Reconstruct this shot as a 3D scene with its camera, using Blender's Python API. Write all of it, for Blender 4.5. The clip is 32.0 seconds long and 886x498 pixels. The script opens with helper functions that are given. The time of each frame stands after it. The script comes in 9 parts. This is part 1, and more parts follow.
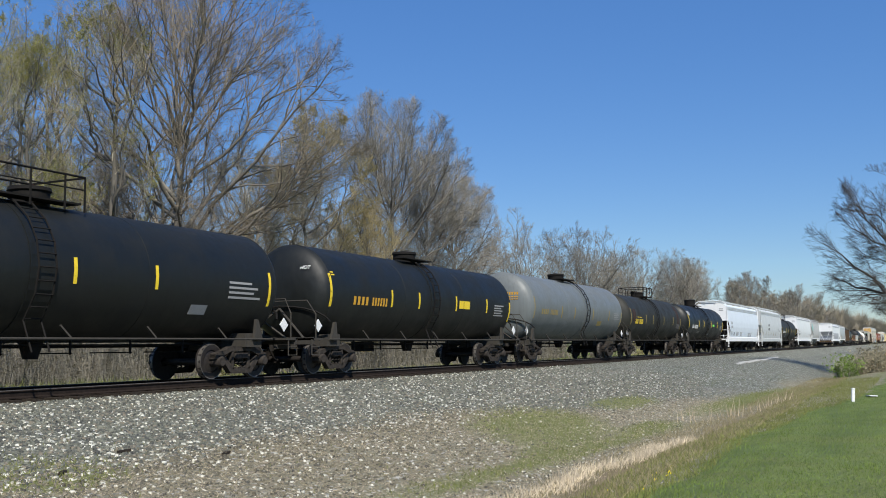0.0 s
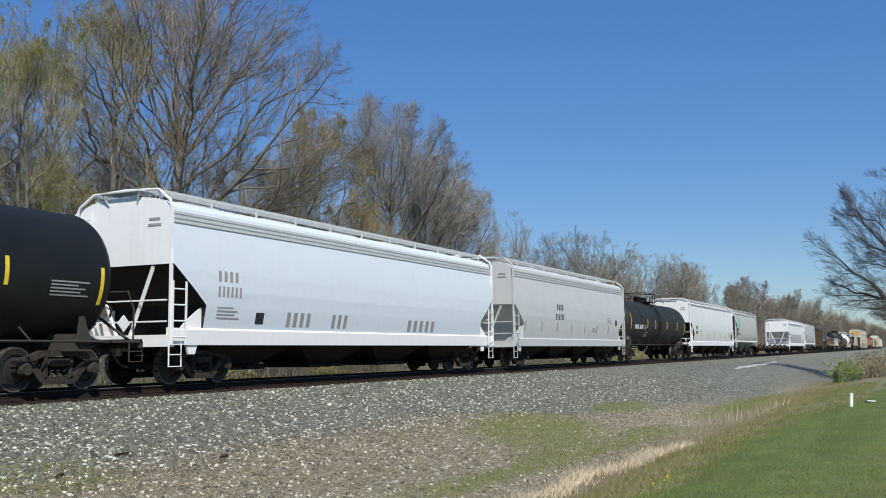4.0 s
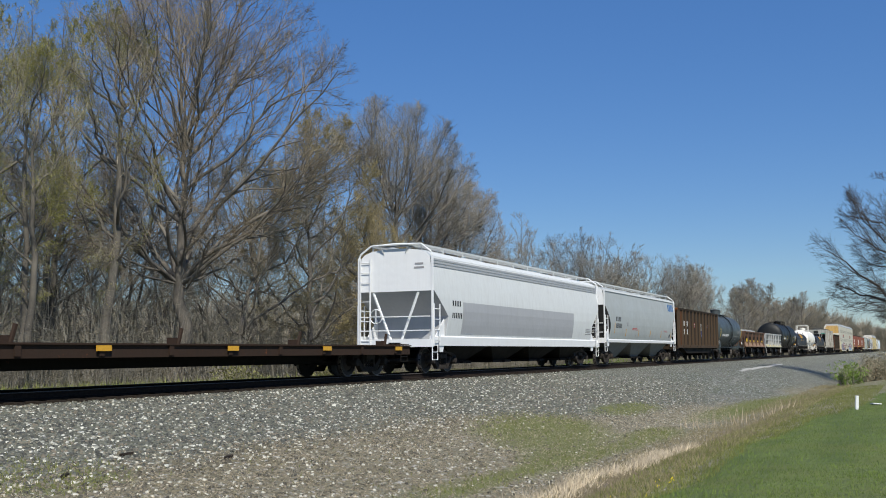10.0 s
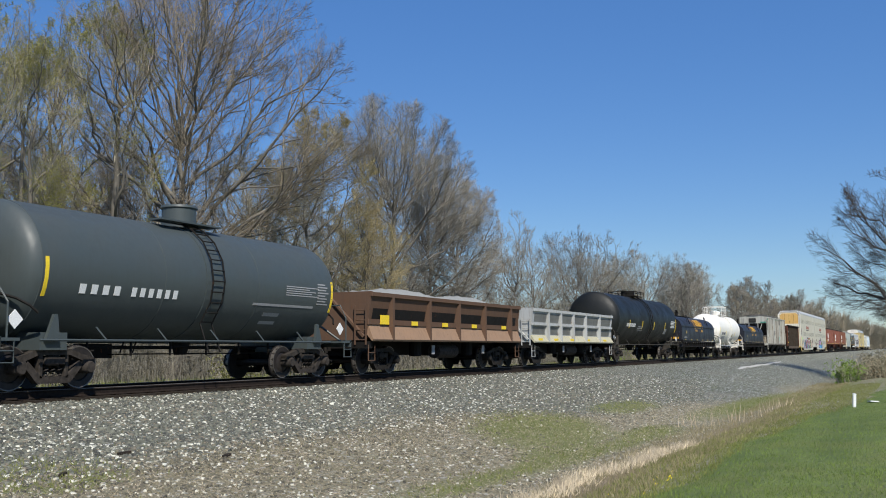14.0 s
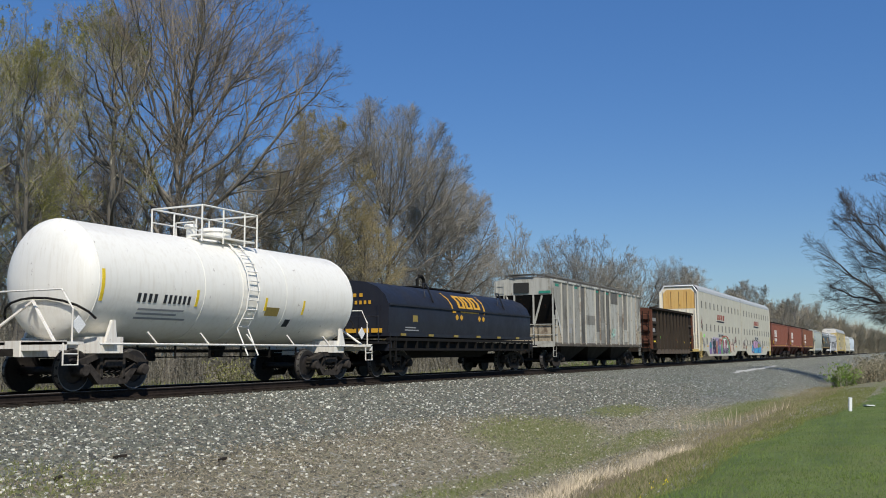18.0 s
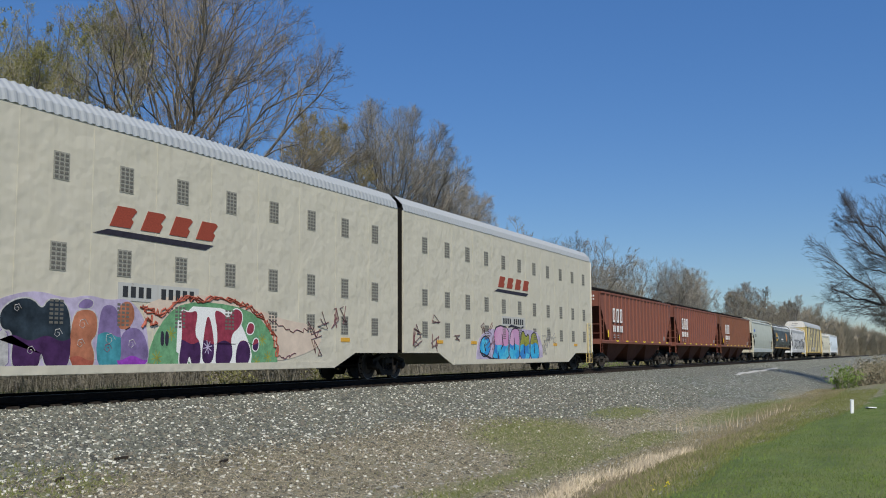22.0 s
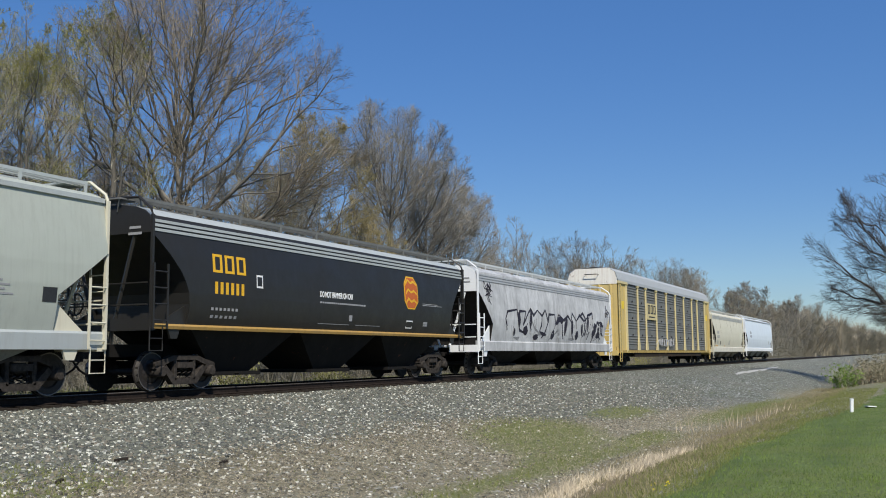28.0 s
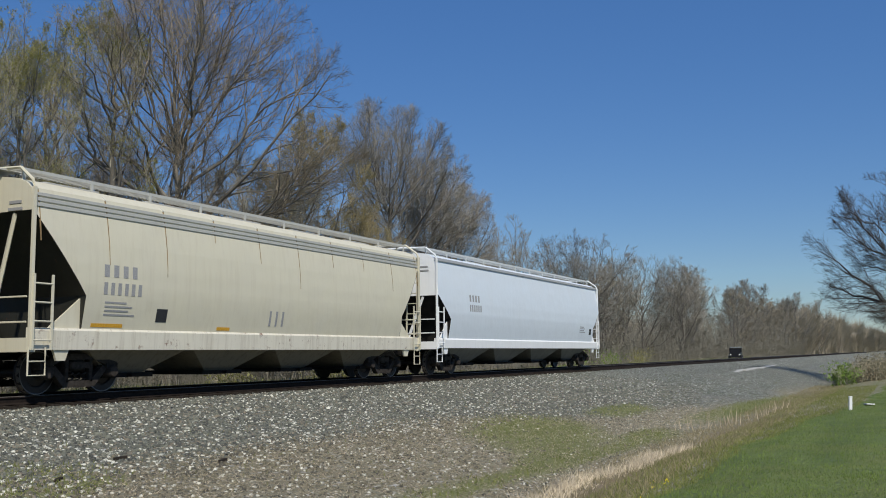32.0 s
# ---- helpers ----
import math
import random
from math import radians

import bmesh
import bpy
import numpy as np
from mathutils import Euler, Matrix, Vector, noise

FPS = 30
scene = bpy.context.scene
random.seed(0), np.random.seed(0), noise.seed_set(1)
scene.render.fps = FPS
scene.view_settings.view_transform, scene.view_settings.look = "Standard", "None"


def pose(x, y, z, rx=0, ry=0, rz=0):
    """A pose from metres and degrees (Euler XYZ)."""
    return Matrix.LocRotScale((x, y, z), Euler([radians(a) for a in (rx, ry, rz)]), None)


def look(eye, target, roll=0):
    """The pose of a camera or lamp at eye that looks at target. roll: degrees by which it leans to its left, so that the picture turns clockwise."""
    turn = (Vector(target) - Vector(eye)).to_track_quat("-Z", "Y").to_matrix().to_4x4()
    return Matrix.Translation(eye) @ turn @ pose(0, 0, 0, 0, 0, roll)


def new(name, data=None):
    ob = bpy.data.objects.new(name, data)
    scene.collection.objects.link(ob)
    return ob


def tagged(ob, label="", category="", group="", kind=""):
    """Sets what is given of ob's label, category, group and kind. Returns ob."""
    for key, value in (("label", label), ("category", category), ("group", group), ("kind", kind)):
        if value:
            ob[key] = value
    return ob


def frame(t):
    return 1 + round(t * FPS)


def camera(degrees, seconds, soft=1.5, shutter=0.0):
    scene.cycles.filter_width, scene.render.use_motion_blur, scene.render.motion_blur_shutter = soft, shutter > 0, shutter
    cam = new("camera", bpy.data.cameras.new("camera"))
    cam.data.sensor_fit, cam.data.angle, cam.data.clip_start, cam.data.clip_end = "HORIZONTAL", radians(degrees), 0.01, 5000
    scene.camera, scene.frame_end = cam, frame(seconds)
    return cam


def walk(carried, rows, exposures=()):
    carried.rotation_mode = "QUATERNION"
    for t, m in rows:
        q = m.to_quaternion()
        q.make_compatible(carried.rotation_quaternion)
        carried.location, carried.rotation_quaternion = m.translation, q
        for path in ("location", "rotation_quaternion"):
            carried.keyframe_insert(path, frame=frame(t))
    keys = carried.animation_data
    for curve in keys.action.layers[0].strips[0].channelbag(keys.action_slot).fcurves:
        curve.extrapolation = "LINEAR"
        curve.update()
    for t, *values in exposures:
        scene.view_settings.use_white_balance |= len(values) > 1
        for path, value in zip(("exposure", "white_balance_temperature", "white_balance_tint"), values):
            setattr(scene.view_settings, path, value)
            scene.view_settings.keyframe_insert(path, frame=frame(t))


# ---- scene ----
# ---- camera and its walk ----
EYE = Vector((0.0, 0.0, 0.76))          # z = 0 is the top of the rails, x runs along the track


def aim(yaw, pitch, roll):
    """A pose at the tripod: yaw from the square across the track, pitch up, roll."""
    a, b = radians(yaw), radians(pitch)
    return look(EYE, EYE + Vector((math.sin(a) * math.cos(b), math.cos(a) * math.cos(b), math.sin(b))), roll)


cam = camera(49.39, 32.0, 1.0)
walk(cam, [
    (0, aim(63.970, 5.798, -0.697)), (0.5, aim(64.162, 5.843, -0.569)), (1, aim(64.090, 5.818, -0.250)),
    (1.5, aim(63.937, 5.786, 0.052)), (2, aim(63.891, 5.883, -0.316)), (2.5, aim(63.840, 6.026, -0.012)),
    (3, aim(64.095, 6.046, -0.405)), (3.5, aim(64.095, 6.017, -0.510)), (5.5, aim(63.883, 6.095, -0.443)),
    (6, aim(63.904, 6.042, -0.341)), (6.5, aim(63.852, 6.104, -0.338)), (7, aim(63.791, 6.116, -0.350)),
    (7.5, aim(63.761, 6.106, -0.350)), (8, aim(63.800, 6.113, -0.336)), (8.5, aim(63.849, 6.089, -0.415)),
    (9, aim(63.877, 6.051, -0.380)), (9.5, aim(63.799, 6.103, -0.334)), (10, aim(63.749, 6.094, -0.338)),
    (10.5, aim(63.750, 6.104, -0.340)), (11, aim(63.806, 6.086, -0.403)), (11.5, aim(63.877, 6.011, -0.485)),
    (12, aim(63.858, 5.984, -0.403)), (12.5, aim(63.845, 6.030, -0.378)), (13, aim(63.809, 6.030, -0.428)),
    (13.5, aim(63.782, 6.026, -0.357)), (14, aim(63.881, 5.997, -0.413)), (14.5, aim(63.938, 5.969, -0.481)),
    (16.5, aim(64.102, 6.214, -0.272)), (17, aim(64.047, 6.171, -0.021)), (17.5, aim(64.127, 6.159, -0.308)),
    (18, aim(64.090, 6.211, -0.360)), (18.5, aim(64.034, 6.220, -0.306)), (19, aim(64.073, 6.238, -0.395)),
    (19.5, aim(64.128, 6.205, -0.428)), (20, aim(64.106, 6.193, -0.418)), (20.5, aim(64.044, 6.212, -0.314)),
    (21, aim(64.020, 6.266, -0.279)), (21.5, aim(63.911, 6.322, -0.100)), (22, aim(64.006, 6.319, -0.334)),
    (22.5, aim(64.109, 6.268, -0.336)), (23, aim(64.096, 6.353, -0.204)), (23.5, aim(64.044, 6.353, -0.204)),
    (24, aim(64.016, 6.359, -0.136)), (24.5, aim(64.090, 6.322, -0.248)), (25, aim(64.112, 6.233, -0.267)),
    (25.5, aim(64.160, 6.297, -0.229)), (27.5, aim(64.082, 6.392, -0.680)), (28, aim(64.044, 6.336, -0.511)),
    (28.5, aim(64.044, 6.336, -0.511)), (29, aim(64.043, 6.292, -0.504)), (29.5, aim(64.072, 6.257, -0.582)),
    (30, aim(64.122, 6.257, -0.582)), (30.5, aim(64.080, 6.282, -0.457)), (31, aim(64.050, 6.294, -0.466)),
    (31.5, aim(64.051, 6.246, -0.380)), (32, aim(64.111, 6.223, -0.566)),
], exposures=[(0, 0.06), (2.0, 0.05), (3.0, -0.01), (3.5, -0.03), (6, -0.26), (7, -0.24), (8, -0.36), (10, -0.16), (11, -0.30), (12, -0.28), (13, -0.05), (14, 0.0), (17, -0.16), (18, -0.24), (19, -0.14), (20, -0.2), (23, -0.26), (25, -0.02), (28, -0.12), (30, -0.30), (32, -0.37)])

# ---- world and sun ----
SUN = Vector((-0.50, -0.47, 0.725)).normalized()     # towards the sun
world = bpy.data.worlds.new("sky")
scene.world = world
world.use_nodes = True
wn = world.node_tree
sky = wn.nodes.new("ShaderNodeTexSky")
sky.sky_type, sky.sun_disc = "NISHITA", False
sky.sun_elevation, sky.sun_rotation = math.asin(SUN.z), math.atan2(SUN.x, SUN.y)
sky.altitude, sky.air_density, sky.dust_density, sky.ozone_density = 400, 1.2, 0.0, 2.0
deep = wn.nodes.new("ShaderNodeHueSaturation")
deep.inputs["Hue"].default_value, deep.inputs["Saturation"].default_value = 0.510, 1.25
wn.links.new(sky.outputs[0], deep.inputs["Color"])
haze = wn.nodes.new("ShaderNodeMix")
haze.data_type = "RGBA"
haze.inputs[0].default_value, haze.inputs[7].default_value = 0.33, (1.3, 3.3, 7.25, 1.0)
wn.links.new(deep.outputs[0], haze.inputs[6])
tint = wn.nodes.new("ShaderNodeMix")
tint.data_type, tint.blend_type = "RGBA", "MULTIPLY"
tint.inputs[0].default_value, tint.inputs[7].default_value = 1.0, (0.82, 0.95, 1.09, 1.0)
wn.links.new(haze.outputs[2], tint.inputs[6])
wn.links.new(tint.outputs[2], wn.nodes["Background"].inputs[0])
wn.nodes["Background"].inputs[1].default_value = 0.093
sun = new("sun", bpy.data.lights.new("sun", "SUN"))
sun.data.energy, sun.data.angle, sun.data.color = 5.3, radians(0.55), (1.0, 0.955, 0.865)
sun.matrix_world = look(SUN * 300, (0, 0, 0))

# ---- materials ----


class Nodes:
    """A small wrapper to write node materials briefly."""

    def __init__(self, name):
        self.m = bpy.data.materials.new(name)
        self.m.use_nodes = True
        self.t = self.m.node_tree
        self.bsdf = self.t.nodes["Principled BSDF"]
        self.co = self.t.nodes.new("ShaderNodeTexCoord").outputs["Object"]

    def put(self, socket, value):
        if hasattr(value, "is_output"):
            self.t.links.new(value, socket)
        else:
            socket.default_value = value

    def scaled(self, sx, sy, sz, shift=None):
        n = self.t.nodes.new("ShaderNodeMapping")
        self.put(n.inputs["Vector"], self.co)
        n.inputs["Scale"].default_value = (sx, sy, sz)
        if shift is not None:
            self.put(n.inputs["Location"], shift)
        return n.outputs[0]

    def noise(self, scale, detail=4, rough=0.6, vector=None):
        n = self.t.nodes.new("ShaderNodeTexNoise")
        n.inputs["Scale"].default_value, n.inputs["Detail"].default_value, n.inputs["Roughness"].default_value = scale, detail, rough
        self.put(n.inputs["Vector"], vector if vector is not None else self.co)
        return n.outputs["Fac"]

    def ramp(self, fac, lo, hi):
        n = self.t.nodes.new("ShaderNodeMapRange")
        self.put(n.inputs["Value"], fac)
        n.inputs["From Min"].default_value, n.inputs["From Max"].default_value = lo, hi
        return n.outputs[0]

    def math(self, op, a, b):
        n = self.t.nodes.new("ShaderNodeMath")
        n.operation = op
        self.put(n.inputs[0], a)
        self.put(n.inputs[1], b)
        return n.outputs[0]

    def mix(self, fac, a, b, how="MIX"):
        n = self.t.nodes.new("ShaderNodeMix")
        n.data_type, n.blend_type = "RGBA", how
        self.put(n.inputs[0], fac)
        for s, value in ((n.inputs[6], a), (n.inputs[7], b)):
            self.put(s, value if hasattr(value, "is_output") else (*value, 1.0))
        return n.outputs[2]

    def attr(self, name):
        n = self.t.nodes.new("ShaderNodeAttribute")
        n.attribute_name = name
        return n.outputs["Color"]

    def split(self, colour):
        n = self.t.nodes.new("ShaderNodeSeparateColor")
        self.put(n.inputs[0], colour)
        return n.outputs

    def random(self, island=False):
        if island:
            return self.t.nodes.new("ShaderNodeNewGeometry").outputs["Random Per Island"]
        return self.t.nodes.new("ShaderNodeObjectInfo").outputs["Random"]

    def bump(self, height, strength, distance=0.02):
        n = self.t.nodes.new("ShaderNodeBump")
        n.inputs["Strength"].default_value, n.inputs["Distance"].default_value = strength, distance
        self.put(n.inputs["Height"], height)
        self.put(self.bsdf.inputs["Normal"], n.outputs[0])

    def done(self, colour, rough=0.6, metal=0.0):
        self.put(self.bsdf.inputs["Base Color"], colour if hasattr(colour, "is_output") else (*colour, 1.0))
        self.put(self.bsdf.inputs["Roughness"], rough)
        self.put(self.bsdf.inputs["Metallic"], metal)
        return self.m


def paint(name, rgb, grime=0.35, dirt=(0.11, 0.09, 0.07), rust=0.0, rough=0.45, streak=9.0, dents=0.11):
    """Weathered car paint: soft blotches, washed-down streaks, fine speckle and a little rust."""
    n = Nodes(name)
    blot = n.ramp(n.noise(0.9, 5, 0.65), 0.35, 0.75)
    run = n.ramp(n.noise(1.0, 4, 0.7, n.scaled(streak, streak, 0.35)), 0.48, 0.8)
    fine = n.ramp(n.noise(60, 2), 0.4, 0.8)
    dull = tuple(c * 0.84 + 0.16 * sum(rgb) / 3 * 0.9 for c in rgb)
    c = n.mix(blot, rgb, dull)
    c = n.mix(n.math("MULTIPLY", run, grime), c, dirt)
    c = n.mix(n.math("MULTIPLY", n.math("MULTIPLY", blot, fine), grime * 0.5), c, dirt)
    if rust:
        spots = n.ramp(n.math("ADD", n.math("MULTIPLY", n.noise(3.2, 8, 0.75), 0.75), n.math("MULTIPLY", n.noise(1.0, 3, 0.6, n.scaled(14, 14, 0.5)), 0.25)), 0.62 - 0.22 * rust, 0.69 - 0.18 * rust)
        c = n.mix(n.math("MULTIPLY", spots, 0.9), c, n.mix(fine, (0.16, 0.055, 0.022), (0.075, 0.035, 0.02)))
    n.bump(n.math("ADD", n.math("MULTIPLY", n.noise(1.6, 2), 1.0), n.math("MULTIPLY", fine, 0.04)), dents, 0.15)
    n.bsdf.inputs["Specular IOR Level"].default_value = 0.12 if rough >= 0.6 else 0.4
    return n.done(c, n.math("ADD", n.math("MULTIPLY", blot, 0.25), rough))


def peeling(name):
    """Old whitewash worn off in tall panels down to grey and brown primer."""
    n = Nodes(name)
    tall = n.noise(1.0, 3, 0.6, n.scaled(2.1, 1.0, 0.16))
    ragged = n.math("ADD", n.math("MULTIPLY", tall, 0.75), n.math("MULTIPLY", n.noise(4.5, 7, 0.75), 0.25))
    c = n.mix(n.ramp(n.noise(1.0, 4, 0.7, n.scaled(16, 16, 0.4)), 0.4, 0.7), (0.55, 0.55, 0.50), (0.36, 0.35, 0.31))
    c = n.mix(n.ramp(ragged, 0.50, 0.56), c, (0.22, 0.215, 0.20))
    c = n.mix(n.ramp(ragged, 0.61, 0.65), c, (0.11, 0.10, 0.085))
    c = n.mix(n.ramp(n.noise(6, 8, 0.8, n.scaled(1.6, 1.6, 0.5)), 0.62, 0.70), c, (0.12, 0.055, 0.03))
    n.bump(n.noise(2.0, 3), 0.1, 0.1)
    return n.done(c, 0.7)


def sooty(name):
    """White paint with grey-brown soot washed down from the eaves in ragged tongues, and a grey cast."""
    n = Nodes(name)
    tall = n.noise(1.0, 5, 0.72, n.scaled(2.0, 2.0, 0.30))
    thin = n.noise(1.0, 3, 0.7, n.scaled(9, 9, 0.40))
    c = n.mix(n.ramp(n.noise(0.9, 5, 0.65), 0.35, 0.7), (0.58, 0.58, 0.57), (0.36, 0.36, 0.355))
    c = n.mix(n.math("MULTIPLY", n.ramp(tall, 0.50, 0.70), 0.75), c, (0.20, 0.19, 0.18))
    c = n.mix(n.math("MULTIPLY", n.math("MULTIPLY", n.ramp(thin, 0.48, 0.78), n.ramp(n.noise(0.7, 3), 0.40, 0.62)), 0.75), c, (0.13, 0.125, 0.12))
    c = n.mix(n.ramp(n.noise(5, 7, 0.8, n.scaled(1.4, 1.4, 0.6)), 0.66, 0.74), c, (0.17, 0.12, 0.09))
    n.bump(n.noise(1.6, 2), 0.1, 0.15)
    return n.done(c, 0.6)


def worn(name, rgb, under, rust=(0.13, 0.065, 0.035)):
    """Paint worn through in ragged uprights, with streaks and rusty flecks."""
    n = Nodes(name)
    tall = n.noise(1.0, 4, 0.65, n.scaled(2.4, 1.0, 0.45))
    ragged = n.math("ADD", n.math("MULTIPLY", tall, 0.65), n.math("MULTIPLY", n.noise(5.0, 8, 0.78), 0.35))
    c = n.mix(n.ramp(ragged, 0.50, 0.60), rgb, under)
    run = n.ramp(n.noise(1.0, 4, 0.7, n.scaled(11, 11, 0.4)), 0.5, 0.75)
    c = n.mix(n.math("MULTIPLY", run, 0.55), c, tuple(v * 0.6 for v in under))
    c = n.mix(n.ramp(n.noise(7, 8, 0.8, n.scaled(1.5, 1.5, 0.6)), 0.575, 0.68), c, rust)
    n.bump(n.noise(2.0, 3), 0.1, 0.1)
    return n.done(c, 0.7)


def plain(name, rgb, rough=0.6, metal=0.0, spread=0.25, scale=18.0, island=False):
    """A material with a modest grain of its own."""
    n = Nodes(name)
    dark = tuple(c * (1 - spread) for c in rgb)
    lit = tuple(min(1, c * (1 + spread)) for c in rgb)
    c = n.mix(n.ramp(n.noise(scale, 5, 0.65), 0.3, 0.7), dark, lit)
    if island:
        c = n.mix(n.random(True), c, tuple(c2 * 0.55 for c2 in rgb))
    n.bsdf.inputs["Specular IOR Level"].default_value = 0.12 if rough >= 0.6 and not metal else 0.4
    return n.done(c, rough, metal)


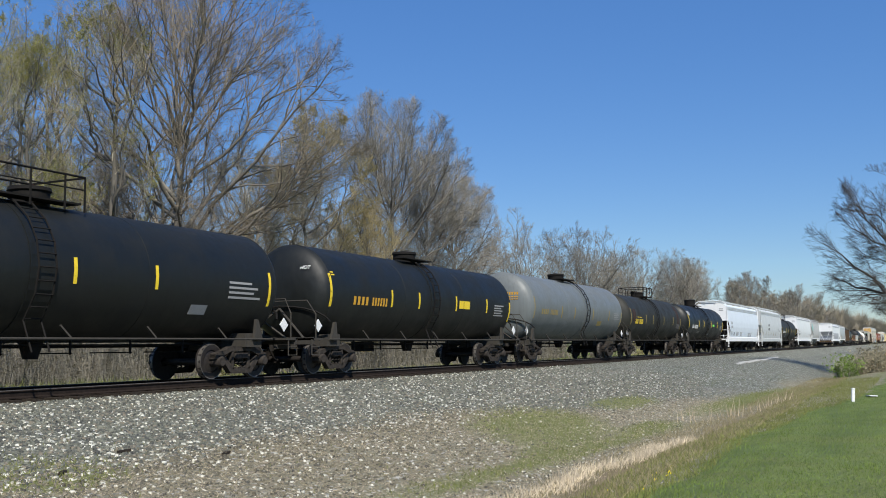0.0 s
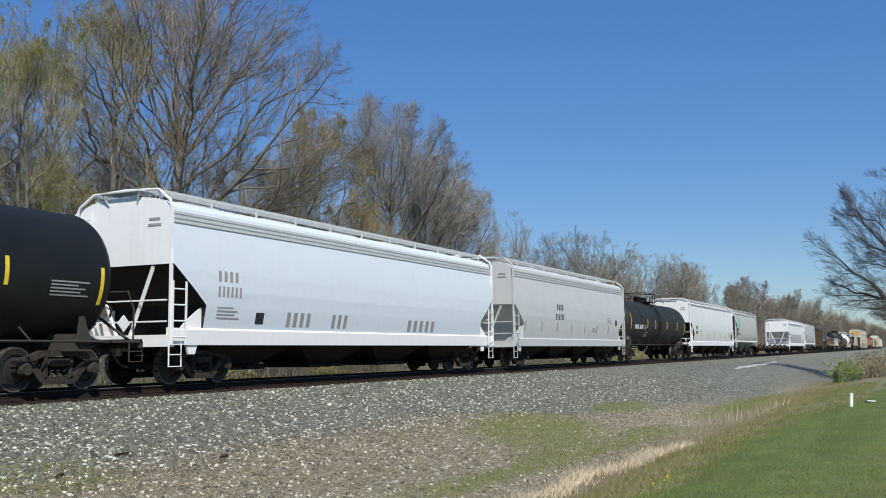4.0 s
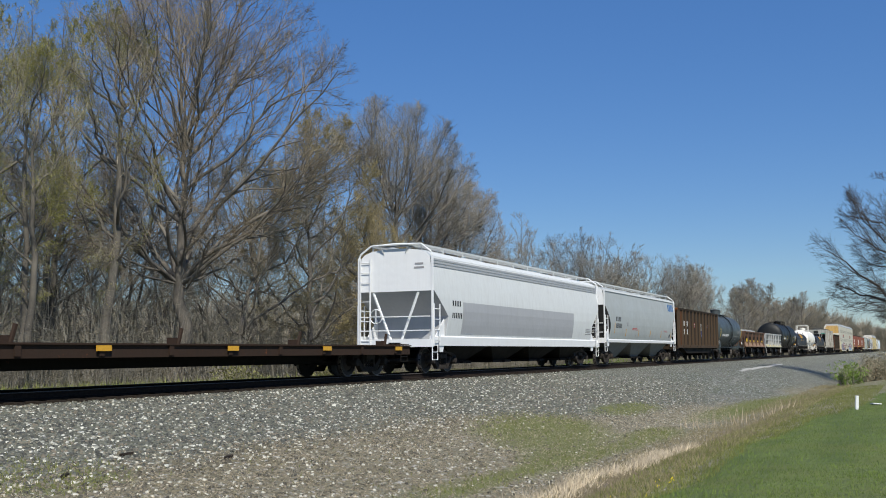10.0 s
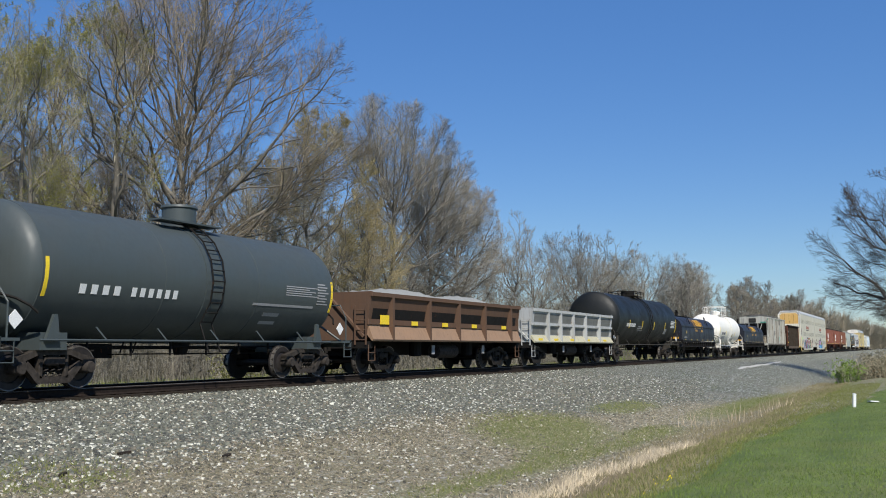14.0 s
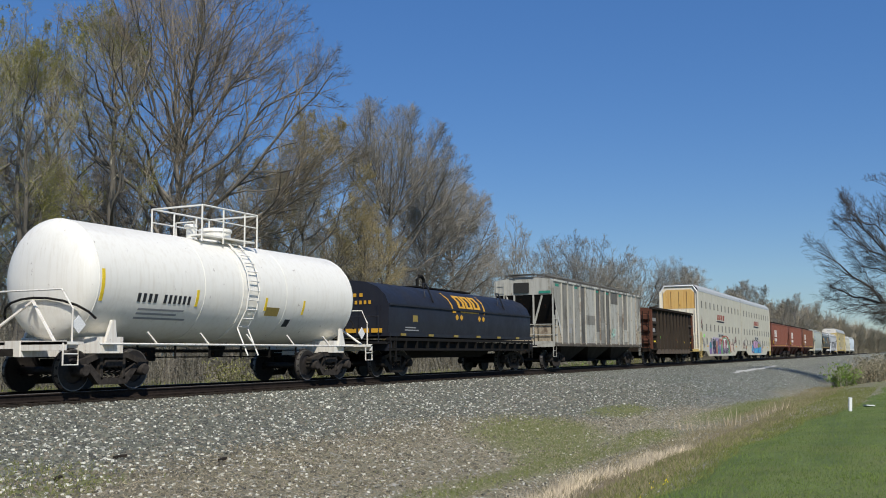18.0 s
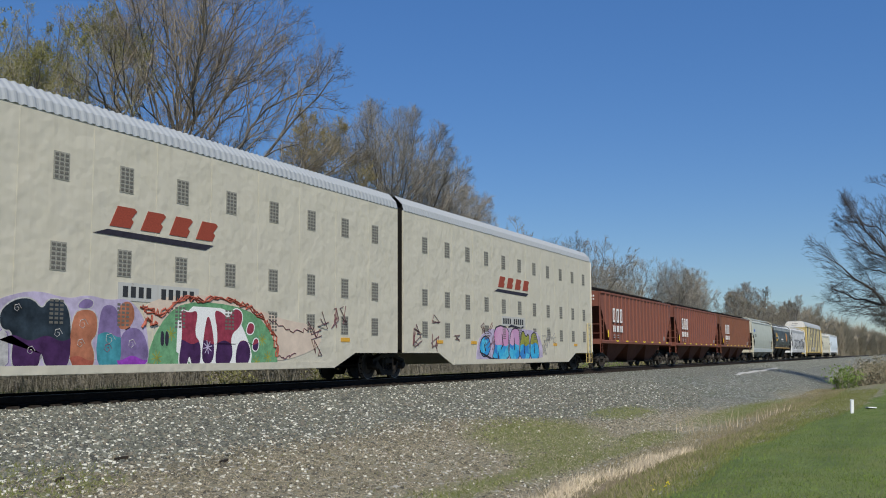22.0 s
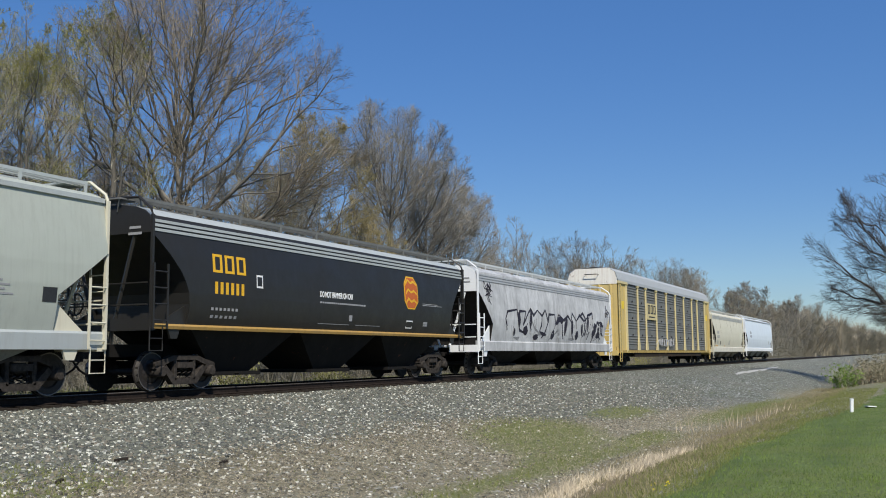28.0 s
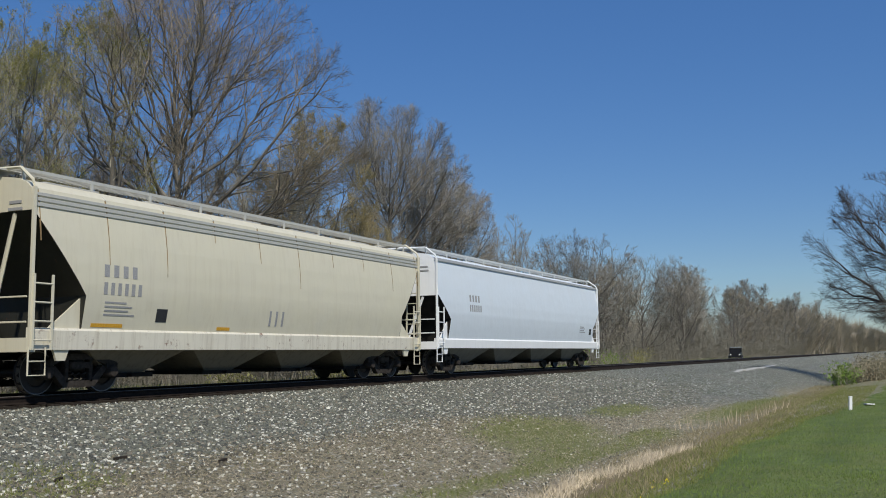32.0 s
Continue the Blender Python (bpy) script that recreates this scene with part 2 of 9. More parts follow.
M = {
    "black": paint("black_paint", (0.0068, 0.0080, 0.0070), 0.3, (0.021, 0.020, 0.017), 0.0, 0.45),
    # tank paint; on hopper end slopes it stands in for shade
    "black_brown": paint("brownish_black_and_shade", (0.0165, 0.0168, 0.0118), 0.4, (0.036, 0.031, 0.022), 0.03, 0.55),
    "tank_grey": paint("grey_paint", (0.138, 0.153, 0.152), 0.45, (0.075, 0.072, 0.062), 0.0, 0.4),
    "tank_teal": paint("slate_paint", (0.056, 0.070, 0.071), 0.3, (0.04, 0.042, 0.04), 0.0, 0.4),
    "rusty_white": paint("rust_stained_white_paint", (0.78, 0.75, 0.67), 0.5, (0.34, 0.20, 0.09), 0.16, 0.5),
    "tank_white": paint("white_tank_paint", (0.82, 0.79, 0.71), 0.28, (0.45, 0.36, 0.22), 0.06, 0.35),
    "white": paint("white_paint", (0.80, 0.81, 0.80), 0.14, (0.4, 0.38, 0.34), 0.0, 0.4),
    "light": paint("light_grey_paint", (0.52, 0.54, 0.53), 0.2, (0.3, 0.28, 0.25), 0.0, 0.42),
    "chalk": paint("chalky_white_paint", (0.67, 0.69, 0.67), 0.25, (0.3, 0.28, 0.25), 0.0, 0.42),
    "warm_grey": paint("warm_grey_paint", (0.45, 0.45, 0.42), 0.3, (0.26, 0.22, 0.17), 0.05, 0.45),
    "pale_green": paint("greenish_grey_paint", (0.39, 0.42, 0.41), 0.25, (0.24, 0.21, 0.17), 0.03, 0.45),
    "cream": paint("cream_paint", (0.62, 0.58, 0.44), 0.22, (0.36, 0.29, 0.19), 0.0, 0.42),
    "cream_stained": paint("stained_cream_paint", (0.68, 0.64, 0.52), 0.5, (0.30, 0.24, 0.16), 0.25, 0.5),
    "ice": paint("bluish_white_paint", (0.64, 0.70, 0.745), 0.12, (0.4, 0.4, 0.4), 0.0, 0.4),
    "patchy": sooty("soot_streaked_white_paint"),
    "peel_w": worn("worn_whitewash", (0.43, 0.42, 0.37), (0.26, 0.245, 0.20)),
    "peel_post": worn("rusting_whitewashed_post", (0.42, 0.40, 0.34), (0.17, 0.12, 0.08), (0.10, 0.048, 0.026)),
    "peel_l": worn("worn_light_grey", (0.31, 0.30, 0.26), (0.15, 0.138, 0.112)),
    "peel_m": worn("worn_mid_grey", (0.225, 0.215, 0.185), (0.105, 0.095, 0.075)),
    "peel_d": worn("worn_dark_primer", (0.135, 0.13, 0.115), (0.06, 0.054, 0.045)),
    "peel_beige": worn("worn_beige", (0.38, 0.32, 0.23), (0.13, 0.09, 0.06)),
    "peel_sill": worn("stained_sill_paint", (0.13, 0.11, 0.085), (0.06, 0.045, 0.033)),
    "teal_ghost": plain("ghostly_green_spray", (0.24, 0.38, 0.33), 0.7, 0.0, 0.3, 6.0),
    "faded_teal": plain("faded_green_paint", (0.04, 0.24, 0.17), 0.7, 0.0, 0.35, 8.0),
    "rust_mixed": paint("patchy_rusted_steel", (0.115, 0.050, 0.022), 0.5, (0.05, 0.03, 0.02), 0.4, 0.75, 6.0),
    "dirty": peeling("peeling_grey_paint"),
    "oxide": paint("oxide_red_paint", (0.208, 0.067, 0.041), 0.3, (0.10, 0.055, 0.042), 0.0, 0.55),
    "oxide_brown": paint("brown_red_paint", (0.18, 0.066, 0.034), 0.4, (0.08, 0.05, 0.035), 0.0, 0.55),
    "kblack": paint("gloss_black_paint", (0.022, 0.0205, 0.018), 0.15, (0.05, 0.045, 0.04), 0.0, 0.35),
    "rust_brown": paint("rusty_brown_paint", (0.038, 0.028, 0.019), 0.6, (0.03, 0.022, 0.016), 0.22, 0.75, 6.0),
    "hopper_dark": paint("grimy_rusted_sheet", (0.026, 0.019, 0.0135), 0.6, (0.016, 0.012, 0.009), 0.12, 0.8, 6.0),
    "hopper_foot": paint("dusty_brown_foot", (0.105, 0.085, 0.07), 0.5, (0.06, 0.045, 0.038), 0.1, 0.8),
    "hopper_rib": paint("grimy_rib_paint", (0.050, 0.039, 0.029), 0.6, (0.02, 0.016, 0.012), 0.12, 0.8, 6.0),
    "hopper_end": paint("dull_red_rusted_end", (0.115, 0.046, 0.028), 0.6, (0.05, 0.026, 0.018), 0.25, 0.75, 6.0),
    "rust_tan": paint("rusty_tan_paint", (0.080, 0.055, 0.035), 0.5, (0.05, 0.035, 0.025), 0.2, 0.75, 6.0),
    "rust_orange": paint("rusted_steel", (0.22, 0.075, 0.02), 0.4, (0.12, 0.045, 0.02), 0.5, 0.75, 6.0),
    "dump_brown": paint("faded_brown_paint", (0.12, 0.070, 0.045), 0.5, (0.07, 0.05, 0.04), 0.12, 0.65, 6.0),
    "dump_tan": paint("tan_chute_paint", (0.30, 0.19, 0.12), 0.4, (0.12, 0.08, 0.06), 0.05, 0.65),
    "dump_chute": paint("yellowed_chute_paint", (0.46, 0.43, 0.30), 0.5, (0.2, 0.16, 0.09), 0.1, 0.6, 5.0),
    "dump_white": paint("chalky_grey_paint", (0.42, 0.43, 0.42), 0.6, (0.16, 0.14, 0.11), 0.2, 0.6, 5.0),
    "coil_blue": paint("dark_blue_paint", (0.0135, 0.0145, 0.022), 0.35, (0.034, 0.033, 0.030), 0.0, 0.45),
    "flat_brown": paint("flatcar_brown_paint", (0.042, 0.026, 0.018), 0.5, (0.03, 0.024, 0.018), 0.08, 0.7),
    "rack_cream": paint("ivory_paint", (0.53, 0.495, 0.39), 0.22, (0.33, 0.29, 0.21), 0.0, 0.42, 5.0, 0.42),
    "rack_end": paint("ivory_end_paint", (0.76, 0.71, 0.58), 0.5, (0.45, 0.27, 0.08), 0.12, 0.5, 6.0),
    "rack_yellow": paint("yellow_paint", (0.60, 0.445, 0.15), 0.4, (0.25, 0.16, 0.06), 0.10, 0.5),
    "rack_post": paint("pale_yellow_paint", (0.60, 0.50, 0.25), 0.3, (0.3, 0.22, 0.1), 0.0, 0.5),
    "rusty_yellow": paint("rusty_yellow_paint", (0.44, 0.31, 0.09), 0.7, (0.10, 0.065, 0.03), 0.4, 0.6),
    "faded_white": plain("faded_white_spray", (0.42, 0.41, 0.40), 0.7, 0.0, 0.35, 6.0),
    "roof_grey": paint("zinc_roof", (0.33, 0.35, 0.36), 0.2, (0.35, 0.32, 0.28), 0.0, 0.45),
    "panel_grey": paint("weathered_zinc_panel", (0.150, 0.152, 0.140), 0.6, (0.072, 0.063, 0.050), 0.0, 0.5, 3.0),
    "amber": paint("rust_washed_amber", (0.68, 0.43, 0.13), 0.9, (0.48, 0.21, 0.035), 0.15, 0.55, 7.0),
    # underframe paint; also painted on as the shade of hopper slopes and bellies
    "steel": paint("dark_underframe_and_shade", (0.013, 0.012, 0.011), 0.3, (0.03, 0.024, 0.018), 0.1, 0.7),
    "truck": plain("cast_steel_brown", (0.041, 0.035, 0.030), 0.85, 0.0, 0.5, 9.0),
    "truck_dark": plain("greasy_cast_steel", (0.022, 0.019, 0.016), 0.7, 0.0, 0.5, 9.0),
    "wheel": plain("wheel_steel", (0.022, 0.018, 0.016), 0.6, 0.1, 0.4, 12.0),
    "tread": plain("polished_tread", (0.17, 0.155, 0.14), 0.45, 0.6, 0.15, 30.0),
    "mark_white": plain("white_lettering", (0.72, 0.72, 0.70), 0.6, 0.0, 0.15, 40.0),
    "mark_grey": plain("grey_lettering", (0.30, 0.30, 0.30), 0.6, 0.0, 0.2, 40.0),
    "mark_dark": plain("dark_lettering", (0.035, 0.037, 0.04), 0.6, 0.0, 0.2, 40.0),
    "mark_yellow": plain("yellow_marking", (0.78, 0.56, 0.03), 0.5, 0.0, 0.15, 30.0),
    "mark_gold": plain("golden_lettering", (0.72, 0.40, 0.02), 0.5, 0.0, 0.15, 30.0),
    "stripe_amber": paint("dull_amber_stripe", (0.42, 0.25, 0.06), 0.5, (0.16, 0.10, 0.05), 0.1, 0.5),
    "stain_brown": plain("brown_rust_stain", (0.27, 0.19, 0.10), 0.8, 0.0, 0.35, 12.0),
    "dusty_steel": paint("dusty_dark_steel", (0.050, 0.046, 0.040), 0.5, (0.085, 0.072, 0.055), 0.02, 0.7),
    "grey_green": paint("dull_greenish_grey_paint", (0.40, 0.425, 0.365), 0.3, (0.22, 0.21, 0.17), 0.0, 0.5),
    # belly tones: dust, darkened further by painted-in shade from the car above
    "belly_grey": paint("shaded_dusty_grey_underside", (0.20, 0.205, 0.19), 0.6, (0.09, 0.085, 0.075), 0.0, 0.7),
    "belly_brown": paint("shaded_brown_underside", (0.105, 0.042, 0.030), 0.7, (0.05, 0.032, 0.024), 0.0, 0.8),
    "belly_tan": paint("shaded_dusty_tan_underside", (0.20, 0.175, 0.13), 0.6, (0.07, 0.06, 0.045), 0.1, 0.7),
    "mark_olive": plain("faded_reflector", (0.27, 0.20, 0.05), 0.5, 0.0, 0.2, 30.0),
    "mark_amber": plain("amber_marking", (0.60, 0.32, 0.03), 0.5, 0.0, 0.2, 30.0),
    "mark_steelblue": plain("steel_blue_marking", (0.035, 0.125, 0.30), 0.5, 0.0, 0.2, 30.0),
    "mark_rustred": plain("dull_red_marking", (0.27, 0.058, 0.036), 0.6, 0.0, 0.25, 30.0),
    "mark_orange": plain("orange_marking", (0.50, 0.115, 0.022), 0.5, 0.0, 0.15, 30.0),
    "mark_teal": plain("teal_marking", (0.05, 0.42, 0.36), 0.5, 0.0, 0.2, 20.0),
    "mark_blue": plain("blue_marking", (0.03, 0.09, 0.38), 0.5, 0.0, 0.15, 20.0),
    "mark_red": plain("red_marking", (0.50, 0.03, 0.03), 0.5, 0.0, 0.15, 20.0),
    "mark_lime": plain("lime_card", (0.25, 0.85, 0.08), 0.5, 0.0, 0.1, 20.0),
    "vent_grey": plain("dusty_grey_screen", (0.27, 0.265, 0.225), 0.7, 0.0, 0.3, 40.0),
    "vent_shadow": plain("vent_slot_shade", (0.13, 0.125, 0.11), 0.7, 0.0, 0.3, 60.0),
    "void": plain("dark_screen", (0.035, 0.035, 0.033), 0.7, 0.0, 0.3, 60.0),
    "patch_grey": paint("grey_repaint_and_shade", (0.40, 0.41, 0.42), 0.3, (0.28, 0.27, 0.26), 0.0, 0.5),
    "patch_dull": paint("dull_brown_patch", (0.046, 0.028, 0.021), 0.4, (0.04, 0.03, 0.022), 0.1, 0.6),
    # darkened copy of oxide red, with the shade of the end slopes painted in
    "oxide_shaded": paint("shaded_oxide_red", (0.075, 0.030, 0.022), 0.3, (0.05, 0.03, 0.02), 0.1, 0.6),
    "gravel_load": plain("crushed_stone", (0.36, 0.36, 0.335), 0.9, 0.0, 0.5, 30.0, True),
    "rail_side": plain("rusty_rail", (0.022, 0.016, 0.013), 0.8, 0.0, 0.4, 15.0),
    "rail_top": plain("worn_rail_head", (0.16, 0.14, 0.12), 0.5, 0.5, 0.1, 15.0),
    "tie": plain("creosoted_wood", (0.035, 0.028, 0.022), 0.85, 0.0, 0.45, 10.0),
    "stake": plain("white_stake_paint", (0.82, 0.82, 0.80), 0.5, 0.0, 0.08, 20.0),
    "rubber": plain("black_rubber", (0.02, 0.02, 0.02), 0.8),
    "car_black": plain("black_car_paint", (0.012, 0.012, 0.014), 0.25),
    "glass_dark": plain("tinted_glass", (0.02, 0.022, 0.025), 0.08),
    "chrome": plain("bright_trim", (0.7, 0.7, 0.7), 0.25, 0.8),
}


def spray(name, tones, scale):
    """Sprayed lettering: cells of a few colours with soft edges."""
    n = Nodes(name)
    v = n.t.nodes.new("ShaderNodeTexVoronoi")
    v.inputs["Scale"].default_value = scale
    n.put(v.inputs["Vector"], n.scaled(1.0, 0.05, 0.9))
    r = n.split(v.outputs["Color"])
    ramp = n.t.nodes.new("ShaderNodeValToRGB")
    ramp.color_ramp.interpolation = "CONSTANT"
    while len(ramp.color_ramp.elements) < len(tones):
        ramp.color_ramp.elements.new(0.5)
    for i, (e, c) in enumerate(zip(ramp.color_ramp.elements, tones)):
        e.position, e.color = i / len(tones), (*c, 1)
    n.put(ramp.inputs[0], r[0])
    return n.done(n.mix(n.ramp(n.noise(7, 4), 0.4, 0.7), ramp.outputs[0], tones[0]), 0.5)


M["spray_b"] = spray("blue_spray_paint", [(0.02, 0.25, 0.55), (0.03, 0.40, 0.62), (0.08, 0.5, 0.66), (0.02, 0.15, 0.45)], 2.2)
M["spray_c"] = spray("pink_spray_paint", [(0.52, 0.24, 0.42), (0.46, 0.28, 0.44), (0.56, 0.34, 0.48)], 1.8)
M["spray_d"] = plain("dark_spray_paint", (0.03, 0.028, 0.04), 0.6, 0, 0.3, 8)
M["spray_e"] = plain("purple_spray_paint", (0.24, 0.05, 0.36), 0.6, 0, 0.3, 8)
M["spray_f"] = plain("green_spray_paint", (0.13, 0.29, 0.15), 0.6, 0, 0.3, 8)
M["spray_ash"] = plain("ash_grey_spray", (0.24, 0.24, 0.24), 0.7, 0, 0.35, 5)
M["spray_mist"] = plain("mist_grey_spray", (0.46, 0.46, 0.45), 0.7, 0, 0.3, 4)
M["spray_r"] = plain("crimson_spray_paint", (0.25, 0.04, 0.065), 0.6, 0, 0.3, 8)
M["spray_olive"] = plain("olive_spray_paint", (0.25, 0.26, 0.05), 0.6, 0, 0.3, 8)
M["spray_lilac"] = plain("lilac_spray_haze", (0.40, 0.35, 0.47), 0.6, 0, 0.3, 3)
M["spray_peach"] = plain("peach_spray_haze", (0.56, 0.46, 0.37), 0.6, 0, 0.15, 2)
M["spray_brick"] = plain("dusty_red_spray", (0.32, 0.09, 0.06), 0.6, 0, 0.3, 8)
M["spray_rust"] = plain("orange_brown_spray", (0.36, 0.14, 0.08), 0.6, 0, 0.4, 3)
M["spray_teal"] = plain("teal_spray_paint", (0.05, 0.22, 0.26), 0.6, 0, 0.45, 2.5)
M["spray_ink"] = plain("inky_teal_spray", (0.022, 0.032, 0.042), 0.6, 0, 0.6, 3)
M["spray_plum"] = plain("plum_spray_paint", (0.055, 0.022, 0.075), 0.6, 0, 0.4, 4)
M["spray_violet"] = plain("violet_spray_paint", (0.19, 0.14, 0.28), 0.6, 0, 0.35, 3)
M["spray_g"] = plain("faded_maroon_spray", (0.13, 0.06, 0.07), 0.7, 0, 0.3, 8)


def bark_material(name, rgb, tip):
    n = Nodes(name)
    c = n.mix(n.ramp(n.noise(2.5, 6, 0.7, n.scaled(4, 4, 0.8)), 0.3, 0.7), tuple(v * 0.6 for v in rgb), rgb)
    c = n.mix(n.ramp(n.noise(0.35, 2), 0.45, 0.7), c, tip)
    n.bump(n.noise(14, 4, 0.7, n.scaled(3, 3, 0.5)), 0.5, 0.05)
    return n.done(c, 0.9)


M["bark_grey"] = bark_material("grey_bark", (0.13, 0.118, 0.097), (0.22, 0.197, 0.158))
M["bark_dark"] = bark_material("dark_bark", (0.165, 0.148, 0.124), (0.23, 0.207, 0.17))
M["twig_brown"] = bark_material("brown_twig_bark", (0.42, 0.385, 0.295), (0.45, 0.41, 0.31))
M["twig_grey"] = bark_material("grey_twig_bark", (0.38, 0.345, 0.275), (0.41, 0.37, 0.29))
M["twig_red"] = bark_material("reddish_twig_bark", (0.36, 0.295, 0.21), (0.40, 0.33, 0.235))
M["twig_dark"] = bark_material("dark_twig_bark", (0.34, 0.315, 0.27), (0.38, 0.35, 0.295))
M["thicket"] = bark_material("thicket_stem", (0.31, 0.287, 0.23), (0.25, 0.23, 0.18))
M["bark_oak"] = bark_material("oak_bark", (0.10, 0.085, 0.072), (0.12, 0.10, 0.085))
M["twig_gold"] = bark_material("golden_twig_bark", (0.40, 0.335, 0.20), (0.43, 0.36, 0.21))
M["twig_far"] = bark_material("brown_far_twig", (0.36, 0.315, 0.24), (0.40, 0.35, 0.26))
M["brush"] = bark_material("dry_brush_stem", (0.54, 0.49, 0.385), (0.47, 0.425, 0.325))
M["leaf_gold"] = plain("golden_opening_buds", (0.50, 0.42, 0.21), 0.7, 0, 0.35, 2.0, True)
M["leaf_bud"] = plain("opening_leaf_buds", (0.44, 0.42, 0.14), 0.7, 0, 0.35, 2.0, True)
M["leaf_green"] = plain("fresh_green_leaf", (0.27, 0.40, 0.08), 0.7, 0, 0.35, 2.0, True)
M["lawn"] = plain("lawn_grass_blade", (0.135, 0.192, 0.045), 0.75, 0, 0.45, 0.8, True)
M["rough_grass"] = plain("rough_grass_blade", (0.175, 0.190, 0.058), 0.75, 0, 0.5, 1.2, True)
M["straw"] = plain("dead_reed_straw", (0.68, 0.57, 0.40), 0.8, 0, 0.35, 1.0, True)
M["verge_straw"] = plain("straw_olive_verge", (0.115, 0.115, 0.052), 0.85, 0, 0.45, 0.5, True)
M["verge_green"] = plain("olive_verge_grass", (0.215, 0.24, 0.07), 0.8, 0, 0.5, 0.6, True)
M["bush_olive"] = plain("olive_bush_leaf", (0.30, 0.30, 0.12), 0.75, 0, 0.4, 2.0, True)
M["dry_stalk"] = plain("dry_reed_stalk", (0.56, 0.46, 0.32), 0.8, 0, 0.35, 1.0, True)
M["dead_grass"] = plain("dead_brown_grass", (0.29, 0.25, 0.14), 0.85, 0, 0.4, 1.0, True)
M["dry_weed"] = plain("dry_weed_leaf", (0.42, 0.38, 0.26), 0.85, 0, 0.35, 1.0, True)
M["yellow_flower"] = plain("yellow_weed_flower", (0.75, 0.62, 0.02), 0.6, 0, 0.2, 5.0)


def stone_material(name, dark, mid, white, share):
    n = Nodes(name)
    r = n.random(True)
    c = n.mix(r, dark, mid)
    c = n.mix(n.ramp(r, share, share + 0.07), c, white)
    c = n.mix(n.ramp(n.math("FRACT", n.math("MULTIPLY", r, 7.3), 0.0), 0.82, 0.9), c, (0.215, 0.182, 0.125))
    return n.done(n.mix(n.ramp(n.noise(40, 3), 0.3, 0.7), c, n.mix(0.5, c, (0.1, 0.1, 0.1))), 0.85)


M["stone"] = stone_material("ballast_stone", (0.030, 0.032, 0.025), (0.215, 0.222, 0.165), (0.74, 0.73, 0.62), 0.855)
M["soil_stone"] = stone_material("soiled_stone", (0.050, 0.042, 0.024), (0.235, 0.205, 0.118), (0.72, 0.69, 0.57), 0.825)


def ground_material():
    """Crushed stone, thin soil, moss, dead grass and mown lawn, laid out by the painted ground cover."""
    n = Nodes("ground_cover")
    cover = n.split(n.attr("cover"))
    wobble = n.math("SUBTRACT", n.noise(0.8, 6, 0.7), 0.5)
    fine = n.noise(26, 4, 0.75)
    chip = n.t.nodes.new("ShaderNodeTexVoronoi")
    chip.inputs["Scale"].default_value = 17
    n.put(chip.inputs["Vector"], n.co)
    cell = n.split(chip.outputs["Color"])[0]
    stone = n.mix(cell, (0.042, 0.044, 0.033), (0.240, 0.248, 0.180))
    stone = n.mix(n.ramp(cell, 0.9, 0.96), stone, (0.62, 0.6, 0.57))
    stone = n.mix(n.ramp(n.noise(0.35, 3), 0.5, 0.72), stone, n.mix(0.35, stone, (0.25, 0.22, 0.18)))
    soil = n.mix(n.ramp(fine, 0.3, 0.7), (0.112, 0.096, 0.054), (0.345, 0.30, 0.188))
    soil = n.mix(n.math("MULTIPLY", n.ramp(cell, 0.55, 0.75), 0.6), soil, stone)
    moss = n.mix(n.ramp(fine, 0.3, 0.7), (0.11, 0.122, 0.040), (0.215, 0.226, 0.078))
    lawn = n.mix(n.ramp(n.noise(1.3, 5, 0.7), 0.3, 0.7), (0.088, 0.128, 0.028), (0.155, 0.202, 0.048))
    mown = n.noise(1.0, 2, 0.5, n.scaled(0.10, 1.1, 0.1))
    lawn = n.mix(n.math("MULTIPLY", n.ramp(mown, 0.45, 0.6), 0.5), lawn, (0.052, 0.088, 0.020))
    lawn = n.mix(n.math("MULTIPLY", n.ramp(fine, 0.5, 0.8), 0.25), lawn, (0.14, 0.17, 0.05))
    lawn = n.mix(n.math("MULTIPLY", n.ramp(n.noise(0.45, 5, 0.7), 0.48, 0.68), 0.55), lawn, (0.165, 0.175, 0.042))
    dead = n.mix(n.ramp(fine, 0.3, 0.7), (0.16, 0.115, 0.075), (0.34, 0.26, 0.165))

    def edge(s, width=0.25):
        return n.ramp(n.math("ADD", s, n.math("MULTIPLY", wobble, 0.9)), 0.5 - width, 0.5 + width)

    c = n.mix(edge(cover[0]), soil, stone)
    c = n.mix(edge(n.split(n.attr("cover2"))[1], 0.2), c, dead)
    c = n.mix(edge(cover[2], 0.3), c, moss)
    c = n.mix(edge(cover[1], 0.12), c, lawn)
    n.bump(n.math("ADD", fine, n.math("MULTIPLY", chip.outputs["Distance"], 1.2)), 0.7, 0.06)
    return n.done(c, 0.9)


M["ground"] = ground_material()
# paler stone colour that paints the sunlit edge of the shelf
M["lit_edge"] = plain("lit_edge_stone", (0.38, 0.37, 0.34), 0.9, 0, 0.3, 6.0)

# ---- mesh helpers ----


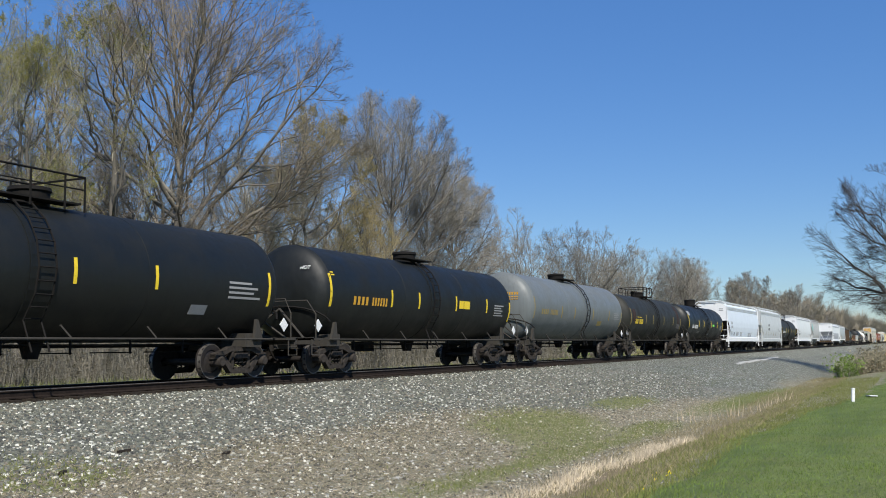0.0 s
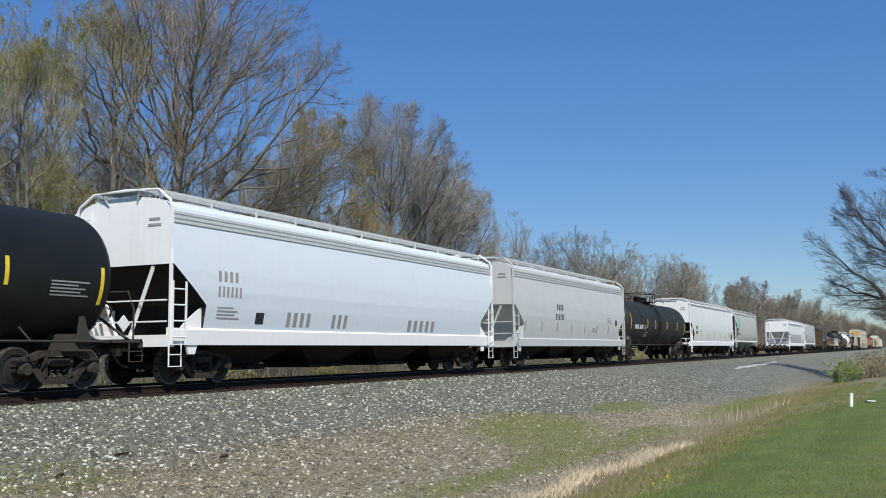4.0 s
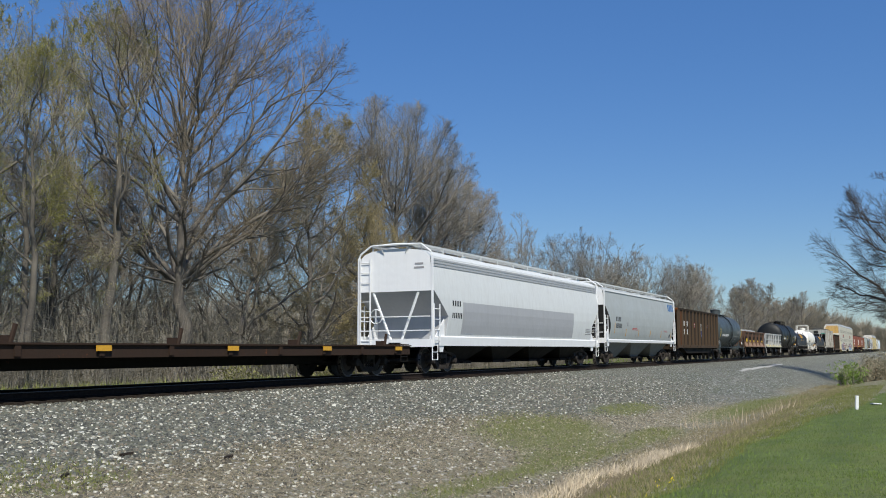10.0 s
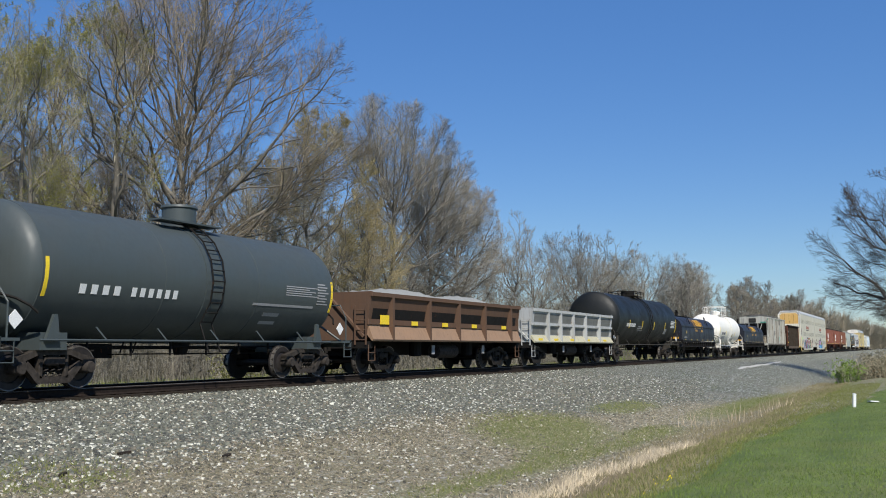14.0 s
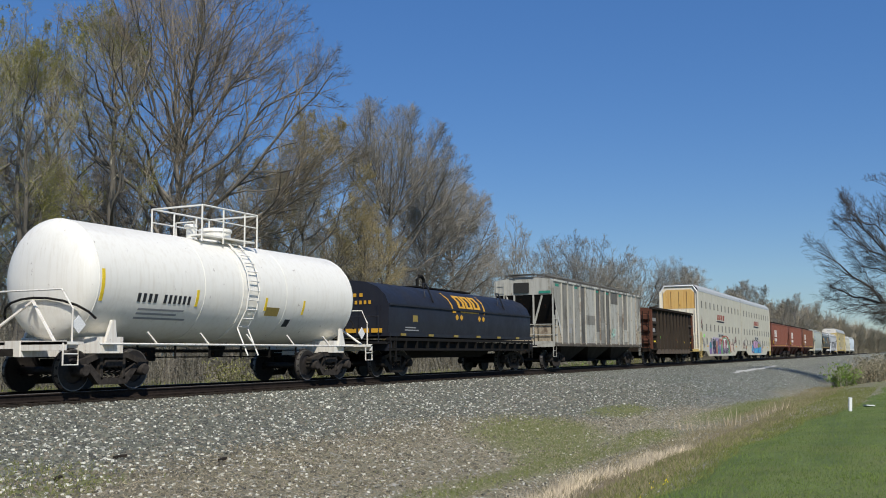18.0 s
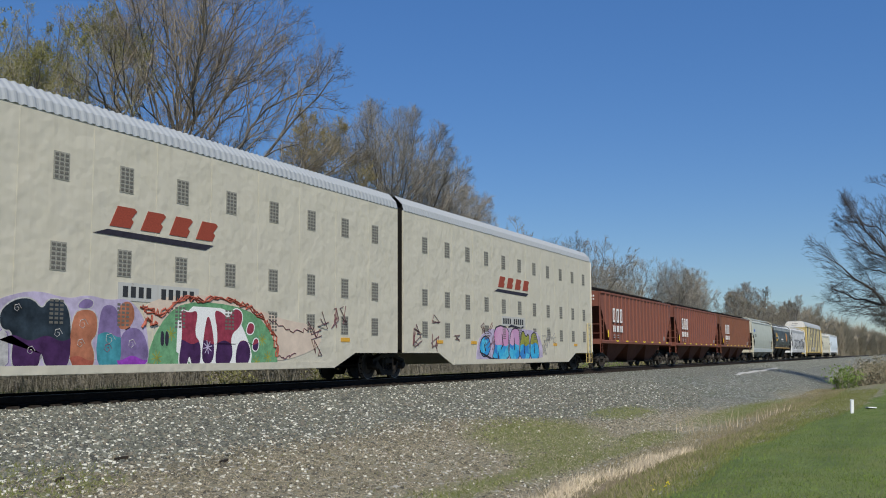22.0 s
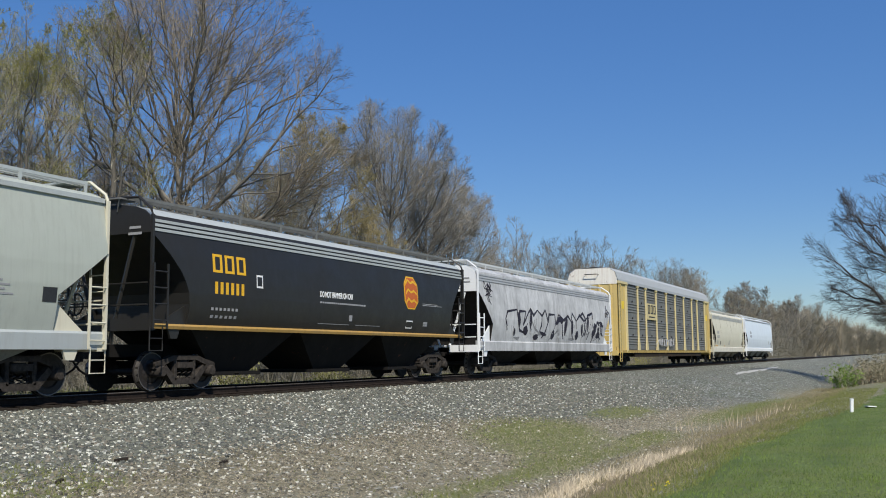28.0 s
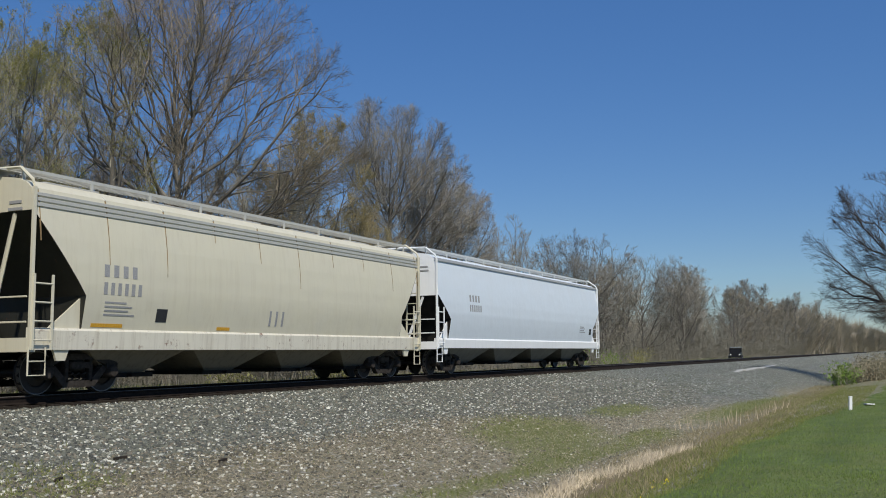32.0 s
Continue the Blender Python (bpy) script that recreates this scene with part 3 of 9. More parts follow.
class Build:
    """Collects plain geometry for one part."""

    def __init__(self):
        self.v, self.f = [], []

    def add(self, verts, faces):
        k = len(self.v)
        self.v += [tuple(p) for p in verts]
        self.f += [tuple(i + k for i in q) for q in faces]
        return self

    def box(self, cx, cy, cz, sx, sy, sz, c=0.0):
        """A box by its centre and size, its upright edges cut by c."""
        hx, hy, hz = sx / 2, sy / 2, sz / 2
        if c <= 0:
            ring = [(-hx, -hy), (hx, -hy), (hx, hy), (-hx, hy)]
        else:
            ring = [(-hx + c, -hy), (hx - c, -hy), (hx, -hy + c), (hx, hy - c), (hx - c, hy), (-hx + c, hy), (-hx, hy - c), (-hx, -hy + c)]
        return self.prism([(cx + x, cy + y) for x, y in ring], cz - hz, cz + hz, "z")

    def prism(self, ring, a, b, axis):
        """A ring of two coordinates drawn out along an axis. For x the ring is (y, z), for y (x, z), for z (x, y)."""
        def at(p, d):
            return (d, p[0], p[1]) if axis == "x" else (p[0], d, p[1]) if axis == "y" else (p[0], p[1], d)
        n = len(ring)
        verts = [at(p, a) for p in ring] + [at(p, b) for p in ring]
        faces = [(i, (i + 1) % n, n + (i + 1) % n, n + i) for i in range(n)]
        return self.add(verts, faces + [tuple(range(n - 1, -1, -1)), tuple(range(n, 2 * n))])

    def tube(self, points, r, n=6):
        """A round bar along a line of points; r is a number or one number a point."""
        pts = [Vector(p) for p in points]
        rs = r if isinstance(r, (list, tuple)) else [r] * len(pts)
        verts, faces = [], []
        for i, p in enumerate(pts):
            d = (pts[min(i + 1, len(pts) - 1)] - pts[max(i - 1, 0)]).normalized()
            up = Vector((0, 0, 1)) if abs(d.z) < 0.9 else Vector((1, 0, 0))
            a = d.cross(up).normalized()
            b = d.cross(a)
            verts += [p + (a * math.cos(2 * math.pi * k / n) + b * math.sin(2 * math.pi * k / n)) * rs[i] for k in range(n)]
        for i in range(len(pts) - 1):
            faces += [(i * n + k, i * n + (k + 1) % n, (i + 1) * n + (k + 1) % n, (i + 1) * n + k) for k in range(n)]
        faces += [tuple(range(n - 1, -1, -1)), tuple(range((len(pts) - 1) * n, len(pts) * n))]
        return self.add(verts, faces)

    def lathe(self, profile, axis, at, n=24, caps=True):
        """A round body: profile of (along, radius) turned about an axis through at."""
        verts, faces = [], []
        for d, r in profile:
            for k in range(n):
                c, s = math.cos(2 * math.pi * k / n) * r, math.sin(2 * math.pi * k / n) * r
                verts.append((at[0] + d, at[1] + c, at[2] + s) if axis == "x" else (at[0] + c, at[1] + d, at[2] + s) if axis == "y" else (at[0] + c, at[1] + s, at[2] + d))
        m = len(profile)
        for i in range(m - 1):
            faces += [(i * n + k, i * n + (k + 1) % n, (i + 1) * n + (k + 1) % n, (i + 1) * n + k) for k in range(n)]
        if caps:
            faces += [tuple(range(n)), tuple(range((m - 1) * n, m * n))]
        return self.add(verts, faces)

    def mesh(self, name, smooth=False):
        me = bpy.data.meshes.new(name)
        me.from_pydata(self.v, [], self.f)
        bm = bmesh.new()
        bm.from_mesh(me)
        bmesh.ops.recalc_face_normals(bm, faces=bm.faces)
        bm.to_mesh(me)
        bm.free()
        if smooth:
            me.polygons.foreach_set("use_smooth", [True] * len(me.polygons))
            me.set_sharp_from_angle(angle=radians(38))
        return me


def part(name, build, material, parent, label="", smooth=False, at=None):
    """Links a Build (or a ready mesh) as one mesh object under its thing or part."""
    me = build.mesh(name, smooth) if isinstance(build, Build) else build
    if not me.materials:
        me.materials.append(M[material])
    ob = new(name, me)
    ob.parent = parent
    if at is not None:
        ob.matrix_basis = at
    if label:
        tagged(ob, label)
    return ob


def thing(name, label, category, group="", kind="", at=None):
    ob = tagged(new(name), label, category, group, kind)
    if at is not None:
        ob.matrix_world = at
    return ob


def mesh_from_arrays(name, verts, faces, material):
    """A mesh from numpy arrays of vertices and of triangles or quads."""
    me = bpy.data.meshes.new(name)
    me.vertices.add(len(verts))
    me.vertices.foreach_set("co", np.asarray(verts, np.float32).ravel())
    k = faces.shape[1]
    me.loops.add(faces.size)
    me.loops.foreach_set("vertex_index", faces.astype(np.int32).ravel())
    me.polygons.add(len(faces))
    me.polygons.foreach_set("loop_start", np.arange(0, faces.size, k, dtype=np.int32))
    me.polygons.foreach_set("loop_total", np.full(len(faces), k, np.int32))
    me.update(calc_edges=True)
    me.validate()
    me.materials.append(M[material])
    return me


rng = np.random.default_rng(7)


# ---- ground ----
TRACK_Y = 17.07
NEAR = ([-500, -20, 0, 2.2, 3.6, 4.6, 5.4, 7, 10, 13, 15.3, 15.8, 18.4, 18.9, 22, 28, 40, 700],
        [-0.9, -0.85, -0.85, -0.95, -1.15, -1.38, -1.36, -1.15, -0.82, -0.50, -0.27, -0.24, -0.24, -0.27, -0.75, -0.95, -1.0, -1.0])
FAR = ([-500, 0, 3.0, 4.6, 8.0, 12.4, 15.0, 15.8, 18.4, 18.9, 22, 28, 40, 700],
       [-0.9, -0.85, -0.95, -1.30, -1.28, -1.05, -0.27, -0.24, -0.24, -0.27, -0.75, -0.95, -1.0, -1.0])


def wave(x, y, s, seed):
    """Cheap smooth noise for arrays."""
    a = np.sin(x * s * 1.0 + seed) * np.cos(y * s * 1.3 - seed * 2.1)
    b = np.sin(x * s * 2.3 + y * s * 1.7 + seed * 3.7) + np.cos(y * s * 3.1 - x * s * 0.9 + seed * 1.3)
    return (a + 0.5 * b) / 2


def ground_z(x, y):
    x, y = np.asarray(x, float), np.asarray(y, float)
    k = np.clip((x - 82 - 0.8 * (y - 8)) / 12, 0, 1)
    near = np.interp(y, *NEAR)
    shelf = np.clip((x - 42) / 10, 0, 1) * np.interp(y, [5.4, 10.0, 13.5, 15], [0, 1, 1, 0])
    near = near * (1 - shelf) + shelf * np.maximum(near, -0.40)
    z = near * (1 - k) + np.interp(y, *FAR) * k
    soft = np.interp(np.abs(y - TRACK_Y), [1.5, 3.5], [0, 1])
    return z + soft * (0.05 * wave(x, y, 0.35, 1.0) + 0.02 * wave(x, y, 1.7, 4.0))


def cover_masks(x, y):
    """Stone, lawn, moss and dead grass, each 0 to 1, over the ground."""
    d = y - TRACK_Y
    edge = 9.6 + 0.7 * wave(x, y, 0.3, 2.0) - np.interp(x, [6, 14, 22, 32, 40, 60], [-0.9, -0.5, 0.3, 2.4, 3.5, 4.2])
    stone = np.clip((y - edge) / 2.2 + 0.5, 0, 1) * np.clip((21.0 - y) / 1.5 + 0.5, 0, 1)
    rim = np.interp(x, [0, 12, 20, 26, 32, 45, 200], [3.1, 3.1, 3.1, 2.7, 1.8, 1.3, 1.2]) + 0.22 * wave(x, y, 0.8, 5.0)
    lawn = np.clip((rim - y) / 0.9 + 0.5, 0, 1)

    def patch(cx, cy, rx, ry, most, tilt=0.0):
        u, v = x - cx, y - cy - tilt * (x - cx)
        return np.clip(1.25 - (u / rx) ** 2 - (v / ry) ** 2, 0, 1) * most

    moss = patch(21.4, 8.0, 4.2, 1.9, 0.95, 0.25)
    for spot in ((18.2, 6.3, 2.6, 0.55, 0.9), (18.0, 6.0, 8.5, 0.42, 0.95, -0.06), (29.6, 8.2, 3.4, 0.9, 0.85), (23.5, 5.9, 3.0, 0.6, 0.9), (9.0, 10.3, 1.5, 1.2, 0.85), (8.6, 7.4, 1.2, 0.5, 0.7), (40.0, 5.4, 13.0, 0.9, 0.9, -0.06)):
        moss = np.maximum(moss, patch(*spot))
    moss = np.maximum(moss, np.clip((x - 34) / 8, 0, 1) * np.clip(1 - np.abs(y - 3.6) / 2.4, 0, 1) * 0.7)
    moss = np.maximum(moss, np.where(y > 20.5, 0.42 + 0.2 * wave(x, y, 0.4, 8.0), 0))
    moss = np.maximum(moss, np.clip(1 - np.abs(y - 3.5 - (rim - 3.1) - 0.2 * wave(x, y, 1.1, 3)) / 0.55, 0, 1) * 0.75)
    dead = np.clip(1.05 - np.abs(y - 4.4 - 0.2 * wave(x, y, 0.5, 3)) / 0.9, 0, 1) * np.interp(x, [10, 22, 40], [0.75, 0.75, 0.4])
    dead = np.maximum(dead, np.clip((y - 20.5) / 1.5, 0, 1) * 0.42)
    return stone, lawn, moss, dead


def spread(stops):
    """Grid lines: (from, to, step) runs joined."""
    out = []
    for a, b, s in stops:
        out += list(np.arange(a, b, s))
    return np.array(out + [stops[-1][1]])


def make_ground():
    xs = spread([(-600, -100, 50), (-100, 0, 10), (0, 45, 0.5), (45, 90, 1.0), (90, 200, 5), (200, 600, 25), (600, 4000, 200)])
    ys = spread([(-700, -60, 40), (-60, -6, 3), (-6, 1, 0.7), (1, 16, 0.4), (16, 24, 0.6), (24, 40, 2), (40, 100, 10), (100, 900, 80)])
    gx, gy = np.meshgrid(xs, ys, indexing="ij")
    gz = ground_z(gx, gy)
    verts = np.stack([gx, gy, gz], -1).reshape(-1, 3)
    i, j = np.meshgrid(np.arange(len(xs) - 1), np.arange(len(ys) - 1), indexing="ij")
    a = (i * len(ys) + j).ravel()
    faces = np.stack([a, a + len(ys), a + len(ys) + 1, a + 1], 1)
    me = mesh_from_arrays("ground", verts, faces, "ground")
    stone, lawn, moss, dead = (m.ravel() for m in cover_masks(gx, gy))
    one = np.ones_like(stone)
    for name, data in (("cover", (stone, lawn, moss, one)), ("cover2", (stone, dead, moss, one))):
        layer = me.color_attributes.new(name, "FLOAT_COLOR", "POINT")
        layer.data.foreach_set("color", np.stack(data, 1).astype(np.float32).ravel())
    me.polygons.foreach_set("use_smooth", [True] * len(me.polygons))
    tagged(new("ground", me), "railway embankment with crushed stone, moss, ditch and mown lawn", "ground", kind="structure")


make_ground()


# ---- loose cover: stones, blades, reeds ----
def tufts(points, height, width, lean, per=1, wind=0.0):
    """Upright tapered blades with three sides at points (n, 3). Returns vertices and triangles."""
    n = len(points)
    h = height * (0.6 + 0.8 * rng.random(n))[:, None]
    ang = rng.random(n) * 6.283
    side = np.stack([np.cos(ang), np.sin(ang), np.zeros(n)], 1)
    other = np.stack([-np.sin(ang), np.cos(ang), np.zeros(n)], 1)
    tip = points + np.stack([rng.normal(wind, lean, n), rng.normal(0, lean, n), np.ones(n)], 1) * h
    w = width * (0.6 + 0.8 * rng.random(n))[:, None]
    v = np.stack([points + side * w, points - side * w * 0.5 + other * w, points - side * w * 0.5 - other * w, tip], 1)
    k = (np.arange(n) * 4)[:, None]
    f = np.concatenate([k + [0, 1, 3], k + [1, 2, 3], k + [2, 0, 3]], 0)
    return v.reshape(-1, 3), f


def stuff(name, v, f, material, label, category):
    return tagged(new(name, mesh_from_arrays(name, v, f, material)), label, category, kind="stuff")


def scatter(n, x0, x1, y0, y1, bias=1.0):
    x = x0 + (x1 - x0) * rng.random(n) ** bias
    y = y0 + (y1 - y0) * rng.random(n)
    return x, y


def make_stones():
    """Crushed stone lying on the embankment, thinning towards its foot."""
    x, y = scatter(160000, 4.0, 46.0, 5.0, 15.9, 1.6)
    stone, lawn, moss, dead = cover_masks(x, y)
    keep = (rng.random(len(x)) < np.interp(x, [8, 18, 30], [0.42, 0.34, 0.2]) * (1 - stone) + stone) & (rng.random(len(x)) > moss * 0.9) & (y > 0.16 * x + 1.5) | ((rng.random(len(x)) < stone) & (y > 9))
    ok = keep & (x > 0.72 * y - 3.0) & (rng.random(len(x)) < np.interp(x, [17, 36, 46], [1.0, 0.45, 0.15]))
    x, y = x[ok], y[ok]
    n = len(x)
    size = (0.015 + 0.021 * rng.random(n) ** 1.5)
    size *= np.where(rng.random(n) < 0.02, 1.5, 1.0) * np.interp(y, [7, 10], [0.78, 1.0])
    c = np.stack([x, y, ground_z(x, y) + size * 0.12], 1)
    ring = np.array([[1, 0], [-0.5, 0.87], [-0.5, -0.87]])
    low = np.concatenate([ring * 1.15, np.full((3, 1), -0.35)], 1)
    high = np.concatenate([ring * np.array([0.8, 0.8]), np.full((3, 1), 0.62)], 1)
    v = np.concatenate([low, high])[None] * (0.75 + 0.5 * rng.random((n, 6, 1))) * size[:, None, None] * np.array([1.25, 1.0, 1.0])
    v += rng.normal(0, 0.17, (n, 6, 3)) * size[:, None, None]
    a = rng.random(n) * 6.283
    ca, sa = np.cos(a)[:, None], np.sin(a)[:, None]
    v = np.stack([v[..., 0] * ca - v[..., 1] * sa, v[..., 0] * sa + v[..., 1] * ca, v[..., 2]], -1) + c[:, None]
    tri = np.array([[0, 1, 4], [0, 4, 3], [1, 2, 5], [1, 5, 4], [2, 0, 3], [2, 3, 5], [3, 4, 5]])
    clean = rng.random(n) < np.clip(cover_masks(x, y)[0] * 1.7 - 0.5, 0, 1)
    for rows_in, name, tone, label in ((clean, "ballast_stones", "stone", "grey crushed stone ballast on the embankment slope"), (~clean, "soiled_stones", "soil_stone", "soil-stained white and brown stones on the lower bank")):
        k = int(rows_in.sum())
        f = (np.arange(k) * 6)[:, None, None] + tri[None]
        stuff(name, v[rows_in].reshape(-1, 3), f.reshape(-1, 3), tone, label, "gravel")


def on_ground(x, y, lift=0.0):
    return np.stack([x, y, ground_z(x, y) + lift], 1)


def make_blades():
    x, y = scatter(46000, 8.0, 60.0, -0.8, 3.6, 1.7)
    keep = (cover_masks(x, y)[1] > 0.5) & (y > 0.02 * x - 0.7)
    v, f = tufts(on_ground(x[keep], y[keep], -0.01), 0.045, 0.006, 0.35)
    stuff("lawn_grass", v, f, "lawn", "short mown green lawn grass", "grass")
    x, y = scatter(70000, 7.0, 60.0, 3.0, 12.0, 1.5)
    keep = rng.random(len(x)) < np.maximum(cover_masks(x, y)[2] ** 1.5 * 0.8, 0.02)
    v, f = tufts(on_ground(x[keep], y[keep], -0.01), 0.07, 0.008, 0.4)
    stuff("rough_grass", v, f, "rough_grass", "patchy green grass and moss on the bank", "grass")
    x, y = scatter(24000, 9.0, 50.0, 1.6, 4.4, 1.5)
    keep = cover_masks(x, y)[1] < 0.75
    x, y = x[keep], y[keep]
    v, f = tufts(on_ground(x, y, -0.01), 0.075, 0.007, 0.45)
    stuff("rim_grass", v, f, "rough_grass", "unmown olive grass at the lawn's edge", "grass")
    # dead grass in the ditch, then the pale reed bed
    x, y = scatter(15000, 9.0, 62.0, 3.3, 5.4, 1.4)
    v, f = tufts(on_ground(x, y, -0.01), 0.10, 0.007, 0.55, wind=0.3)
    stuff("dead_grass", v, f, "dead_grass", "matted dead brown grass along the ditch", "grass")
    n = 4600
    x = 8.0 + 12.8 * rng.random(n) ** 0.8
    y = 5.56 - 0.085 * (x - 8.2) + rng.normal(0, 0.12, n) + 0.10 * np.sin(x * 1.7) + 0.07 * np.sin(x * 5.3)
    keep = rng.random(n) < 0.55 + 0.45 * np.sin(x * 3.1) * np.sin(x * 1.3 + 1)
    x, y = x[keep], y[keep]
    v, f = tufts(on_ground(x, y, -0.02), 0.17, 0.009, 0.45, wind=0.35)
    stuff("straw_reeds", v, f, "straw", "pale straw reeds bent over along the ditch", "reeds")
    n = 48
    x = 25.5 + 10.0 * rng.random(n)
    y = 5.5 - 0.17 * (x - 29) - 0.35 + rng.normal(0, 0.25, n)
    v, f = tufts(on_ground(x, y, -0.02), 0.46, 0.012, 0.2)
    stuff("dry_stalks", v, f, "dry_stalk", "standing dry reed stalks in the ditch", "reeds")
    x, y = 10.5 + 5.0 * rng.random(22), 3.2 + 0.8 * rng.random(22)
    v, f = tufts(on_ground(x, y, 0.02), 0.035, 0.014, 0.4)
    stuff("yellow_weeds", v, f, "yellow_flower", "small yellow weed flowers at the lawn edge", "flowers")
    # straw and leaf litter lying over the lower bank
    x, y = scatter(38000, 5.0, 40.0, 4.6, 11.0, 1.5)
    keep = (rng.random(len(x)) > cover_masks(x, y)[0] * 0.9) & (y > 0.1 * x + 2.5)
    p = on_ground(x[keep], y[keep], 0.012)
    v, f = tufts(p, 0.035, 0.004, 2.6)
    stuff("dead_litter", v, f, "straw", "dry straw litter lying over the lower bank", "litter")
    # far side of the track: dead grass strip with green tufts
    x, y = scatter(28000, 14.0, 150.0, 19.8, 30.0, 1.7)
    v, f = tufts(on_ground(x, y, -0.02), 0.30, 0.016, 0.3)
    stuff("verge_grass", v, f, "verge_straw", "tall dead grass along the far side of the track", "grass")
    x, y = scatter(26000, 14.0, 150.0, 20.2, 28.0, 1.7)
    keep = wave(x, y, 0.22, 3.0) > -0.25
    v, f = tufts(on_ground(x[keep], y[keep], -0.02), 0.48, 0.022, 0.35)
    stuff("verge_weeds", v, f, "verge_green", "green weeds among the dead grass verge", "weeds")


def ridge(name, a, b, wide, high, material, label, lift=0.0):
    """A low heaped strip between two spots of the ground."""
    n = 40
    t = np.linspace(0, 1, n)
    d = unit(np.array([b[0] - a[0], b[1] - a[1]], float))
    v = []
    for off, up in ((-0.5, -0.08), (-0.2, 0.8), (0.2, 1.0), (0.5, -0.08)):
        x = a[0] + (b[0] - a[0]) * t - d[1] * wide * off
        y = a[1] + (b[1] - a[1]) * t + d[0] * wide * off + 0.12 * wave(t * 60, t * 30, 1.0, off * 9)
        v.append(np.stack([x, y, ground_z(x, y) + high * up * np.minimum(1, 8 * t) * np.minimum(1, 8 * (1 - t)) * (0.8 + 0.3 * wave(t * 90, t * 10, 1.0, 2.0)) - 0.02 + lift * (up > 0)], 1))
    k = np.arange(n - 1)[:, None]
    f = np.concatenate([k + np.array([[j * n, j * n + 1, j * n + n + 1, j * n + n]]) for j in range(3)])
    tagged(new(name, mesh_from_arrays(name, np.concatenate(v), f, material)), label, "bank", kind="stuff")


def unit(v):
    return v / np.maximum(np.linalg.norm(v, axis=-1, keepdims=True), 1e-9)


# added ridge: its pale colour stands for sunlight on the shelf's edge
ridge("lit_shelf_edge", (58.0, 9.5), (82.0, 10.1), 0.30, 0.05, "lit_edge", "thin pale ridge added as the sunlit edge of the gravel shelf", 0.05)
make_stones()
make_blades()


# ---- track ----
def make_track():
    track = thing("track", "single railway track with rusty rails on dark wooden ties", "railway track", kind="structure")
    web = [(-0.07, -0.17), (0.07, -0.17), (0.07, -0.155), (0.012, -0.13), (0.012, -0.045), (0.036, -0.035), (0.036, -0.012),
           (-0.036, -0.012), (-0.036, -0.035), (-0.012, -0.045), (-0.012, -0.13), (-0.07, -0.155)]
    top = [(-0.036, -0.012), (0.036, -0.012), (0.032, -0.002), (0.026, 0.0), (-0.026, 0.0), (-0.032, -0.002)]
    for s in (-0.7535, 0.7535):
        r = part("rail", Build().prism([(TRACK_Y + s + y, z) for y, z in web], -400, 1600, "x"), "rail_side", track)
        part("rail_head", Build().prism([(TRACK_Y + s + y, z) for y, z in top], -400, 1600, "x"), "rail_top", r)
    tie = Build().box(0, 0, 0, 0.23, 2.6, 0.18, 0.015).mesh("tie")
    for i in range(290):
        part("tie", tie, "tie", track, at=pose(-2 + i * 0.53, TRACK_Y + random.uniform(-0.03, 0.03), -0.268, 0, 0, random.uniform(-1, 1)))
    rest = Build()
    for i in range(500):
        rest.box(-2 + (290 + i) * 0.53, TRACK_Y, -0.268, 0.23, 2.6, 0.18)
    tagged(part("far_ties", rest, "tie", track), kind="stuff")
    plate = Build().box(0, 0, 0, 0.2, 0.36, 0.02).mesh("tie_plate")
    for i in range(120):
        part("tie_plate", plate, "rail_side", track, at=pose(8 + i * 0.53, TRACK_Y - 0.7535, -0.175))


make_track()


# ---- trees ----
def rotate_about(d, axis, ang):
    """Vectorised turn of directions d about axes by angles."""
    c, s = np.cos(ang)[:, None], np.sin(ang)[:, None]
    dot = (d * axis).sum(1, keepdims=True)
    return d * c + np.cross(axis, d) * s + axis * dot * (1 - c)


def spikes(p, tip, r, sides=2):
    """Twigs that taper to a point, with two or three sides."""
    n = len(p)
    d = unit(tip - p)
    a = unit(np.cross(d, np.array([0.31, 0.52, 0.79])))
    b = np.cross(d, a)
    v = np.stack([p + a * r, p - a * r * 0.5 + b * r * 0.87, p - a * r * 0.5 - b * r * 0.87, tip], 1)
    k = (np.arange(n) * 4)[:, None]
    runs = [k + [0, 1, 3], k + [1, 2, 3], k + [2, 0, 3]]
    return v.reshape(-1, 3), np.concatenate(runs[:sides])


def bowed_tubes(paths, radii, sides):
    """Tapered bent tubes. paths: n x k x 3, radii: n x k."""
    n, k = paths.shape[:2]
    d = np.empty_like(paths)
    d[:, 1:-1] = paths[:, 2:] - paths[:, :-2]
    d[:, 0], d[:, -1] = paths[:, 1] - paths[:, 0], paths[:, -1] - paths[:, -2]
    d = unit(d.reshape(-1, 3)).reshape(n, k, 3)
    a = unit(np.cross(d, np.array([0.93, 0.31, 0.19])).reshape(-1, 3)).reshape(n, k, 3)
    b = np.cross(d, a)
    ang = np.arange(sides) * 2 * np.pi / sides
    v = paths[:, :, None] + (a[:, :, None] * np.cos(ang)[:, None] + b[:, :, None] * np.sin(ang)[:, None]) * radii[:, :, None, None]
    s = np.arange(sides)
    t = (s + 1) % sides
    tri = np.concatenate([np.stack([s, t, t + sides], 1), np.stack([s, t + sides, s + sides], 1)])
    rings = (np.arange(n)[:, None] * k + np.arange(k - 1)[None]).reshape(-1) * sides
    return v.reshape(-1, 3), (rings[:, None, None] + tri[None]).reshape(-1, 3)


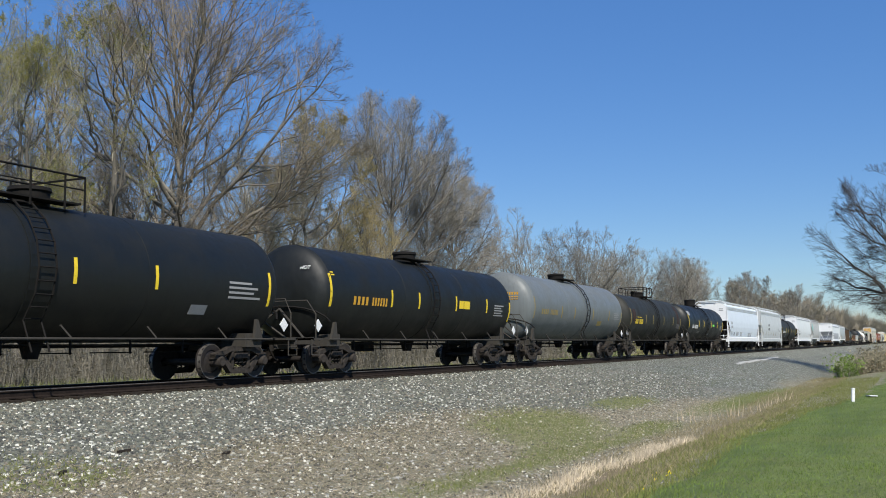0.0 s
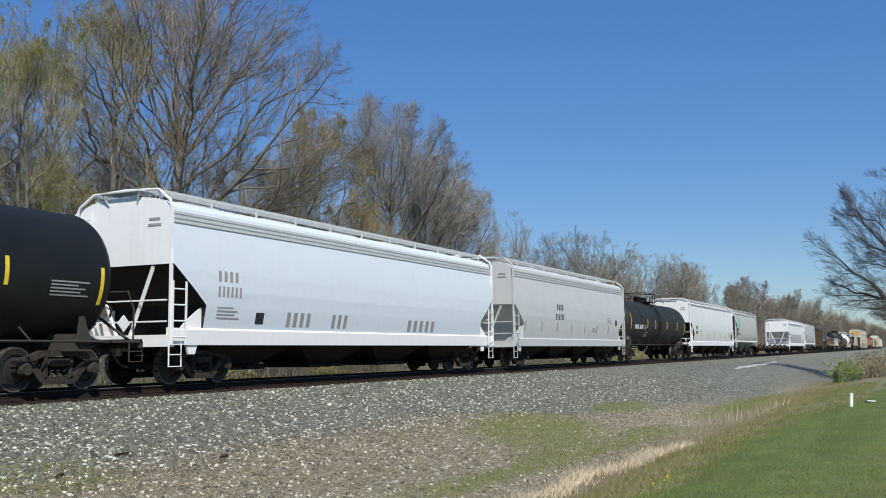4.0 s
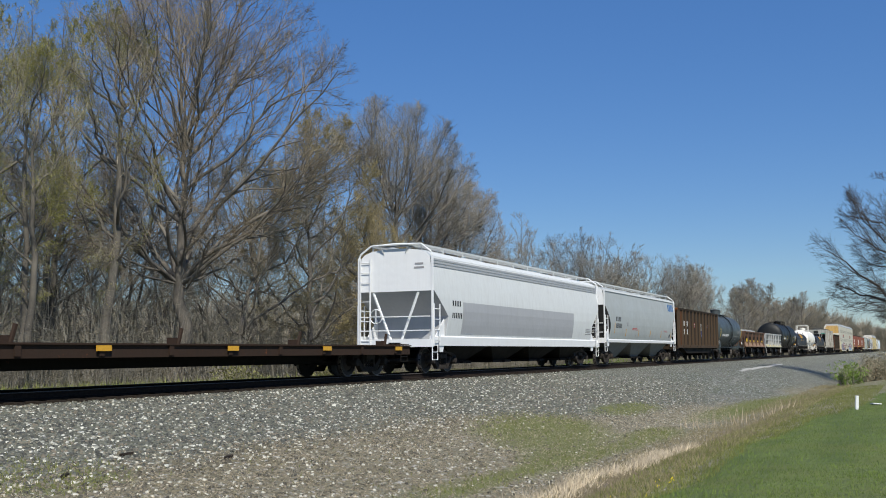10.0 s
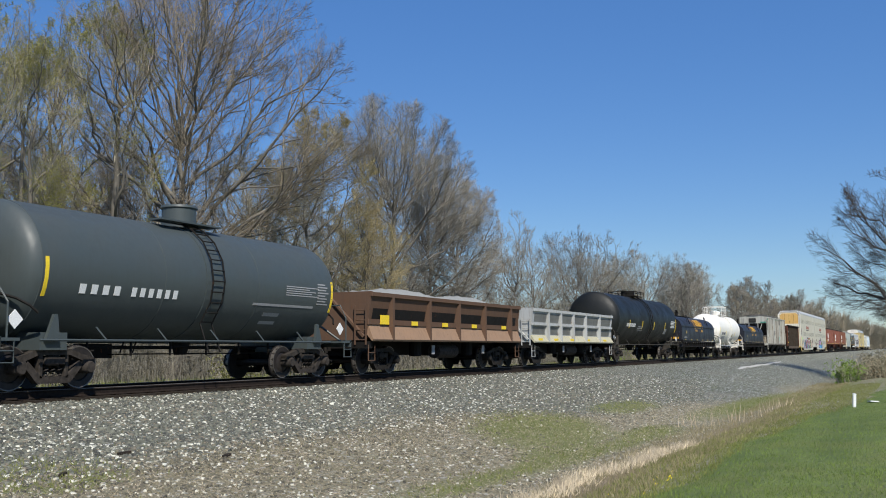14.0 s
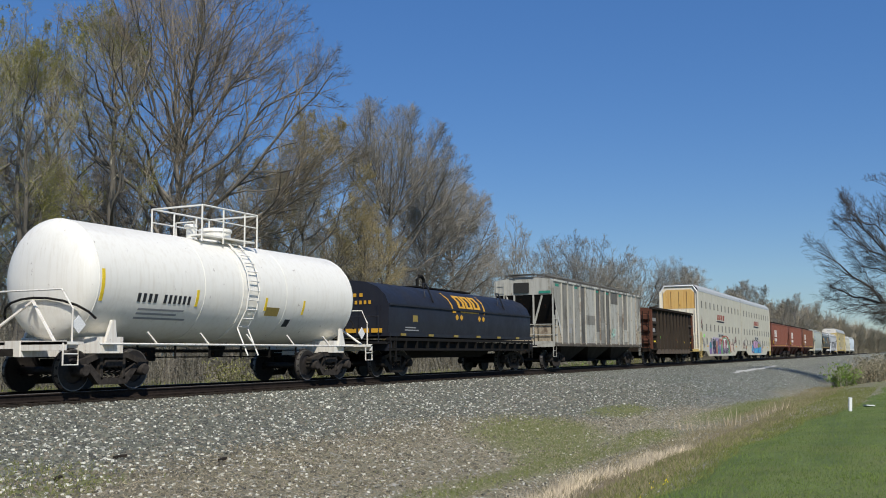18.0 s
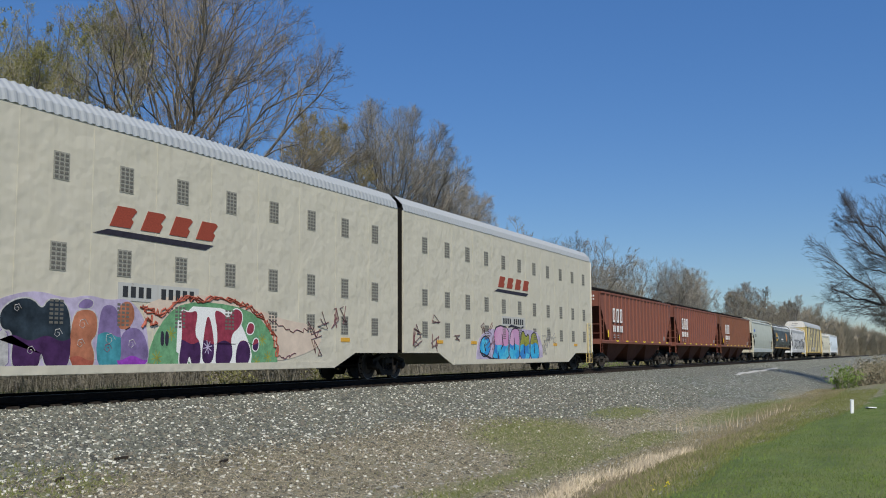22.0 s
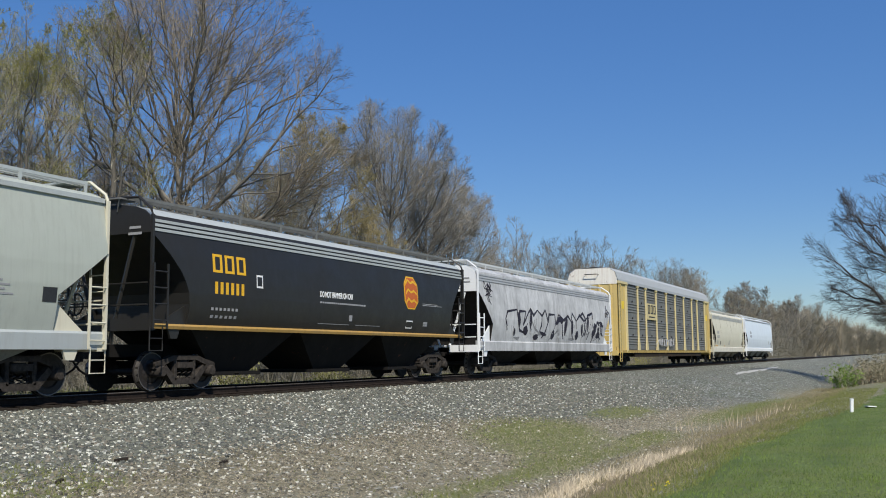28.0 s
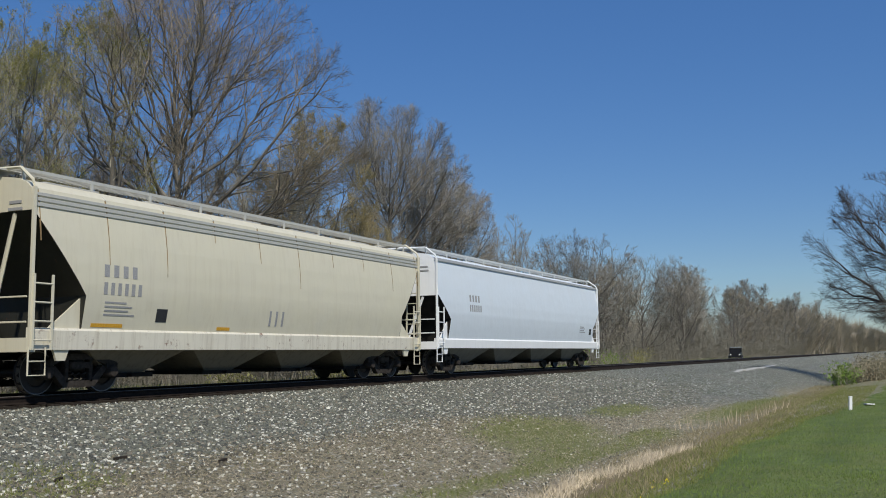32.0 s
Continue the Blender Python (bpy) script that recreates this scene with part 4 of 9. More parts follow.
def along_path(paths, i, w):
    """Places and directions at parts w of the paths i."""
    k = paths.shape[1] - 1
    q = np.clip((w * k).astype(int), 0, k - 1)
    f = (w * k - q)[:, None]
    p, n = paths[i, q], paths[i, q + 1]
    return p * (1 - f) + n * f, unit(n - p)


def crown_tree(seed, height, fork, profile, limbs=26, kids=(13, 9, 7, 4), bark="bark_grey", twig="twig_brown", buds=0, bud="leaf_bud", fine=0.0060, stems=1, lean=(0.0, 0.0), leader=0.72, rise=0.35, spread=0.70, girth=0.0095, size=1.0, coarse=False, steep=1.0, clumped=1.3, slender=1.0, fan=0.5, heart=0.42, inner=0.15):
    """Meshes for a bare broadleaf tree: trunk, limbs bent upward, branches, a crown of twigs, and opening buds."""
    gen = np.random.default_rng(seed)
    hs, rs = np.array(profile, float).T
    slope = np.array([lean[0], lean[1], 0.0])

    def bound(z):
        return np.interp(z / height, hs, rs, left=0.3, right=0.05)

    # stems
    s = np.linspace(0, 1, 12)
    stem = np.zeros((stems, 12, 3))
    for j in range(stems):
        a = 6.283 * j / stems + seed
        out = 0.0 if stems == 1 else 0.42 * rs.max()
        top = height * leader * (1 - 0.12 * j / stems)
        bend = np.cumsum(gen.normal(0, 0.11, (12, 2)), 0) * (s[:, None] > 0.1)
        stem[j] = np.stack([out * np.cos(a) * s ** 0.8 + bend[:, 0], out * np.sin(a) * s ** 0.8 + bend[:, 1], top * s], 1) + slope * (top * s)[:, None]
    stem_r = (height * girth * 1.25 / stems ** 0.4) * (1 - 0.80 * s) + 0.012
    stem_r = np.repeat((stem_r * (1 + 0.5 * np.exp(-s * 18)))[None], stems, 0)
    # limbs, each bent from the stem towards its place on the crown
    n = limbs
    k = np.arange(n)
    goal_h = hs[0] + (1.0 - hs[0]) * ((k + 0.5) / n) ** 0.75
    az = k * 2.39996 + gen.normal(0, 0.25, n) + seed
    goal_r = np.interp(goal_h, hs, rs) * np.where(gen.random(n) < 0.3, gen.uniform(0.3, 0.7, n), gen.uniform(0.75, 1.0, n))
    goal = np.stack([goal_r * np.cos(az), goal_r * np.sin(az), goal_h * height], 1) + slope * (goal_h * height)[:, None]
    w = np.clip((goal_h * height - goal_r * steep * gen.uniform(0.75, 1.25, n) - height * 0.06) / (height * leader), fork / leader, 0.97)
    on, _ = along_path(stem, k % stems, w)
    run = goal - on
    ctrl = on + run * np.array([spread, spread, rise])
    q = np.linspace(0, 1, 9)[None, :, None]
    limb = on[:, None] * (1 - q) ** 2 + ctrl[:, None] * 2 * q * (1 - q) + goal[:, None] * q ** 2
    limb += np.cumsum(gen.normal(0, 0.15, limb.shape), 1) * (q > 0.05)
    long = np.linalg.norm(np.diff(limb, axis=1), axis=2).sum(1)
    base_r = np.minimum(girth * long + 0.01, stem_r[0][np.clip((w * 11).astype(int), 0, 11)] * 0.72)
    base_r = base_r * slender
    limb_r = base_r[:, None] * (1 - 0.88 * np.linspace(0, 1, 9)[None]) + 0.006
    tv, tf = bowed_tubes(stem, stem_r, 6 if coarse else 8)
    v, f = bowed_tubes(limb[:, ::2], limb_r[:, ::2], 4) if coarse else bowed_tubes(limb, limb_r, 6)
    tv, tf = np.concatenate([tv, v]), np.concatenate([tf, f + len(tv)])
    wv, wf = [], []
    count = 0
    paths, reach, thick = limb, long, limb_r
    for level, (many, steps, part_len, angle) in enumerate(((kids[0], 4 if coarse else 6, 0.50, 0.86), (kids[1], 3 if coarse else 4, 0.54, 0.95), (kids[2], 3, 0.56, 1.02), (kids[3], 2, 0.70, 1.0))):
        i = np.arange(len(paths)).repeat(many)
        m = len(i)
        w = np.clip((np.tile(np.arange(many), len(paths)) + gen.random(m)) / many, 0, 1) ** 0.85
        bare = (inner, 0.12, 0.10, 0.10)[level]
        w = bare + w * (1 - bare)
        p, d = along_path(paths, i, w)
        axis = unit(np.cross(d, unit(gen.normal(0, 1, (m, 3)))))
        d = rotate_about(d, axis, angle * gen.uniform(0.6, 1.3, m) * (1.05 - 0.4 * w))
        d = unit(d + fan * unit(p - slope * p[:, 2:] - np.array([0, 0, height * heart])))
        length = part_len * reach[i] * (1.1 - 0.62 * w) * gen.uniform(0.6, 1.2, m)
        length = np.clip(length, (1.2, 0.8, 0.5, 0.34)[level] * size, (4.8, 2.5, 1.35, 0.85)[level] * size)
        tip = p + d * length[:, None]
        off = np.hypot(tip[:, 0] - lean[0] * tip[:, 2], tip[:, 1] - lean[1] * tip[:, 2])
        length *= np.where(off > bound(tip[:, 2]) * 1.0 + 0.1, 0.45, 1.0)
        new_paths = np.zeros((m, steps, 3))
        new_paths[:, 0] = p
        up = np.array([0, 0, (0.10, 0.07, 0.04, 0.0)[level]])
        for q in range(1, steps):
            new_paths[:, q] = new_paths[:, q - 1] + d * (length / (steps - 1))[:, None]
            d = unit(d + up + gen.normal(0, 0.21, (m, 3)))
        if level == 3:
            v, f = spikes(new_paths[:, 0], new_paths[:, -1], fine)
            ends = new_paths
        else:
            near = thick[i, np.clip((w * (thick.shape[1] - 1)).astype(int), 0, thick.shape[1] - 1)]
            r = np.minimum(near * 0.75, (0.0085, 0.0075, 0.0070)[level] * length + fine * 0.9)
            r = np.maximum(r, fine * (1.5, 1.25, 1.0)[level])
            new_thick = r[:, None] * (1 - 0.75 * np.linspace(0, 1, steps)[None])
            if level == 0:
                v, f = bowed_tubes(new_paths, new_thick, 3 if coarse else 4)
                tv, tf = np.concatenate([tv, v]), np.concatenate([tf, f + len(tv)])
                paths, reach, thick = new_paths, length, new_thick
                continue
            seg = (new_paths[:, 1:] - new_paths[:, :-1]).reshape(-1, 3)
            v, f = spikes(new_paths[:, :-1].reshape(-1, 3), new_paths[:, 1:].reshape(-1, 3) + (0.6 if level == 1 else 0.3) * seg, (new_thick[:, :-1] * 1.1).reshape(-1, 1), 3 if level == 1 and not coarse else 2)
        wv.append(v), wf.append(f + count)
        count += len(v)
        if level < 3:
            paths, reach, thick = new_paths, length, new_thick
    parts = [("trunk", mesh_from_arrays("trunk", tv, tf, bark), ""), ("crown", mesh_from_arrays("crown", np.concatenate(wv), np.concatenate(wf), twig), "")]
    if buds:
        b, t = ends[:, 0], ends[:, -1]
        lump = np.sin(b[:, 0] * 1.1 + seed) * np.sin(b[:, 1] * 1.0 + 2 * seed) + np.sin(b[:, 2] * 0.9 + seed) * 0.8
        like = np.exp(lump * clumped)
        j = gen.choice(len(b), buds, p=like / like.sum())
        c = b[j] + (t[j] - b[j]) * gen.random((buds, 1))
        v, f = spikes(c, c + gen.normal(0, 0.05, (buds, 3)), 0.014)
        parts.append(("foliage", mesh_from_arrays("foliage", v, f, bud), "yellow-green opening leaf buds"))
    parts[0][1].polygons.foreach_set("use_smooth", [True] * len(tf))
    return parts


def plant(meshes, x, y, label, turn=0.0, scale=1.0, group="", sink=0.15):
    tree = thing("tree", label, "tree", group)
    for name, me, lab in meshes:
        part(name, me, "", tree, lab)
    tree.matrix_world = Matrix.Translation((x, y, float(ground_z(x, y)) - sink)) @ pose(0, 0, 0, 0, 0, turn) @ Matrix.Scale(scale, 4)
    return tree


DOME = ((0.20, 0.5), (0.32, 0.88), (0.52, 1.0), (0.74, 0.95), (0.90, 0.68), (1.0, 0.25))
CROWN = ((0.20, 0.5), (0.32, 0.88), (0.50, 1.0), (0.66, 0.93), (0.80, 0.70), (0.92, 0.40), (1.0, 0.08))
BROAD = ((0.26, 0.55), (0.40, 0.92), (0.55, 1.0), (0.70, 0.93), (0.84, 0.74), (0.94, 0.48), (1.0, 0.15))
VASE = ((0.22, 0.4), (0.42, 0.72), (0.66, 1.0), (0.82, 0.95), (0.93, 0.72), (1.0, 0.4))
SLIM = ((0.30, 0.4), (0.48, 0.8), (0.68, 1.0), (0.85, 0.75), (1.0, 0.15))
SHRUB = ((0.04, 0.6), (0.3, 0.95), (0.6, 1.0), (0.85, 0.7), (1.0, 0.2))


def shaped(profile, radius):
    return tuple((h, r * radius) for h, r in profile)


def make_woods():
    wood = "trees beyond the track"
    big = crown_tree(3, 21.4, 0.24, shaped(BROAD, 9.4), 46, (11, 7, 5, 3), "bark_dark", "twig_red", spread=0.52, rise=0.50, girth=0.0140, leader=0.56, slender=0.72, fan=0.35, inner=0.28, steep=0.85)
    plant(big, 36.0, 32.0, "tall bare broadleaf tree with a forked grey trunk", 20, 1.0, wood)
    slim = [crown_tree(11 + i, 19.5, 0.22, shaped(SLIM, (3.0, 2.6, 3.3)[i]), 16, (7, 5, 4, 2), "bark_grey", "twig_brown", 20000, stems=1 + i % 2, girth=0.012, clumped=1.0) for i in range(3)]
    for i, (x, y, s, k) in enumerate([(30.8, 31.5, 0.93, 0), (26.2, 31.0, 0.80, 1), (28.4, 34.5, 0.84, 2), (33.5, 37.5, 0.96, 1), (22.5, 30.0, 0.8, 0)]):
        plant(slim[k], x, y, "slender tree with yellow-green opening buds", 70 * i, s, wood)
    gold = crown_tree(21, 15.6, 0.16, shaped(DOME, 4.6), 26, (8, 6, 5, 3), "bark_dark", "twig_gold", 42000, "leaf_gold", size=0.8, clumped=0.5)
    plant(gold, 45.5, 30.5, "tree with golden-brown opening buds", 10, 1.0, wood)
    plant(gold, 50.0, 30.0, "smaller tree with golden-brown buds", 150, 0.72, wood)
    round_a = crown_tree(31, 19.8, 0.18, shaped(DOME, 6.6), 46, (10, 7, 5, 3), "bark_dark", "twig_dark", girth=0.0125, leader=0.6, spread=0.6, rise=0.42, slender=0.85, fine=0.0065, size=0.95, fan=0.32, heart=0.48, inner=0.25, steep=0.85)
    round_b = crown_tree(32, 18.8, 0.16, shaped(DOME, 6.6), 46, (10, 7, 5, 3), "bark_dark", "twig_dark", girth=0.0115, leader=0.58, spread=0.6, rise=0.42, slender=0.85, fine=0.0065, size=0.95, fan=0.32, heart=0.48, inner=0.25, steep=0.85)
    plant(round_a, 58.5, 33.0, "bare round-crowned tree with dark limbs", 0, 1.0, wood)
    plant(round_b, 65.0, 33.0, "bare round-crowned tree with dark limbs", 130, 0.90, wood)
    plant(round_a, 71.5, 34.0, "smaller bare round-crowned tree with dark limbs", 250, 0.80, wood)
    leaning = crown_tree(36, 12.5, 0.22, shaped(((0.30, 0.8), (0.5, 1.0), (0.8, 0.8), (1.0, 0.3)), 4.4), 16, (8, 6, 4, 3), "bark_dark", "twig_brown", lean=(0.22, 0.0))
    plant(leaning, 55.0, 41.0, "bare tree deeper in the wood", 200, 1.25, wood)
    plant(leaning, 38.4, 30.6, "leaning bare tree with spreading low limbs", 0, 1.0, wood)
    mid = [crown_tree(41 + i, 13.0, (0.12, 0.16, 0.14)[i], shaped(VASE, (4.9, 4.3, 5.4)[i]), 18, (7, 5, 4, 2), "bark_dark", ("twig_dark", "twig_grey", "twig_dark")[i], fine=0.009, stems=1 + i % 2, leader=0.5, spread=0.55, rise=0.5, coarse=True, fan=0.3) for i in range(3)]
    lone = crown_tree(46, 14.6, 0.25, shaped(VASE, 2.3), 12, (7, 5, 4, 3), "bark_dark", "twig_grey", fine=0.008, leader=0.5, size=0.7)
    plant(lone, 82.0, 33.0, "slim bare vase-shaped tree at the wood's edge", 30, 1.0, wood)
    gen = np.random.default_rng(5)
    spots = [(87.5, 37, 0.80), (91, 33.5, 0.78)]
    spots += [(95 + 4.6 * i + gen.uniform(-2, 2), 32.0 + gen.uniform(-1.5, 6), 1.14 + gen.uniform(-0.2, 0.15)) for i in range(16)]
    spots += [(34 + 5.0 * i, 46 + gen.uniform(-3, 5), 0.92 + gen.uniform(-0.1, 0.2)) for i in range(10)]
    spots += [(26.0 + 8.0 * i + gen.uniform(-0.8, 0.8), 38.0 + gen.uniform(0, 3.0), 0.95 + gen.uniform(-0.15, 0.2)) for i in range(3)]
    for i, (x, y, s) in enumerate(spots):
        plant(mid[i % 3], x, y, "bare tree at the edge of the wood", float(gen.uniform(0, 360)), float(s), wood)
    shrub = [crown_tree(71 + i, 6.5, 0.06, shaped(SHRUB, 2.4), 12, (6, 4, 3, 2), "brush", ("brush", "twig_grey")[i], fine=0.007, stems=3, size=0.6, coarse=True) for i in range(2)]
    for i in range(18):
        x = 22 + 3.3 * i + gen.uniform(-0.7, 0.7)
        y = 34.5 + (i * 5 % 9) * 1.15
        plant(shrub[i % 2], x, y, "bare young tree in the thicket", float(gen.uniform(0, 360)), float(gen.uniform(0.75, 1.2)), wood)
    far = [crown_tree(51 + i, 15.0, 0.12, shaped(DOME, (3.6, 4.4)[i]), 14, (6, 5, 4, 2), "bark_dark", ("twig_far", "twig_dark")[i], fine=0.018, girth=0.012, coarse=True, fan=0.22) for i in range(2)]
    for i in range(34):
        x = 170 + 6.0 * i + gen.uniform(-4, 4)
        plant(far[i % 2], x, 32.5 + gen.uniform(-2, 8), "distant bare tree in the long wood", float(gen.uniform(0, 360)), float(0.95 + 0.0010 * (x - 170) + gen.uniform(-0.15, 0.2)), wood)
    # young stems and brush that fill the wood's edge
    n = 24000
    x = 18 + 300 * gen.random(n) ** 1.9
    y = 29.0 + 26 * gen.random(n) ** 1.4
    base = on_ground(x, y, -0.05)
    top = np.where(gen.random(n) < 0.3, 6.0, 2.3) * (0.35 + gen.random(n)) * (1 + x / 500)
    tip = base + np.stack([gen.normal(0, 0.25, n), gen.normal(0, 0.25, n), np.ones(n)], 1) * top[:, None]
    v, f = spikes(base, tip, (0.008 + x * 0.00016)[:, None])
    m = 115000
    k = gen.integers(0, n, m)
    w = gen.random((m, 1)) * 0.8 + 0.15
    b = base[k] * (1 - w) + tip[k] * w
    v2, f2 = spikes(b, b + np.stack([gen.normal(0, 0.55, m), gen.normal(0, 0.55, m), gen.random(m) * 0.7 - 0.1], 1) * (1 + x[k] / 200)[:, None], (0.006 + x[k] * 0.00009)[:, None])
    stuff("underbrush", np.concatenate([v, v2]), np.concatenate([f, f2 + len(v)]), "thicket", "dense bare grey-brown underbrush at the wood's edge", "brush")
    # the wood's depth: many bare stems far behind
    n = 14000
    x, y = 40 + 240 * gen.random(n) ** 1.3, 54 + 40 * gen.random(n)
    base = on_ground(x, y, -0.1)
    tall = 12.0 * (0.3 + 0.7 * gen.random(n)) * np.interp(x, [60, 130], [0.66, 1.0])
    tip = base + np.stack([gen.normal(0, 0.12, n), gen.normal(0, 0.12, n), np.ones(n)], 1) * tall[:, None]
    v, f = spikes(base, tip, 0.12)
    k = gen.integers(0, n, 50000)
    w = gen.random((50000, 1)) * 0.9
    b = base[k] * (1 - w) + tip[k] * w
    v2, f2 = spikes(b, b + np.stack([gen.normal(0, 1.0, 50000), gen.normal(0, 1.0, 50000), 0.4 + gen.random(50000)], 1), 0.05)
    stuff("deep_wood", np.concatenate([v, v2]), np.concatenate([f, f2 + len(v)]), "brush", "deep bare brown wood beyond the first trees", "wood")
    # far wood: a long belt of bare crowns
    vs, fs, k0 = [], [], 0
    for i in range(170):
        t = i / 170
        x0 = 300 + 1300 * t ** 1.6
        y0 = 34 + gen.uniform(-5, 14) - 10 * t
        hgt = (13 + gen.uniform(-3, 4)) * (1 + 0.4 * t)
        wide = 4.0 + 4 * t
        m = 320
        a, rr, hz = gen.random(m) * 6.283, gen.random(m) ** 0.5, gen.random(m) ** 0.8
        start = np.stack([x0 + 0.3 * wide * rr * np.cos(a), y0 + 0.3 * wide * rr * np.sin(a), -1 + hgt * hz * 0.75], 1)
        end = start + np.stack([wide * 0.7 * rr * np.cos(a), wide * 0.7 * rr * np.sin(a), hgt * 0.25 * (0.5 + gen.random(m))], 1)
        v, f = spikes(start, end, 0.085 + 0.14 * t)
        vs.append(v), fs.append(f + k0)
        k0 += len(v)
        v, f = spikes(np.array([[x0, y0, -1.2]]), np.array([[x0, y0, hgt * 0.9]]), 0.3)
        vs.append(v), fs.append(f + k0)
        k0 += len(v)
    stuff("far_wood", np.concatenate(vs), np.concatenate(fs), "twig_far", "distant bare brown wood along the track", "wood")


def make_oak():
    """The old spreading tree by the lawn."""
    low = ((0.22, 0.5), (0.36, 0.95), (0.55, 1.0), (0.78, 0.82), (0.92, 0.5), (1.0, 0.2))
    oak = crown_tree(61, 10.9, 0.26, shaped(low, 7.2), 30, (11, 8, 5, 3), "bark_oak", "bark_oak", fine=0.0048, leader=0.62, rise=0.48, spread=0.56, girth=0.0155, size=0.62, steep=0.58)
    plant(oak, 68.2, -1.7, "old spreading bare oak on the lawn", 40, 1.3, sink=0.55)


def bush(x, y, size, seed, material, label, name="bush"):
    gen = np.random.default_rng(seed)
    b = thing(name, label, "bush")
    n = 160
    base = np.stack([gen.normal(0, size * 0.18, n), gen.normal(0, size * 0.18, n), np.full(n, -0.05)], 1)
    tip = base + np.stack([gen.normal(0, size * 0.35, n), gen.normal(0, size * 0.35, n), size * (0.5 + 0.7 * gen.random(n))], 1)
    v, f = spikes(base, tip, 0.012)
    part("stem_clump", mesh_from_arrays("stem_clump", v, f, "dry_stalk" if material == "dry_weed" else "brush"), "", b)
    m = 1000
    k = gen.integers(0, n, m)
    w = gen.random((m, 1))
    c = base[k] * (1 - w) + tip[k] * w + gen.normal(0, 0.07 * size, (m, 3))
    c[:, 2] = np.abs(c[:, 2])
    v, f = spikes(c, c + gen.normal(0, 0.09, (m, 3)), 0.034)
    part("foliage", mesh_from_arrays("foliage", v, f, material), "", b)
    b.matrix_world = Matrix.Translation((x, y, float(ground_z(x, y))))


def make_bushes():
    bush(55.5, 3.5, 1.1, 1, "leaf_green", "low leafy green bush by the ditch")
    bush(57.5, 3.0, 1.0, 2, "dry_weed", "dry brown bramble by the ditch")
    bush(59.0, 2.2, 1.2, 3, "dry_weed", "dry brown bramble by the ditch")
    bush(61.5, 1.7, 1.5, 4, "dry_weed", "tangled dry bramble by the ditch")
    bush(64.5, 2.6, 1.3, 5, "dry_weed", "dry brown bramble by the ditch")
    bush(84.0, 27.5, 2.4, 6, "leaf_green", "fresh green bush at the wood's edge")
    bush(93.0, 27.0, 1.8, 7, "leaf_green", "fresh green bush at the wood's edge")
    bush(106.0, 27.5, 2.0, 8, "leaf_bud", "yellow-green bush at the wood's edge")
    bush(41.5, 26.8, 1.35, 9, "bush_olive", "olive bush beyond the track")
    bush(33.7, 26.6, 1.35, 10, "bush_olive", "olive bush beyond the track")


make_woods()
make_oak()
make_bushes()


# ---- the train: shared running gear ----
SPEED, SLOWING = 18.0747, 0.01261      # metres a second at 16 s, and how it eases
CARS, WHEELS = [], []
WHEEL_R = 0.457


